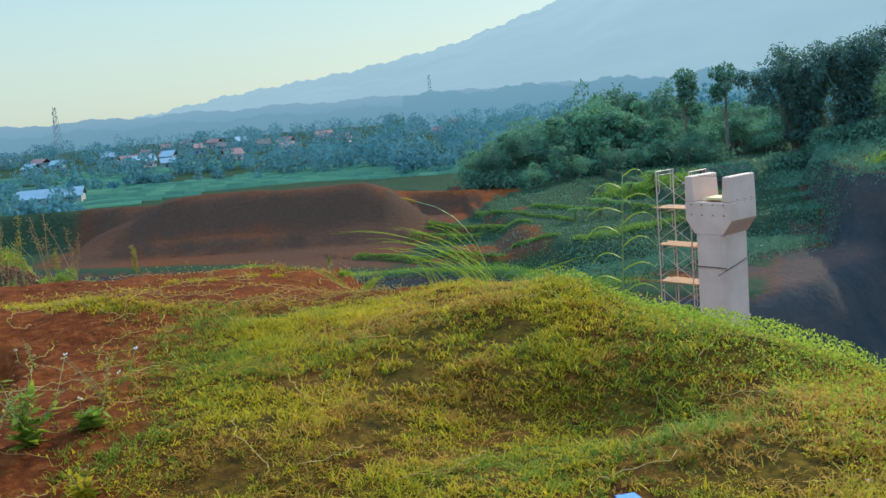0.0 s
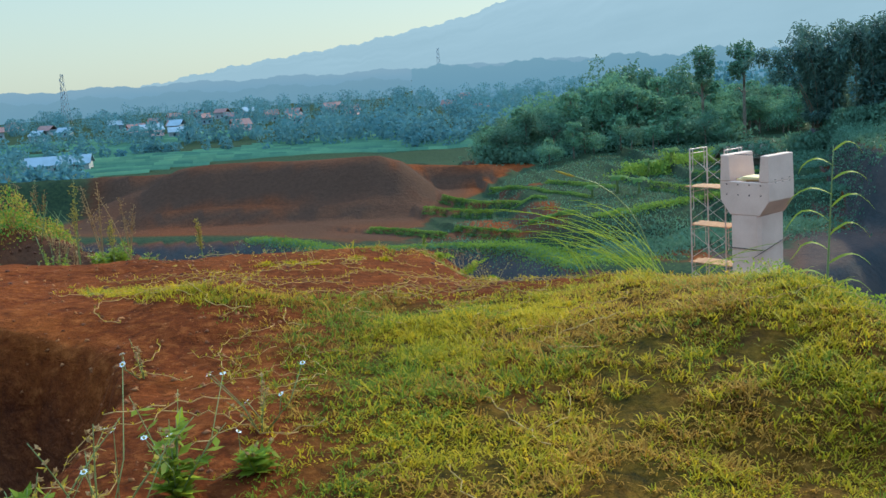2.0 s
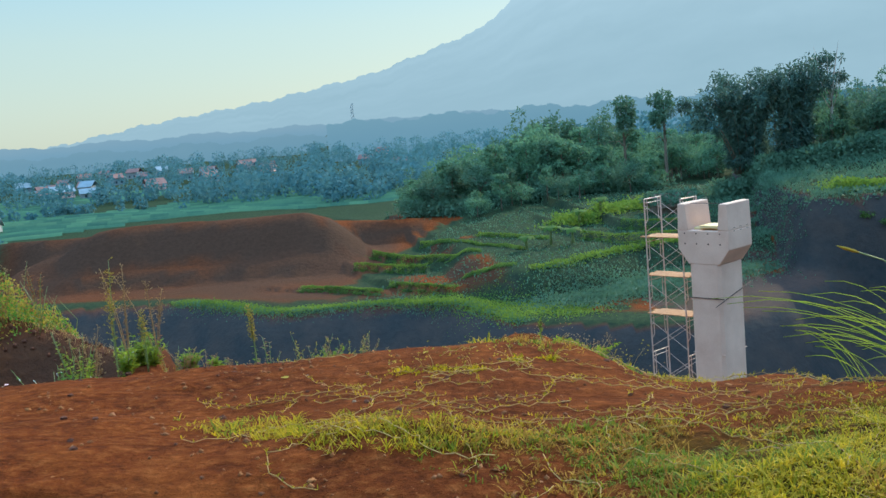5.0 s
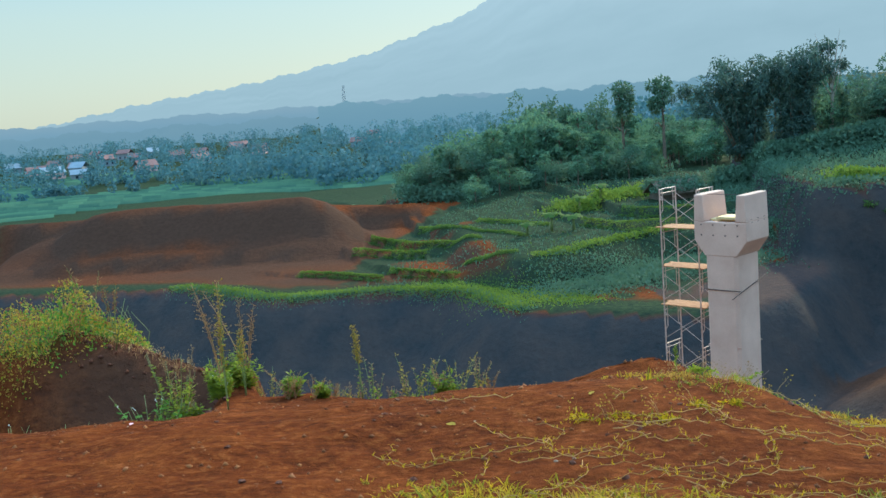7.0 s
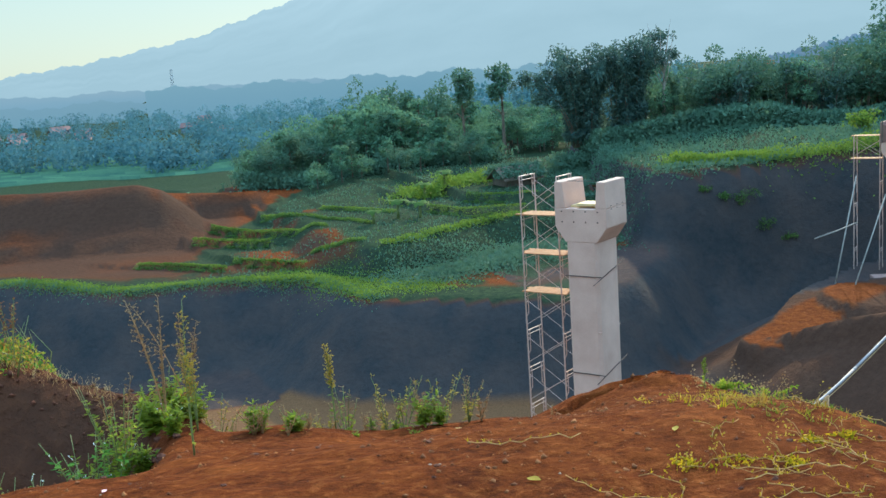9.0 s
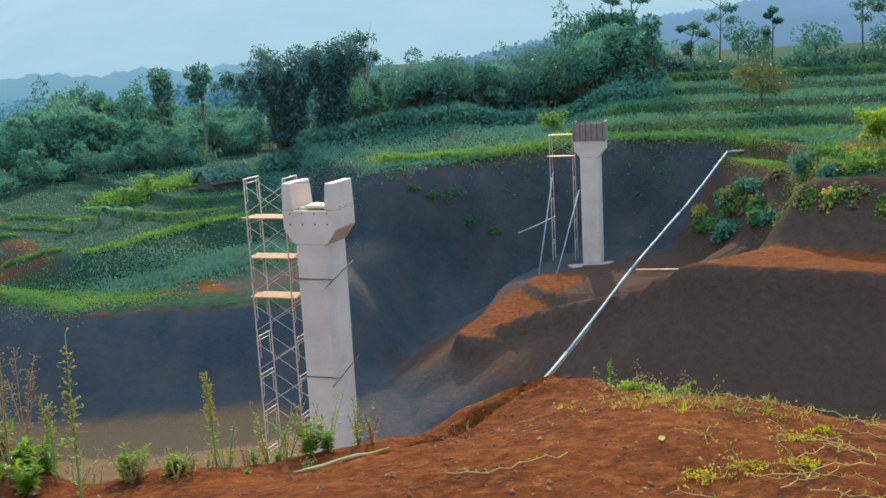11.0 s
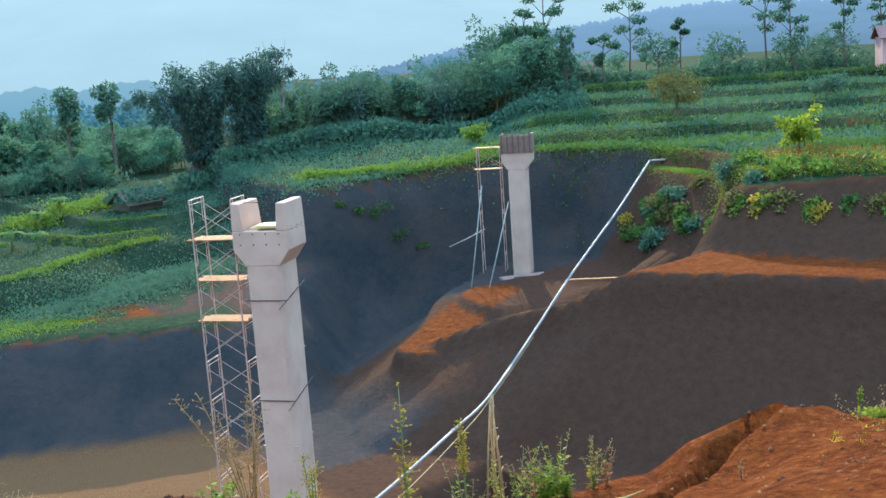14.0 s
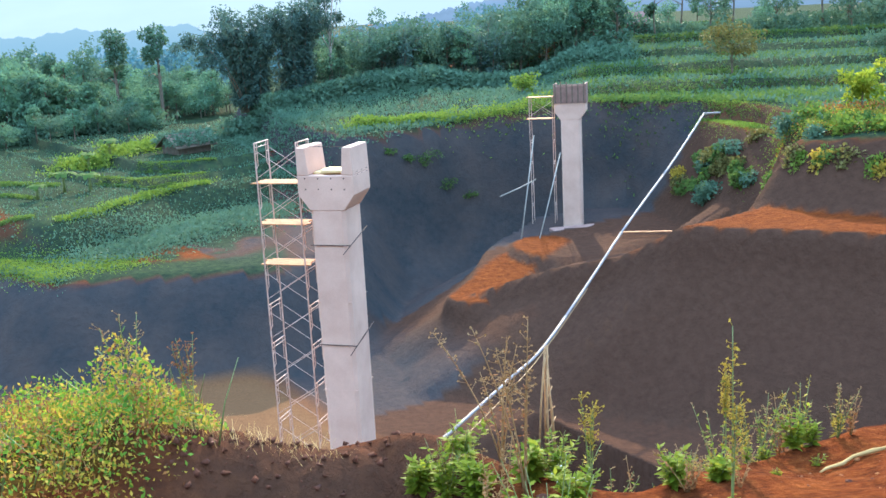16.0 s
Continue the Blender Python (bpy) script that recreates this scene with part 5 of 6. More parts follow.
tufts("creepers", [(53.5, 55), (52, 51), (53, 46), (56, 39.5), (61, 30)], 3000, 0.24, 0.5, 0.4, "shrub", "green creepers hanging over the edge of the bank")
tufts("creepers", [(54.5, 57), (54.5, 51), (57, 44), (62, 37)], 6000, 0.24, 0.8, 1.3, "shrub", "green weeds on the bank above the bench")
for x, y, w in ((37.5, 83.6, 0.5), (39.2, 83.0, 0.7), (41.0, 82.8, 0.9), (42.4, 82.2, 0.7), (44.0, 81.6, 0.5)):
    g = Geo(); leaf_cloud(g, [(rnd(-w, w), rnd(-w, w) * 0.4, rnd(0, w) - 0.1, 0.55 * w, 0.4 * w) for _ in range(6)], 300, 0.17, hollow=0.1, aspect=0.5)
    ob = tagged(g.part("wall_plant", MAT["hedge"]), "green plant rooted in the cut soil wall", "plant", "plants on the cut walls", kind="stuff"); ob.location = (x, y, ground_at(x, y))
for u0 in (98, 110, 123, 137, 152):
    pts = []
    for v in np.arange(-70, 16, 4.0):
        x, y = -6 + 0.68 * (u0 + 1) - 0.73 * v, 7 + 0.73 * (u0 + 1) + 0.68 * v
        if x - 0.62 * y > 4:
            pts.append((x, y))
    tufts("terrace_bank_grass", pts, 6000, 0.35, 0.4, 0.5, "hedge", "dark green grass on the banks of the rice terraces", "grass")
plant_on(make_tree("shrub", 3.0, 1.1, "tall bright green shrub on the bank", "weed", "tall", 900, 0.35), 55, 51.2)
plant_on(make_tree("shrub", 2.6, 1.6, "round dark green shrub on a rice terrace", "leaf", "round", 1200, 0.3), 92, 74)
plant_on(make_tree("shrub", 2.2, 1.0, "leafy green shrub behind the second pier", "shrub", "round", 700, 0.3), 56.5, 90)


# crops and rough growth that cover the terraces and the bank tops
def carpet(name, box_, n, size, height, material, label, keep=None, category="crops"):
    x, y = RNG.uniform(box_[0], box_[2], n), RNG.uniform(box_[1], box_[3], n)
    h, d_rim, d_f, d_b = ground(x, y)
    ok = keep(x, y, h, d_f, d_b) & (RNG.random(n) < 0.45 + 0.6 * wave(x, y, 5, 2.0))
    x, y, h = x[ok], y[ok], h[ok]
    base = np.column_stack([x, y, h + RNG.random(len(x)) * height])
    way = unit(RNG.normal(size=base.shape) * 0.6 + np.array([0, 0, 0.8]))
    sz = size * RNG.uniform(0.6, 1.5, len(x))[:, None]
    g = Geo()
    g.leaves(base, base + way * sz, unit(np.cross(way, RNG.normal(size=base.shape))) * sz * 0.25)
    return tagged(g.part(name, MAT[material]), label, category, kind="stuff")


carpet("field_crops", (-6, 88, 48, 140), 24000, 0.2, 0.1, "leaf", "low dark green crops on the field terraces", lambda x, y, h, f, b: (f < -1) & (b > 1) & (x > 0.3 * (y - 90) - 4))
carpet("field_crops", (-2, 88, 44, 135), 1200, 0.2, 0.1, "hedge", "brighter young plants among the crops", lambda x, y, h, f, b: (f < -1) & (b > 1) & (x > 0.3 * (y - 90) - 2))
carpet("bank_growth", (34, 84, 80, 125), 60000, 0.3, 0.4, "leaf", "rough dark grass on top of the cut bank", lambda x, y, h, f, b: (b < -1.5) & (x - 0.62 * y < 8))
carpet("rice", (50, 36, 130, 125), 45000, 0.34, 0.3, "hedge", "rice plants covering the upper terraces", lambda x, y, h, f, b: (b < -3) & (x - 0.62 * y > 3) & (h > -7.4))
carpet("rice", (50, 36, 130, 125), 110000, 0.34, 0.3, "leaf", "darker rice plants on the upper terraces", lambda x, y, h, f, b: (b < -3) & (x - 0.62 * y > 3) & (h > -7.4))
tufts("creepers", [(53.5, 53.5), (53.5, 47.5), (56.5, 40)], 1800, 0.24, 0.8, 0.9, "gold", "yellowing creepers on the bank edge")
tufts("creepers", [(54, 55), (56, 48), (60, 42)], 1600, 0.24, 0.9, 1.1, "rust", "rust-coloured dry growth on the bank edge")
tufts("shrubs", [(57, 52), (62, 45), (66, 40)], 5000, 0.3, 1.2, 1.2, "hedge", "dense low shrubs behind the bank edge")
for mt, n, lb in (("hedge", 3600, "green creepers hanging over the bank"), ("gold", 900, "yellowing creepers hanging over the bank"), ("rust", 900, "dry rust-coloured creepers hanging over the bank"), ("shrub", 1500, "bright creepers hanging over the bank")):
    tufts("creepers", [(52.6, 56), (50.4, 51.8), (51.6, 46), (54.5, 39.5), (59, 31)], n, 0.22, 0.6, 0.45, mt, lb)
for k in range(26):                                  # mounds of mixed growth along the bank edge
    u = k / 25
    x, y = float(np.interp(u, (0, 0.35, 0.6, 1), (51.5, 50.2, 51.8, 58))) + rnd(-0.6, 2.8), float(np.interp(u, (0, 0.35, 0.6, 1), (55.5, 51, 46, 33))) + rnd(-1, 1)
    mt, lb = (("hedge", "green leafy creeper mound on the bank edge"), ("shrub", "bright green creeper mound on the bank edge"), ("olive", "olive-brown creeper mound on the bank edge"), ("leaf", "dark green creeper mound on the bank edge"), ("shrub", "bright leafy creeper mound on the bank edge"))[int(RNG.integers(5)) if k % 3 else 0]
    z, rr = ground_at(x, y), rnd(0.6, 1.2)
    g = Geo(); leaf_cloud(g, [(0, 0, 0.1, rr, rr * 0.75), (rnd(-0.8, 0.8), rnd(-0.8, 0.8), 0.15, rr * 0.7, rr * 0.7), (rnd(-0.9, 0), rnd(-0.9, 0.4), -0.35, rr * 0.6, rr * 0.7)], 420, 0.26, hollow=0.3, aspect=0.75)
    ob = tagged(g.part("creeper_mound", MAT[mt]), lb, "creeper", "creeper mounds", kind="stuff"); ob.location = (x, y, z)
for x, y, rr, mt, lb in ((55.0, 67.6, 0.8, "gold", "yellowing creeper mound hanging below the pipe"), (54.2, 66.6, 1.0, "olive", "olive-brown creeper mound hanging below the pipe"), (53.6, 65.6, 0.9, "hedge", "green creeper mound hanging below the pipe"),
                         (55.4, 65.6, 0.9, "hedge", "green creeper mound below the bend of the pipe"), (55.2, 63.4, 0.9, "hedge", "green creeper mound at the top of the cut"), (54.2, 62.2, 0.8, "olive", "olive-brown creeper mound at the top of the cut"), (53.4, 60.2, 0.9, "hedge", "green creeper mound at the top of the cut"), (52.2, 58.0, 0.9, "leaf", "dark green creeper mound at the top of the cut")):
    g = Geo(); leaf_cloud(g, [(0, 0, 0, rr, rr * 0.6), (rnd(-0.6, 0), rnd(-0.4, 0.4), -0.5 * rr, rr * 0.7, rr * 0.7)], 380, 0.26, hollow=0.3, aspect=0.75)
    ob = tagged(g.part("creeper_mound", MAT[mt]), lb, "creeper", "creeper mounds", kind="stuff"); ob.location = (x, y, ground_at(x, y))
for k in range(16):                                  # growth over the slope below the pipe
    x, y = rnd(52.2, 55.4), rnd(58.0, 66.0)
    mt, lb = (("leaf", "dark green scrub mound on the slope below the pipe"), ("olive", "olive-brown scrub mound on the slope below the pipe"), ("hedge", "green scrub mound on the slope below the pipe"))[k % 3]
    g = Geo(); leaf_cloud(g, [(0, 0, 0, rnd(0.8, 1.3), 0.5), (rnd(-0.7, 0.7), rnd(-0.7, 0.7), -0.2, 0.8, 0.5)], 420, 0.26, hollow=0.2, aspect=0.75)
    ob = tagged(g.part("creeper_mound", MAT[mt]), lb, "creeper", "creeper mounds", kind="stuff"); ob.location = (x, y, ground_at(x, y))
for k in range(18):                                  # creepers that hang over the upper edge of the cut
    u = k / 17
    x, y = float(np.interp(u, (0, 0.4, 1), (46.9, 48.4, 55.0))) + rnd(-0.3, 0.5), float(np.interp(u, (0, 0.4, 1), (51.5, 45.5, 33.0))) + rnd(-0.6, 0.6)
    mt, lb = (("hedge", "green creeper hanging over the edge of the cut"), ("gold", "yellowing creeper hanging over the edge of the cut"), ("shrub", "bright creeper hanging over the edge of the cut"), ("olive", "olive-brown creeper hanging over the edge of the cut"))[k * 7 % 4]
    g = Geo(); rr = rnd(0.5, 0.9); leaf_cloud(g, [(0.3, 0, 0.1, rr, 0.5 * rr), (-0.3, -0.1, -0.35, rr * 0.7, rr * 0.6), (-0.7, -0.2, -0.8, rr * 0.45, rr * 0.5)], 380, 0.24, hollow=0.2, aspect=0.75)
    ob = tagged(g.part("creeper_mound", MAT[mt]), lb, "creeper", "creeper mounds", kind="stuff"); ob.location = (x, y, ground_at(x, y))
tufts("shrubs", [(57.2, 61.5), (58.6, 65), (60.2, 69.5)], 3000, 0.2, 0.12, 0.9, "shrub", "bright low growth on top of the cut beside the pipe")
tufts("slope_growth", [(33, 92), (36, 104), (39, 116), (42, 127)], 4500, 0.4, 0.6, 1.5, "leaf", "dark scrub on the slope below the bamboo")


# ---- near terrace: grass, runners and weeds ----
def height_of(x, y):
    return ground(x, y)[0]


def near_grass():
    """Tufts of short blades that splay from many small crowns."""
    n = 78000
    x, y = RNG.uniform(-3.4, 3.6, n), RNG.uniform(2.2, 8.6, n)
    x2, y2 = RNG.uniform(-1.8, 0.3, n // 14), RNG.uniform(8.8, 10.4, n // 14)
    x, y = np.concatenate([x, x2]), np.concatenate([y, y2])
    keep = RNG.random(len(x)) < grass_amount(x, y) * np.clip(0.9 + 0.8 * wave(x, y, 0.3, 9.0) + 0.8 * wave(x, y, 0.11, 3.0) + 0.4 * wave(x, y, 1.0, 2.0), 0.0, 1)
    x, y = x[keep], y[keep]
    k = 7
    size = np.repeat(RNG.uniform(0.014, 0.04, len(x)) * (1 + 0.9 * (RNG.random(len(x)) < 0.12)) * (0.8 + 0.5 * np.clip(wave(x, y, 0.5, 1.0), -0.5, 1)), k)
    pick = RNG.random(len(x))
    dry = np.repeat(pick < 0.26 + 0.9 * wave(x, y, 0.4, 6.0), k)
    deep = np.repeat(pick > 0.86 - 0.9 * np.clip(wave(x, y, 0.55, 3.0), -0.15, 1), k) & ~dry
    x, y = np.repeat(x, k) + RNG.normal(size=len(x) * k) * 0.012, np.repeat(y, k) + RNG.normal(size=len(y) * k) * 0.012
    z = height_of(x, y)
    L = size * RNG.uniform(0.6, 1.3, len(x))
    a = RNG.uniform(0, 6.28, len(x))
    lean = RNG.uniform(0.4, 2.2, len(x))
    base = np.column_stack([x, y, z - 0.004])
    tip = base + np.column_stack([np.cos(a) * lean * L, np.sin(a) * lean * L, L * 0.75])
    for sel, nm, mt, lb in ((~dry & ~deep, "grass", "grass", "short yellow-green grass matting the mound"), (deep, "green_grass", "green_grass", "deeper green grass in patches on the mound"), (dry, "dry_grass", "dry_grass", "dry straw-coloured grass among the green")):
        g = Geo()
        g.blades(base[sel], tip[sel], RNG.uniform(0.0017, 0.0038, sel.sum()), 0.3 * L[sel])
        tagged(g.part(nm, MAT[mt]), lb, "grass", kind="stuff")


def rough_grass():
    """Thinner, longer grass on the slope away from the mound."""
    n = 9000
    x, y = RNG.uniform(-1.8, 6.0, n), RNG.uniform(-5.0, 7.5, n)
    keep = (y < 2.4) | (x > 3.3)
    x, y = np.repeat(x[keep], 5), np.repeat(y[keep], 5)
    x, y = x + RNG.normal(size=len(x)) * 0.03, y + RNG.normal(size=len(x)) * 0.03
    L = RNG.uniform(0.03, 0.09, len(x))
    a, lean = RNG.uniform(0, 6.28, len(x)), RNG.uniform(0.3, 1.6, len(x))
    base = np.column_stack([x, y, height_of(x, y) - 0.004])
    g = Geo(); g.blades(base, base + np.column_stack([np.cos(a) * lean * L, np.sin(a) * lean * L, L]), RNG.uniform(0.003, 0.006, len(x)), 0.25 * L)
    tagged(g.part("rough_grass", MAT["grass"]), "rough yellow-green grass around the mound", "grass", kind="stuff")


def runners():
    """Creeping stems that lie over the soil, with small blades at their joints."""
    g, b0, b1 = Geo(), [], []
    n = 320
    k = 0
    while k < n:
        x, y = rnd(-3.0, 2.4), rnd(3.0, 8.8)
        if k > 308:
            x, y = rnd(-2.4, -0.2), rnd(7.8, 9.9)
        ga = float(grass_amount(np.array([x]), np.array([y]))[0])
        zone = (-2.9 < x < 0.6 and 6.5 < y < 8.5) or ga > 0.2 or k > 308 or (x > -2.0 and y < 6)
        if not zone or (ga > 0.45 and k % 4):
            k += int(zone and ga > 0.45 and k % 4 > 0)
            continue
        k += 1
        a, pts = rnd(0, 6.28), []
        m = int(rnd(6, 18))
        for i in range(m):
            pts.append((x, y)); a += rnd(-0.6, 0.6); x += 0.05 * math.cos(a); y += 0.05 * math.sin(a)
        p = np.array(pts)
        z = height_of(p[:, 0], p[:, 1]) + 0.008 + 0.02 * np.abs(np.sin(np.arange(m) * 1.3 + k))
        P = np.column_stack([p, z])
        g.tube(P, [rnd(0.0012, 0.0024)] * m, 4)
        for i in range(1, m):
            for _ in range(4):
                b0.append(P[i]); d = RNG.normal(size=3); d[2] = abs(d[2]) * 0.7 + 0.2; b1.append(P[i] + d / np.linalg.norm(d) * rnd(0.010, 0.030))
    tagged(g.part("grass_runners", MAT["straw"]), "pale creeping grass runners over the red soil", "grass", kind="stuff")
    g = Geo(); b0, b1 = np.array(b0), np.array(b1)
    g.blades(b0, b1, np.full(len(b0), 0.0018), np.full(len(b0), 0.004))
    tagged(g.part("runner_leaves", MAT["grass"]), "small blades along the creeping runners", "grass", kind="stuff")


def mound_weeds():
    """Dense small-leaved weeds on the far shoulder of the mound."""
    n = 95000
    x, y = RNG.uniform(0.5, 3.6, n), RNG.uniform(2.6, 7.9, n)
    d = -ground(x, y)[1]
    dens = step(x - 0.3 * np.abs(y - 6.0) + 0.25 * wave(x, y, 0.7, 3.0) + 0.45 * step(y, 5.6, 6.6), 0.9, 1.7) * step(d, -1.2, 0.05)
    keep = RNG.random(n) < dens * (0.4 + 0.6 * np.clip(0.5 + wave(x, y, 0.35, 2.0), 0, 1))
    x, y = x[keep], y[keep]
    hgt = 0.03 + 0.09 * np.clip(0.4 + wave(x, y, 0.4, 5.0), 0, 1.2)
    base = np.column_stack([x, y, height_of(x, y) + RNG.random(len(x)) ** 0.7 * hgt])
    way = unit(RNG.normal(size=base.shape) + np.array([0, 0, 0.5]))
    s = RNG.uniform(0.009, 0.02, len(x))[:, None]
    g = Geo(); g.leaves(base, base + way * s, unit(np.cross(way, RNG.normal(size=base.shape))) * s * 0.36)
    tagged(g.part("mound_weeds", MAT["weed"]), "bright small-leaved weeds covering the shoulder of the mound", "weeds", kind="stuff")


def tall_grass(x, y, n, h, lean, label, fan=0.5, reach=(0.45, 1.1), width=0.0065, plumes=2):
    """A clump of long arching blades with seed plumes."""
    z = ground_at(x, y)
    t = thing("tall_grass", pose(x, y, z - 0.03), label, "grass", "tall grass clumps")
    for k in range(n):
        L = h * rnd(0.45, 1.12)
        a = lean + rnd(-fan, fan)
        out = L * rnd(*reach)
        o = np.array([rnd(-0.1, 0.1), rnd(-0.1, 0.1), 0])
        pts = [o + np.array([math.cos(a) * out * u ** 1.4, math.sin(a) * out * u ** 1.4, L * (0.98 * u - 0.36 * u ** 3)]) for u in np.linspace(0, 1, 9)]
        sd = np.array([-math.sin(a), math.cos(a), 0.0]) * width
        g = Geo()
        v = np.concatenate([np.stack([p - sd * w, p + np.array([0, 0, -0.003]), p + sd * w]) for p, w in zip(pts, (0.5, 0.9, 1, 1, 0.9, 0.75, 0.55, 0.3, 0.04))])
        g.add(v, np.array([[i * 3 + j, i * 3 + j + 1, i * 3 + j + 4, i * 3 + j + 3] for i in range(8) for j in (0, 1)]))
        g.part("blade", MAT["weed"], t)
    for k in range(plumes):
        a = lean + rnd(-0.5, 0.5); L = h * rnd(0.9, 1.15)
        pts = [np.array([math.cos(a) * 0.5 * L * u ** 2, math.sin(a) * 0.5 * L * u ** 2, L * (u - 0.25 * u ** 3)]) for u in np.linspace(0, 1, 8)]
        g = Geo(); g.tube(pts, [0.004] * 8, 4); st = g.part("stalk", MAT["stem"], t)
        g = Geo(); e, d = pts[-1], pts[-1] - pts[-2]; d = d / np.linalg.norm(d); g.tube([e, e + d * 0.03, e + d * 0.09, e + d * 0.13], [0.003, 0.008, 0.007, 0.002], 6); g.part("seed_plume", MAT["gold"], st)
    return t


def weed(x, y, h, n, label, leaf="weed", head="seed", heads=10, spread=0.3, leaf_size=0.05, leaves=12, dz=-0.02, low=0.15, head_size=0.014, group="weeds at the edge"):
    """An upright weed: branching stems, leaves along them and small heads at the tips."""
    t = thing("weed", pose(x, y, ground_at(x, y) + dz, 0, 0, rnd(0, 360)), label, "weed", group)
    L, Hd = Geo(), Geo()
    for k in range(n):
        a, tilt, s = 2.4 * k + rnd(-0.4, 0.4), rnd(0.1, 1.0) * spread, h * rnd(0.6, 1.05)
        bend = rnd(-0.1, 0.1)
        pts = np.array([(math.cos(a) * tilt * s * u * (0.6 + 0.4 * u) + bend * u * u * s, math.sin(a) * tilt * s * u * (0.6 + 0.4 * u), s * u) for u in np.linspace(0, 1, 7)])
        g = Geo(); g.tube(pts, [0.004 * (1 - 0.7 * u) * (0.6 + h) for u in np.linspace(0, 1, 7)], 5); g.part("stem", MAT["seed" if leaf == "rust" else "stem"], t)
        m = leaves
        u = RNG.uniform(low, 0.9, m)
        i = np.clip((u * 6).astype(int), 0, 5)
        p = pts[i] + (pts[i + 1] - pts[i]) * (u * 6 - i)[:, None]
        w = unit(np.column_stack([RNG.normal(size=(m, 2)), RNG.uniform(-0.3, 0.6, m)]))
        s2 = (leaf_size * RNG.uniform(0.6, 1.4, m) * (1.25 - 0.6 * u))[:, None]
        L.leaves(p, p + w * s2, unit(np.cross(w, np.array([0, 0, 1.0]) + 0.3 * RNG.normal(size=(m, 3)))) * s2 * 0.2)
        q = int(max(1, heads * rnd(0.6, 1.3)))
        u = RNG.uniform(0.55, 1.0, q)
        i = np.clip((u * 6).astype(int), 0, 5)
        p = pts[i] + (pts[i + 1] - pts[i]) * (u * 6 - i)[:, None]
        e = p + unit(np.column_stack([RNG.normal(size=(q, 2)), RNG.uniform(0.1, 1.0, q)])) * h * RNG.uniform(0.015, 0.07, q)[:, None]
        for c in range(4):
            w = unit(RNG.normal(size=(q, 3)) + np.array([0, 0, 0.4]))
            Hd.leaves(e - w * head_size * 0.4, e + w * head_size, unit(np.cross(w, RNG.normal(size=(q, 3)))) * head_size * 0.45)
        for pa, pb in zip(p, e):
            Hd.tube([pa, pb], [0.0018, 0.001], 3)
    L.part("leaves", MAT[leaf], t)
    if heads:
        Hd.part("seed_head", MAT[head], t)
    return t


def daisy_plant(x, y, h, stems, flowers, leaf, size, label):
    """A leafy weed with a few white flowers on thin leaning stalks."""
    t = weed(x, y, h, stems, label, leaf, "seed", 1 + 3 * (size < 0.05), 0.8, size, 26, low=0.05, group="flowering plants")
    for k in range(flowers):
        a, s = rnd(0, 6.28), h * rnd(0.7, 1.3)
        top = np.array([math.cos(a) * 0.55 * s, math.sin(a) * 0.55 * s, s * 0.85])
        g = Geo(); g.tube([(0, 0, 0), top * 0.5 + (0.03, 0.02, 0), top], [0.0022, 0.0018, 0.0013], 4); st = g.part("flower_stalk", MAT["stem"], t)
        g = Geo(); b = np.repeat(top[None], 7, 0); an = np.arange(7) * 0.8976
        tilt = np.array([rnd(-0.5, 0.5), rnd(-0.9, -0.2), 1.0]); tilt /= np.linalg.norm(tilt)
        u = np.cross(tilt, (1, 0, 0)); u /= np.linalg.norm(u); v = np.cross(tilt, u)
        w = (np.cos(an)[:, None] * u + np.sin(an)[:, None] * v + 0.2 * tilt) * 0.012
        g.leaves(b, b + w, (-np.sin(an)[:, None] * u + np.cos(an)[:, None] * v) * 0.0055); g.part("petals", MAT["petal"], st, "white flower petals")
        g = Geo(); g.tube([top, top + tilt * 0.006], [0.0055, 0.003], 6); g.part("flower_eye", MAT["gold"], st)
    return t


def crumbs():
    """Crumbs of soil scattered over the bare ground."""
    n = 15000
    x, y = RNG.uniform(-5.2, 1.2, n), RNG.uniform(3.0, 11.1, n)
    d = ground(x, y)[1]
    keep = (d < -0.1) & (RNG.random(n) < (1 - grass_amount(x, y)) * np.clip(0.45 + 0.8 * wave(x, y, 0.8, 3.0), 0.05, 1))
    x, y = x[keep], y[keep]
    c = np.column_stack([x, y, height_of(x, y)])
    s = 0.0025 + 0.016 * RNG.random(len(x)) ** 5
    o = np.array([(1, 0, 0), (0, 1, 0), (-1, 0, 0), (0, -1, 0), (0, 0, 0.8), (0, 0, -0.5)])
    v = c[:, None] + (o[None] + RNG.normal(size=(len(x), 6, 3)) * 0.25) * s[:, None, None]
    k = np.arange(len(x))[:, None, None] * 6
    f = k + np.array([(0, 1, 4), (1, 2, 4), (2, 3, 4), (3, 0, 4), (1, 0, 5), (2, 1, 5), (3, 2, 5), (0, 3, 5)])[None]
    g = Geo(); g.add(v, f.reshape(-1, 3))
    tagged(g.part("soil_crumbs", MAT["crumb"]), "crumbs of red soil strewn over the bare ground", "soil", kind="stuff")


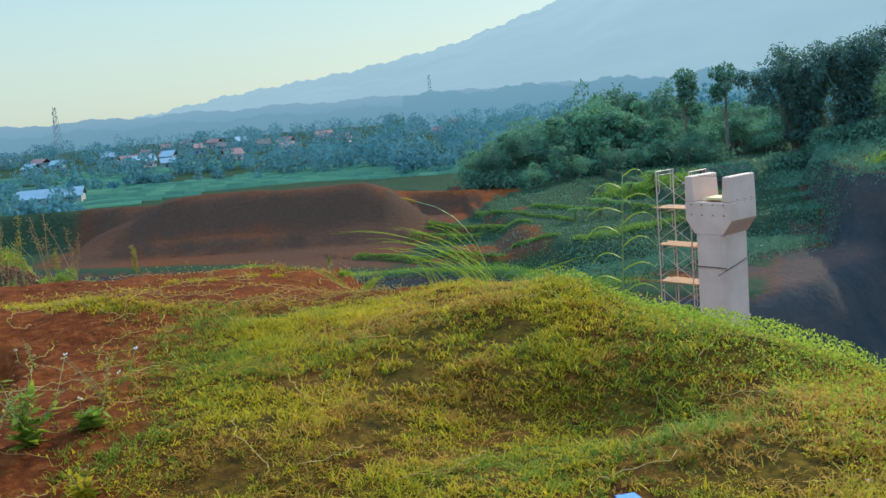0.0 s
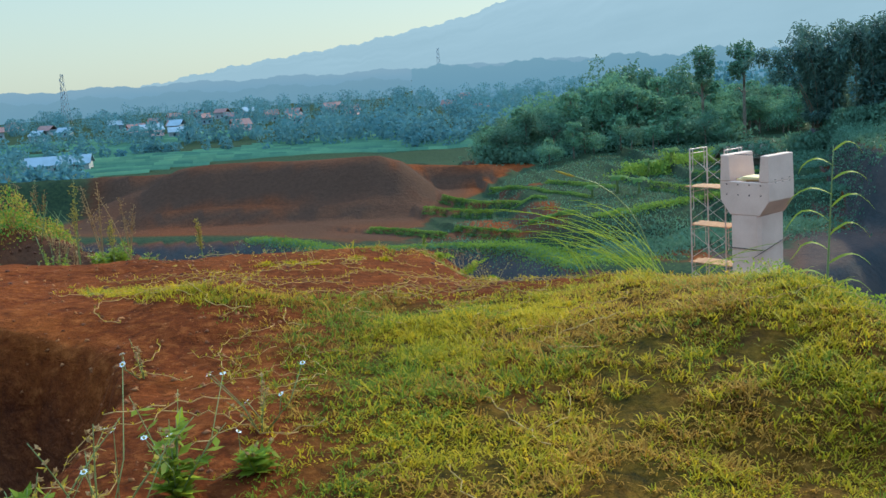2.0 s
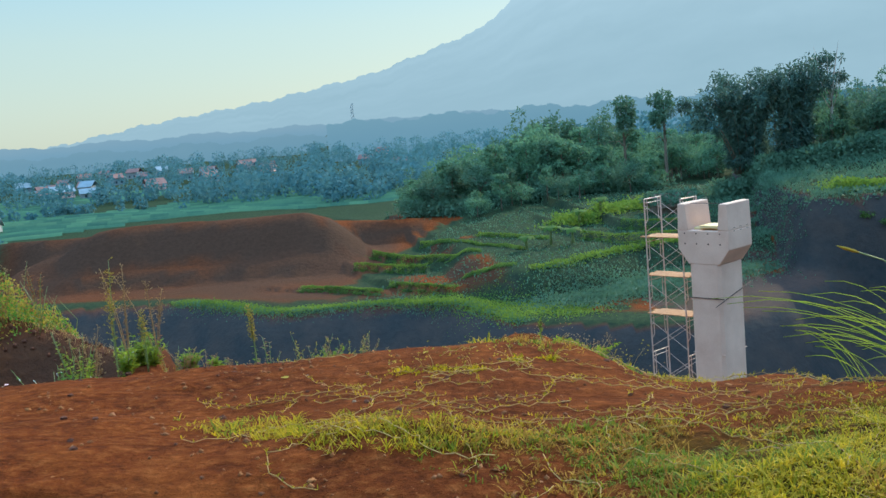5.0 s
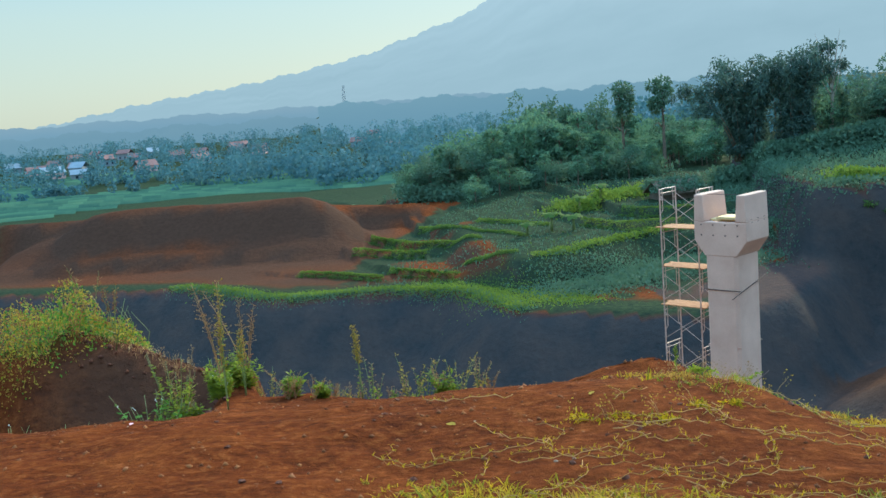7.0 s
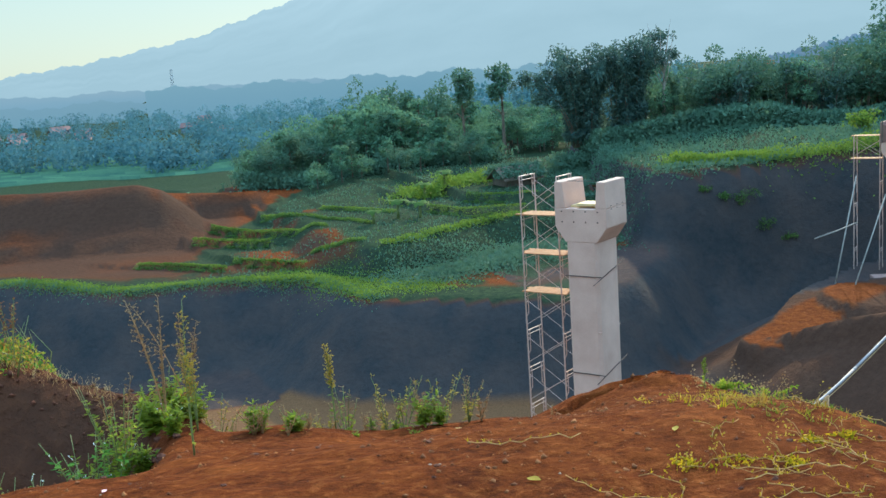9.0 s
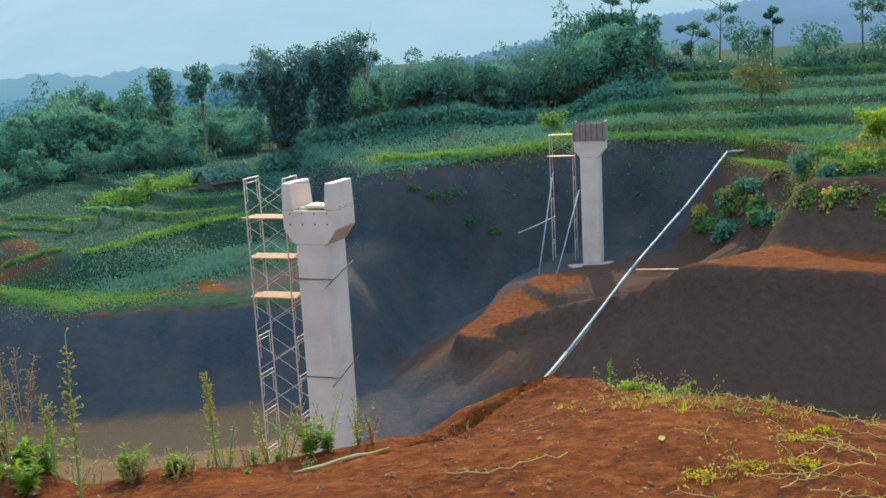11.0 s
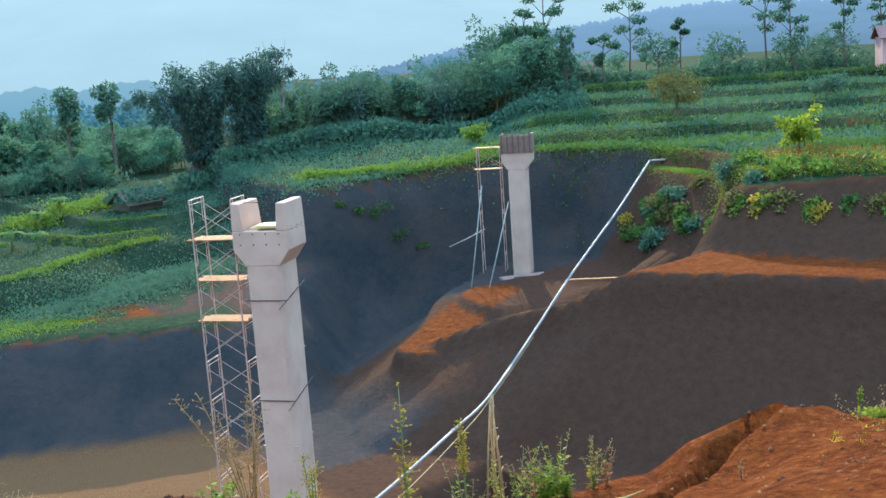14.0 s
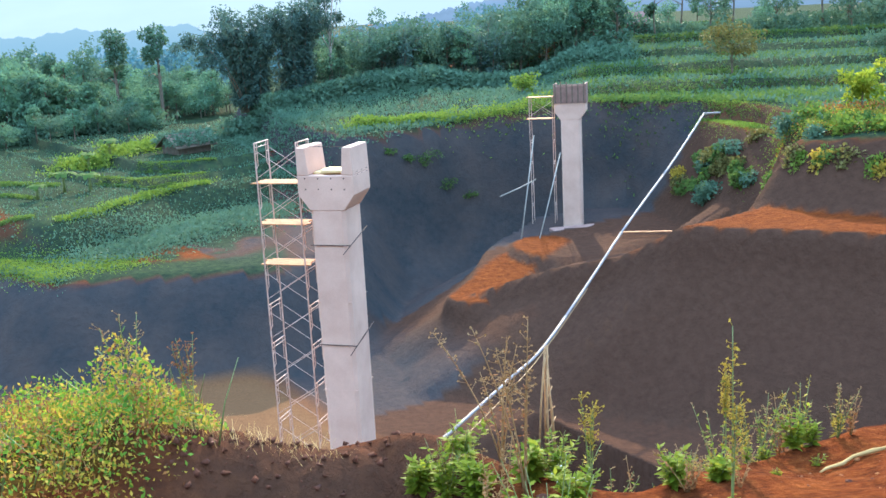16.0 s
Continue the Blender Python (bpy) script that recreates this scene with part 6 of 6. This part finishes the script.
def knoll_bush():
    """The thick bush on the knoll, with mixed green, yellow and rust leaves."""
    cx, cy = -6.15, 13.35
    t = thing("knoll_bush", pose(cx, cy, ground_at(cx, cy) - 0.05), "tangled bush of green, yellow and rust-coloured leaves on a soil knoll", "bush")
    z0 = ground_at(cx, cy) - 0.05
    for mt, n, size, seed in (("weed", 20000, 0.025, 1.0), ("gold", 50000, 0.024, 2.5), ("weed_dark", 34000, 0.03, 4.0), ("rust", 12000, 0.025, 6.0)):
        x, y = RNG.uniform(-8.9, -5.0, n), RNG.uniform(12.2, 14.2, n)
        inside = 1 - step(np.hypot((x + 6.9) / 1.9, (y - 13.3) / 0.95) + 0.12 * wave(x, y, 0.5, 3.0), 0.65, 1.0)
        keep = RNG.random(n) < inside * np.clip(0.5 + 0.9 * wave(x, y, 0.35, seed), 0.05, 1)
        x, y, inside = x[keep], y[keep], inside[keep]
        env = inside * (0.10 + 0.38 * np.clip(0.45 + 0.7 * wave(x, y, 0.55, 1.0) + 0.4 * wave(x, y, 0.2, 5.0), 0, 1.3))
        # deep green leaves lie lower, giving the bush's inner shade by colour
        b = np.column_stack([x - cx, y - cy, height_of(x, y) - z0 + RNG.random(len(x)) ** (1.2 if mt == "weed_dark" else 0.5) * env])
        way = unit(RNG.normal(size=b.shape) * 0.8 + np.array([0, 0, 0.5]))
        sz = size * RNG.uniform(0.5, 1.5, len(x))[:, None]
        g = Geo(); g.leaves(b, b + way * sz, unit(np.cross(way, RNG.normal(size=b.shape))) * sz * 0.26); g.part("leaves", MAT[mt], t)
    for k in range(60):
        g = Geo(); a = rnd(0, 6.28); bx, by = rnd(-2.3, 0.9), rnd(-0.6, 0.4); b = np.array([bx, by, ground_at(cx + bx, cy + by) - z0 - 0.03]); s = rnd(0.2, 0.5)
        g.tube([b, b + np.array([0.06, 0.0, s * 0.5]), b + np.array([math.cos(a) * 0.15, math.sin(a) * 0.15, s])], [0.006, 0.004, 0.002], 4); g.part("twig", MAT["stem"], t)
    return t


def feather_sapling(x, y, h, n, label):
    """A thin sapling whose flat sprays carry two rows of small leaflets."""
    t = thing("sapling", pose(x, y, ground_at(x, y) - 0.03), label, "sapling", "saplings on the knoll")
    g = Geo(); g.tube([(0, 0, 0), (0.03, 0, h * 0.5), (0.0, 0.02, h)], [0.007, 0.005, 0.002], 5); g.part("stem", MAT["stem"], t)
    for k in range(n):
        u = 0.35 + 0.65 * k / n
        a, L = 2.4 * k + rnd(-0.4, 0.4), h * rnd(0.35, 0.6) * (1.25 - 0.7 * u)
        d = np.array([math.cos(a), math.sin(a), 0.0]); side = np.array([-d[1], d[0], 0.0])
        p = [np.array([0.02, 0, h * u]) + d * L * v + np.array([0, 0, L * (0.45 * v - 0.42 * v * v)]) for v in np.linspace(0, 1, 13)]
        g = Geo(); g.tube(p, [0.0022] * 13, 4); sp = g.part("spray", MAT["stem"], t)
        b = np.repeat(np.array(p[2:]), 2, 0)
        w = np.where(np.arange(len(b))[:, None] % 2, 1.0, -1.0) * side + 0.35 * d + RNG.normal(size=b.shape) * 0.12
        s2 = 0.05 * (0.6 + 0.6 * np.sin(np.linspace(0.4, 2.7, len(b))))[:, None]
        g = Geo(); g.leaves(b, b + w * s2, np.tile(d, (len(b), 1)) * s2 * 0.24); g.part("leaflets", MAT["weed" if k % 3 else "gold"], sp)
    return t


near_grass()
rough_grass()
runners()
mound_weeds()
crumbs()
knoll_bush()
feather_sapling(-7.15, 13.15, 0.62, 9, "feathery yellow-green sapling with flat leaf sprays")
feather_sapling(-7.5, 13.0, 0.5, 8, "feathery yellow-green sapling with flat leaf sprays")
feather_sapling(-6.75, 13.2, 0.45, 7, "feathery yellow-green sapling with flat leaf sprays")
def reed(x, y, h, label):
    """A single upright reed: a jointed stalk with long leaves that leave it in two rows and droop."""
    t = thing("reed", pose(x, y, ground_at(x, y) - 0.05, 0, 0, 15), label, "reed", "tall grass clumps")
    g = Geo(); stalk = [np.array([0.05 * u, 0.0, h * u]) for u in np.linspace(0, 1, 8)]
    g.tube(stalk, [0.008 * (1 - 0.7 * u) for u in np.linspace(0, 1, 8)], 6); g.part("stalk", MAT["stem"], t)
    for k in range(11):
        u0 = 0.12 + 0.085 * k
        p0 = np.array([0.05 * u0, 0, h * u0]); sx = -1 if k % 2 else 1
        L = rnd(0.28, 0.42) * (1.15 - 0.45 * u0); up = rnd(0.5, 0.95)
        pts = [p0 + np.array([sx * L * (0.85 * u), rnd(-0.01, 0.01), L * (up * u - (up + 0.1) * u ** 2.4)]) for u in np.linspace(0, 1, 8)]
        sd = np.array([0.15, 1.0, 0.45]) * 0.009
        g = Geo()
        v = np.concatenate([np.stack([p - sd * w, p + np.array([0, 0, -0.002]), p + sd * w]) for p, w in zip(pts, (0.4, 1, 1, 0.95, 0.8, 0.6, 0.35, 0.03))])
        g.add(v, np.array([[i * 3 + j, i * 3 + j + 1, i * 3 + j + 4, i * 3 + j + 3] for i in range(7) for j in (0, 1)]))
        g.part("leaf", MAT["weed"], t)
    return t


tall_grass(0.57, 7.5, 34, 0.92, 3.0, "clump of long arching green grass on the mound", 0.8, (0.5, 1.25), 0.0042, 1)
tall_grass(0.72, 7.4, 6, 0.42, 0.15, "thin wisps of grass leaning off the mound", 0.5, (0.8, 1.5), 0.003, 0)
tall_grass(0.2, 7.6, 9, 0.6, 2.7, "small clump of thin arching grass behind the mound", 0.7, (0.5, 1.1), 0.0045, 0)
reed(1.45, 7.0, 0.95, "tall reed with long drooping leaves on the mound")
for x, y, h, n, fl, lf, sz, lb in (
    (-1.6, 4.22, 0.34, 8, 2, "weed", 0.065, "upright leafy green weed with white flowers on bare soil"),
    (-1.38, 4.38, 0.14, 6, 1, "weed", 0.06, "small bright leafy weed on bare soil"),
    (-1.76, 3.95, 0.46, 5, 4, "gold", 0.035, "wiry yellowing weed with white flowers"),
    (-1.95, 3.9, 0.4, 4, 2, "gold", 0.035, "wiry yellowing weed with brown seed heads"),
    (-1.86, 3.72, 0.2, 11, 2, "weed", 0.07, "low leafy weed with white flowers beside the hollow"),
    (-2.02, 4.02, 0.2, 11, 1, "weed", 0.07, "low leafy weed at the lip of the hollow"),
    (-1.72, 3.62, 0.16, 10, 0, "weed", 0.065, "low leafy weed on bare soil"),
    (-1.55, 3.6, 0.14, 8, 1, "weed", 0.06, "low leafy weed on bare soil"),
    (-1.42, 4.75, 0.26, 4, 5, "gold", 0.025, "thin sprawling weed with white flowers"),
    (-2.1, 5.6, 0.2, 2, 2, "gold", 0.02, "single thin weed with a white flower"),
    (-1.2, 3.75, 0.16, 6, 0, "grass", 0.05, "small tuft of grassy weed on bare soil")):
    daisy_plant(x, y, h, n, fl, lf, sz, lb)
def plant(x, y, h, n, label, leaf, head, heads, spread, size):
    weed(x, y, h, n, label, leaf, head, heads, spread, leaf_size=size, leaves=int(10 + 18 * (size > 0.045) + 10 * h), head_size=0.005 + 0.0055 * h)


# x, y, height, stems, label, leaves, heads, heads to a stem, spread, leaf length
DRY_WEEDS = (
    (-4.6, 11.5, 0.85, 5, "tall dry brown weed on the rim", "rust", "seed", 34, 0.3, 0.03),
    (-4.3, 11.65, 0.95, 4, "tall dry weed with pale seed heads", "rust", "seed", 34, 0.25, 0.03),
    (-4.1, 11.4, 0.75, 3, "wiry green weed gone to seed", "weed", "gold", 40, 0.18, 0.03),
    (-4.15, 12.05, 0.8, 5, "dry weed with many pale seed heads", "rust", "seed", 34, 0.35, 0.03),
    (-4.45, 12.15, 0.4, 9, "leafy green weed with round buds", "weed", "seed", 3, 0.5, 0.06),
    (-4.3, 12.2, 0.34, 9, "leafy green weed at the rim", "weed", "seed", 3, 0.6, 0.06),
    (-3.75, 11.1, 0.26, 5, "withered weed leaning over the rim", "rust", "seed", 12, 0.7, 0.025),
    (-3.55, 10.95, 0.2, 4, "withered weed on the rim", "rust", "seed", 12, 0.6, 0.02),
    (-4.12, 10.5, 0.88, 2, "upright spiky green weed", "weed", "gold", 60, 0.06, 0.035))
for row in DRY_WEEDS:
    plant(*row)
def cushion(x, y, w, h, label, stems=16, leaves=700, leaf="weed", size=0.022):
    """A low mat of small leaves with wiry seed stalks standing out of it."""
    t = thing("cushion_weed", pose(x, y, ground_at(x, y) - 0.01, 0, 0, rnd(0, 360)), label, "weed", "weeds at the edge")
    L, Hd = Geo(), Geo()
    a, r = RNG.uniform(0, 6.28, leaves), np.sqrt(RNG.random(leaves))
    lump = 0.6 + 0.4 * np.sin(3 * a + x * 9) * r
    px, py = np.cos(a) * r * w * lump, np.sin(a) * r * w * 0.7 * lump
    z = height_of(x + px, y + py) - ground_at(x, y) + RNG.random(leaves) * h * (1 - 0.7 * r)
    b = np.column_stack([px, py, z])
    way = unit(RNG.normal(size=b.shape) + np.array([0, 0, 0.6]))
    sz = size * RNG.uniform(0.6, 1.5, leaves)[:, None]
    L.leaves(b, b + way * sz, unit(np.cross(way, RNG.normal(size=b.shape))) * sz * 0.25)
    L.part("leaves", MAT[leaf], t)
    for k in range(stems):
        an, q = rnd(0, 6.28), rnd(0.1, 0.9) * w
        p0 = np.array([math.cos(an) * q * 0.6, math.sin(an) * q * 0.4, 0.0])
        p0[2] = ground_at(x + p0[0], y + p0[1]) - ground_at(x, y)
        tip = p0 + np.array([math.cos(an) * rnd(0.03, 0.12), math.sin(an) * rnd(0.03, 0.12), h * rnd(1.0, 2.4)])
        g = Geo(); g.tube([p0, (p0 + tip) / 2 + np.array([0, 0, 0.02]), tip], [0.0018, 0.0015, 0.001], 4); g.part("stem", MAT["straw"], t)
        n = 12
        e = tip + RNG.normal(size=(n, 3)) * np.array([0.025, 0.025, 0.035])
        wv = unit(RNG.normal(size=(n, 3)))
        Hd.leaves(e - wv * 0.005, e + wv * 0.009, unit(np.cross(wv, RNG.normal(size=(n, 3)))) * 0.0045)
    Hd.part("seed_head", MAT["seed" if stems % 2 else "gold"], t)
    return t


for x, y, w, h, n in ((-0.86, 10.4, 0.22, 0.06, 9), (-0.62, 10.36, 0.28, 0.09, 15), (-0.38, 10.3, 0.22, 0.08, 12), (-0.15, 10.15, 0.28, 0.06, 7), (0.12, 9.85, 0.24, 0.05, 5)):
    cushion(x, y, w, h, "low yellow-green cushion weed with wiry seed stalks", n)
for x, y, w in ((-2.05, 8.5, 0.16), (-1.85, 8.42, 0.2), (-1.66, 8.3, 0.12), (-1.4, 8.55, 0.14), (-1.2, 8.6, 0.1)):
    cushion(x, y, w, 0.04, "flat grassy tuft rooted in red soil", 2, 190, "grass", 0.017)
RIM_WEEDS = (
    (-2.95, 11.42, 0.15, 5, "leafy green seedling at the rim", "weed", "seed", 1, 0.5, 0.04),
    (-2.78, 11.45, 0.13, 5, "leafy green seedling at the rim", "weed", "seed", 1, 0.5, 0.04),
    (-2.58, 11.4, 0.27, 8, "bright leafy green weed at the rim", "weed", "seed", 1, 0.5, 0.055),
    (-2.48, 11.36, 0.2, 6, "bright leafy green weed at the rim", "weed", "seed", 1, 0.5, 0.05),
    (-2.28, 11.33, 0.34, 7, "thin branching weed with yellow tips on the edge", "gold", "seed", 12, 0.4, 0.035),
    (-2.2, 11.3, 0.25, 6, "withered straw-coloured weed on the edge", "rust", "seed", 8, 0.6, 0.03),
    (-3.2, 11.35, 0.62, 2, "tall green weed with a spiky seed head", "weed", "gold", 70, 0.08, 0.03),
    (-3.45, 11.4, 0.36, 12, "bushy yellowish weed below the rim", "gold", "seed", 12, 0.55, 0.035),
    (-3.3, 11.45, 0.28, 12, "bushy green weed below the rim", "weed", "gold", 8, 0.6, 0.04),
    (-3.62, 11.5, 0.4, 9, "bushy weed with pale seed heads", "gold", "seed", 16, 0.5, 0.03),
    (-3.85, 11.6, 0.42, 6, "dry branching weed at the rim", "rust", "seed", 14, 0.5, 0.03),
    (-4.46, 12.4, 0.26, 10, "bright leafy weed at the foot of the knoll", "weed", "seed", 1, 0.6, 0.07),
    (-4.38, 11.95, 0.28, 11, "bright leafy weed with long narrow leaves", "weed", "seed", 1, 0.5, 0.08),
    (-4.2, 11.75, 0.24, 10, "bright leafy weed with long narrow leaves", "weed", "seed", 1, 0.6, 0.08),
    (-3.72, 11.2, 0.2, 11, "low bright weed below the rim", "weed", "gold", 2, 0.7, 0.06),
    (-3.5, 11.12, 0.16, 10, "low bright weed below the rim", "weed", "gold", 2, 0.7, 0.06))
for row in RIM_WEEDS:
    plant(*row)
SEEDLINGS = (
    (-0.96, 10.42, 0.27, 2, "upright leafy spike at the edge", "weed", "weed", 24, 0.06, 0.035),
    (-3.1, 11.1, 0.08, 5, "small leafy seedling on the rim", "weed", "seed", 1, 0.6, 0.03),
    (-2.7, 11.15, 0.1, 5, "small leafy seedling on the rim", "weed", "seed", 1, 0.6, 0.03),
    (-3.7, 11.1, 0.18, 5, "small brown weed on the rim", "rust", "seed", 8, 0.4, 0.02),
    (-3.4, 11.15, 0.13, 5, "small brown weed on the rim", "rust", "seed", 8, 0.5, 0.02))
for row in SEEDLINGS:
    plant(*row)
BUD_WEEDS = (
    (-1.95, 10.5, 0.14, 4, "small dry weed on the rim", "rust", "seed", 8, 0.4, 0.02),
    (-5.0, 11.4, 0.34, 16, "thick green weeds with white buds below the knoll", "weed_dark", "petal", 2, 0.8, 0.055),
    (-5.35, 11.3, 0.36, 16, "thick green weeds with white buds below the knoll", "weed", "petal", 2, 0.8, 0.055),
    (-4.75, 11.6, 0.36, 14, "thick green weeds with white buds below the knoll", "weed", "petal", 2, 0.7, 0.055),
    (-5.7, 11.35, 0.3, 14, "thick green weeds with white buds below the knoll", "weed_dark", "petal", 2, 0.8, 0.055),
    (-4.62, 10.9, 0.34, 12, "thick green weeds with white buds at the rim", "weed", "petal", 2, 0.7, 0.055),
    (-4.45, 11.1, 0.26, 12, "bright green leafy weed at the rim", "weed", "petal", 1, 0.7, 0.055),
    (-4.25, 11.35, 0.26, 12, "bright green leafy weed at the rim", "weed", "petal", 1, 0.7, 0.055),
    (-4.1, 11.65, 0.28, 10, "bright green leafy weed at the rim", "weed", "seed", 2, 0.7, 0.05))
for row in BUD_WEEDS:
    plant(*row)
KNOLL_WEEDS = (
    (-4.75, 11.2, 0.3, 12, "bright green leafy weed at the rim", "weed", "petal", 1, 0.7, 0.055),
    (-5.45, 13.1, 0.62, 4, "branching weed with rust-coloured heads on the knoll", "gold", "rust", 26, 0.3, 0.03),
    (-5.7, 13.3, 0.8, 3, "tall branching weed with pale buds on the knoll", "gold", "seed", 26, 0.3, 0.03),
    (-7.5, 13.1, 0.6, 5, "feathery yellow-green sapling on the knoll", "gold", "seed", 2, 0.5, 0.05),
    (-7.1, 13.2, 0.5, 6, "leafy weed standing out of the bush", "weed", "seed", 4, 0.5, 0.045),
    (-6.2, 13.0, 0.45, 6, "yellow leafy weed standing out of the bush", "gold", "rust", 10, 0.5, 0.04),
    (-5.75, 12.95, 0.4, 6, "rust-coloured weed standing out of the bush", "rust", "rust", 12, 0.5, 0.035),
    (-6.7, 13.0, 0.55, 6, "feathery yellow-green sapling on the knoll", "weed", "seed", 2, 0.5, 0.06),
    (1.9, 6.6, 0.3, 5, "weed with round heads on the mound", "weed", "seed", 8, 0.5, 0.03))
for row in KNOLL_WEEDS:
    plant(*row)
plant(2.35, 5.4, 0.3, 5, "weed with round heads on the mound", "weed", "seed", 8, 0.5, 0.03)

# weeds rooted on the broken slope just below the rim
for k in range(13):
    x, y = -4.0 + 0.13 * k + rnd(-0.04, 0.04), 10.9
    while ground_at(x, y) > -0.62 and y < 12.2:
        y += 0.03
    lf, hd, lb = (("gold", "gold", "yellowish weed rooted below the rim"), ("weed", "seed", "green weed rooted below the rim"), ("rust", "seed", "dry brown weed rooted below the rim"))[k % 3]
    plant(x, y, rnd(0.3, 0.55), 6, lb, lf, hd, 10, 0.55, 0.04)
# leafy weeds that fill the pocket in front of the knoll
for k in range(17):
    x, y = -6.5 + 0.12 * k, 10.95 + 0.15 * (k % 3)
    weed(x, y, min(0.8, max(0.35, 0.05 + rnd(-0.12, 0.12) - ground_at(x, y))), 13, "bushy bright green weed below the knoll", "weed" if k % 3 else "weed_dark", "petal" if k % 2 else "gold", 1, 0.42, leaf_size=0.055, leaves=34, low=0.3, head_size=0.01)

# small litter on the soil
def litter(name, x, y, s, material, label, category, flat=0.3):
    bm = bmesh.new()
    bmesh.ops.create_icosphere(bm, subdivisions=1 if name == "clod" else 2, radius=s)
    for v in bm.verts:
        v.co *= 1 + (0.8 if name == "clod" else 0.35) * noise.noise(v.co * (3 / s) * 0.4 + Vector((x, y, 0)))
        v.co.z *= flat
    ob = part(name, bm, MAT[material])
    ob.matrix_world = pose(x, y, ground_at(x, y) + s * flat * 0.4, rnd(-8, 8), rnd(-8, 8), rnd(0, 360))
    return tagged(ob, label, category, "loose bits on the soil")


def dead_leaf(x, y, s, material, label):
    g = Geo()
    u = np.linspace(0, 1, 7)
    v = np.concatenate([np.stack([(-s * w, s * (q - 0.5) * 2, s * 0.35 * abs(w) + s * 0.3 * q * q), (0, s * (q - 0.5) * 2, s * 0.3 * q * q), (s * w, s * (q - 0.5) * 2, s * 0.35 * abs(w) + s * 0.3 * q * q)]) for q, w in zip(u, (0.05, 0.35, 0.55, 0.6, 0.5, 0.3, 0.03))])
    g.add(v, np.array([[i * 3 + j, i * 3 + j + 1, i * 3 + j + 4, i * 3 + j + 3] for i in range(6) for j in (0, 1)]))
    ob = new("fallen_leaf", g.mesh("fallen_leaf", MAT[material], True))
    ob.matrix_world = pose(x, y, ground_at(x, y) + 0.006, rnd(-10, 10), rnd(-10, 10), rnd(0, 360))
    return tagged(ob, label, "leaf", "loose bits on the soil")


dead_leaf(-2.72, 8.55, 0.035, "gold", "curled yellow leaf lying on red soil")
dead_leaf(-4.5, 9.28, 0.02, "pink", "pale pink crumpled wrapper lying on red soil")
dead_leaf(-1.9, 8.9, 0.028, "gold", "dry yellow leaf lying on red soil")
for k in range(60):
    litter("clod", rnd(-4.6, -0.6), rnd(6.8, 10.9), rnd(0.006, 0.02), "rock", "small clod of red soil", "soil clod", 0.6)
for k in range(13):
    litter("pebble", rnd(-4.6, 0.5), rnd(6.5, 10.5), rnd(0.004, 0.011), "stone", "small pale pebble on the soil", "pebble", 0.6)
o8 = np.array([(1, 0, 0), (0, 1, 0), (-1, 0, 0), (0, -1, 0), (0, 0, 0.9), (0, 0, -0.7)])
f8 = np.array([(0, 1, 4), (1, 2, 4), (2, 3, 4), (3, 0, 4), (1, 0, 5), (2, 1, 5), (3, 2, 5), (0, 3, 5)])
g = Geo()
for k in range(240):                                 # crumbling crest of the knoll
    a = RNG.random()
    x, y = -4.3 - 1.5 * a + RNG.normal() * 0.13, 12.82 + 0.12 * a + RNG.normal() * 0.16
    q = 0.005 + 0.026 * RNG.random() ** 3
    g.add(np.array([x, y, ground_at(x, y) + 0.2 * q]) + (o8 + RNG.normal(size=(6, 3)) * 0.3) * q, f8)
g2 = Geo()
n = 380
u = RNG.random(n)
x, y = -4.75 - 1.5 * u + RNG.normal(size=n) * 0.06, 12.95 + 0.1 * u + RNG.normal(size=n) * 0.07
b = np.column_stack([x, y, height_of(x, y) - 0.004])
L = RNG.uniform(0.04, 0.13, n)
a = RNG.uniform(0, 6.28, n)
g2.blades(b, b + np.column_stack([np.cos(a) * L * 0.9, np.sin(a) * L * 0.9, L * RNG.uniform(-0.2, 0.9, n)]), RNG.uniform(0.0008, 0.0017, n), 0.4 * L)
tagged(g2.part("dry_fringe", MAT["straw"]), "dry straw-coloured grass fringe on the crest of the knoll", "grass", kind="stuff")
tagged(g.part("soil_crumble", MAT["rock"]), "dark crumbling soil along the crest of the knoll", "soil", kind="stuff")
for k in range(16):
    litter("clod", rnd(-4.6, -4.2), rnd(10.9, 11.7), rnd(0.02, 0.05), "rock", "dark clod at the rim", "soil clod", 0.75)
bm = bmesh.new(); box(bm, (-0.045, -0.03, 0), (0.045, 0.03, 0.004))
ob = part("plastic_scrap", bm, MAT["blue"]); ob.matrix_world = pose(0.85, 3.35, ground_at(0.85, 3.35) + 0.02, 12, 8, 30)
tagged(ob, "crumpled blue plastic scrap on the grass", "litter")
litter("pebble", 1.7, 3.4, 0.02, "stone", "pale pebble among the grass", "pebble", 0.5)
pole_thing("dead_root", [(x, y, ground_at(x, y) + 0.02) for x, y in ((-2.85, 11.02), (-2.76, 11.05), (-2.66, 11.02), (-2.55, 11.04), (-2.45, 10.99), (-2.36, 10.99), (-2.25, 10.94))], [0.004, 0.009, 0.012, 0.010, 0.014, 0.011, 0.004], "straw", "pale dead root lying beside the crack", "root")
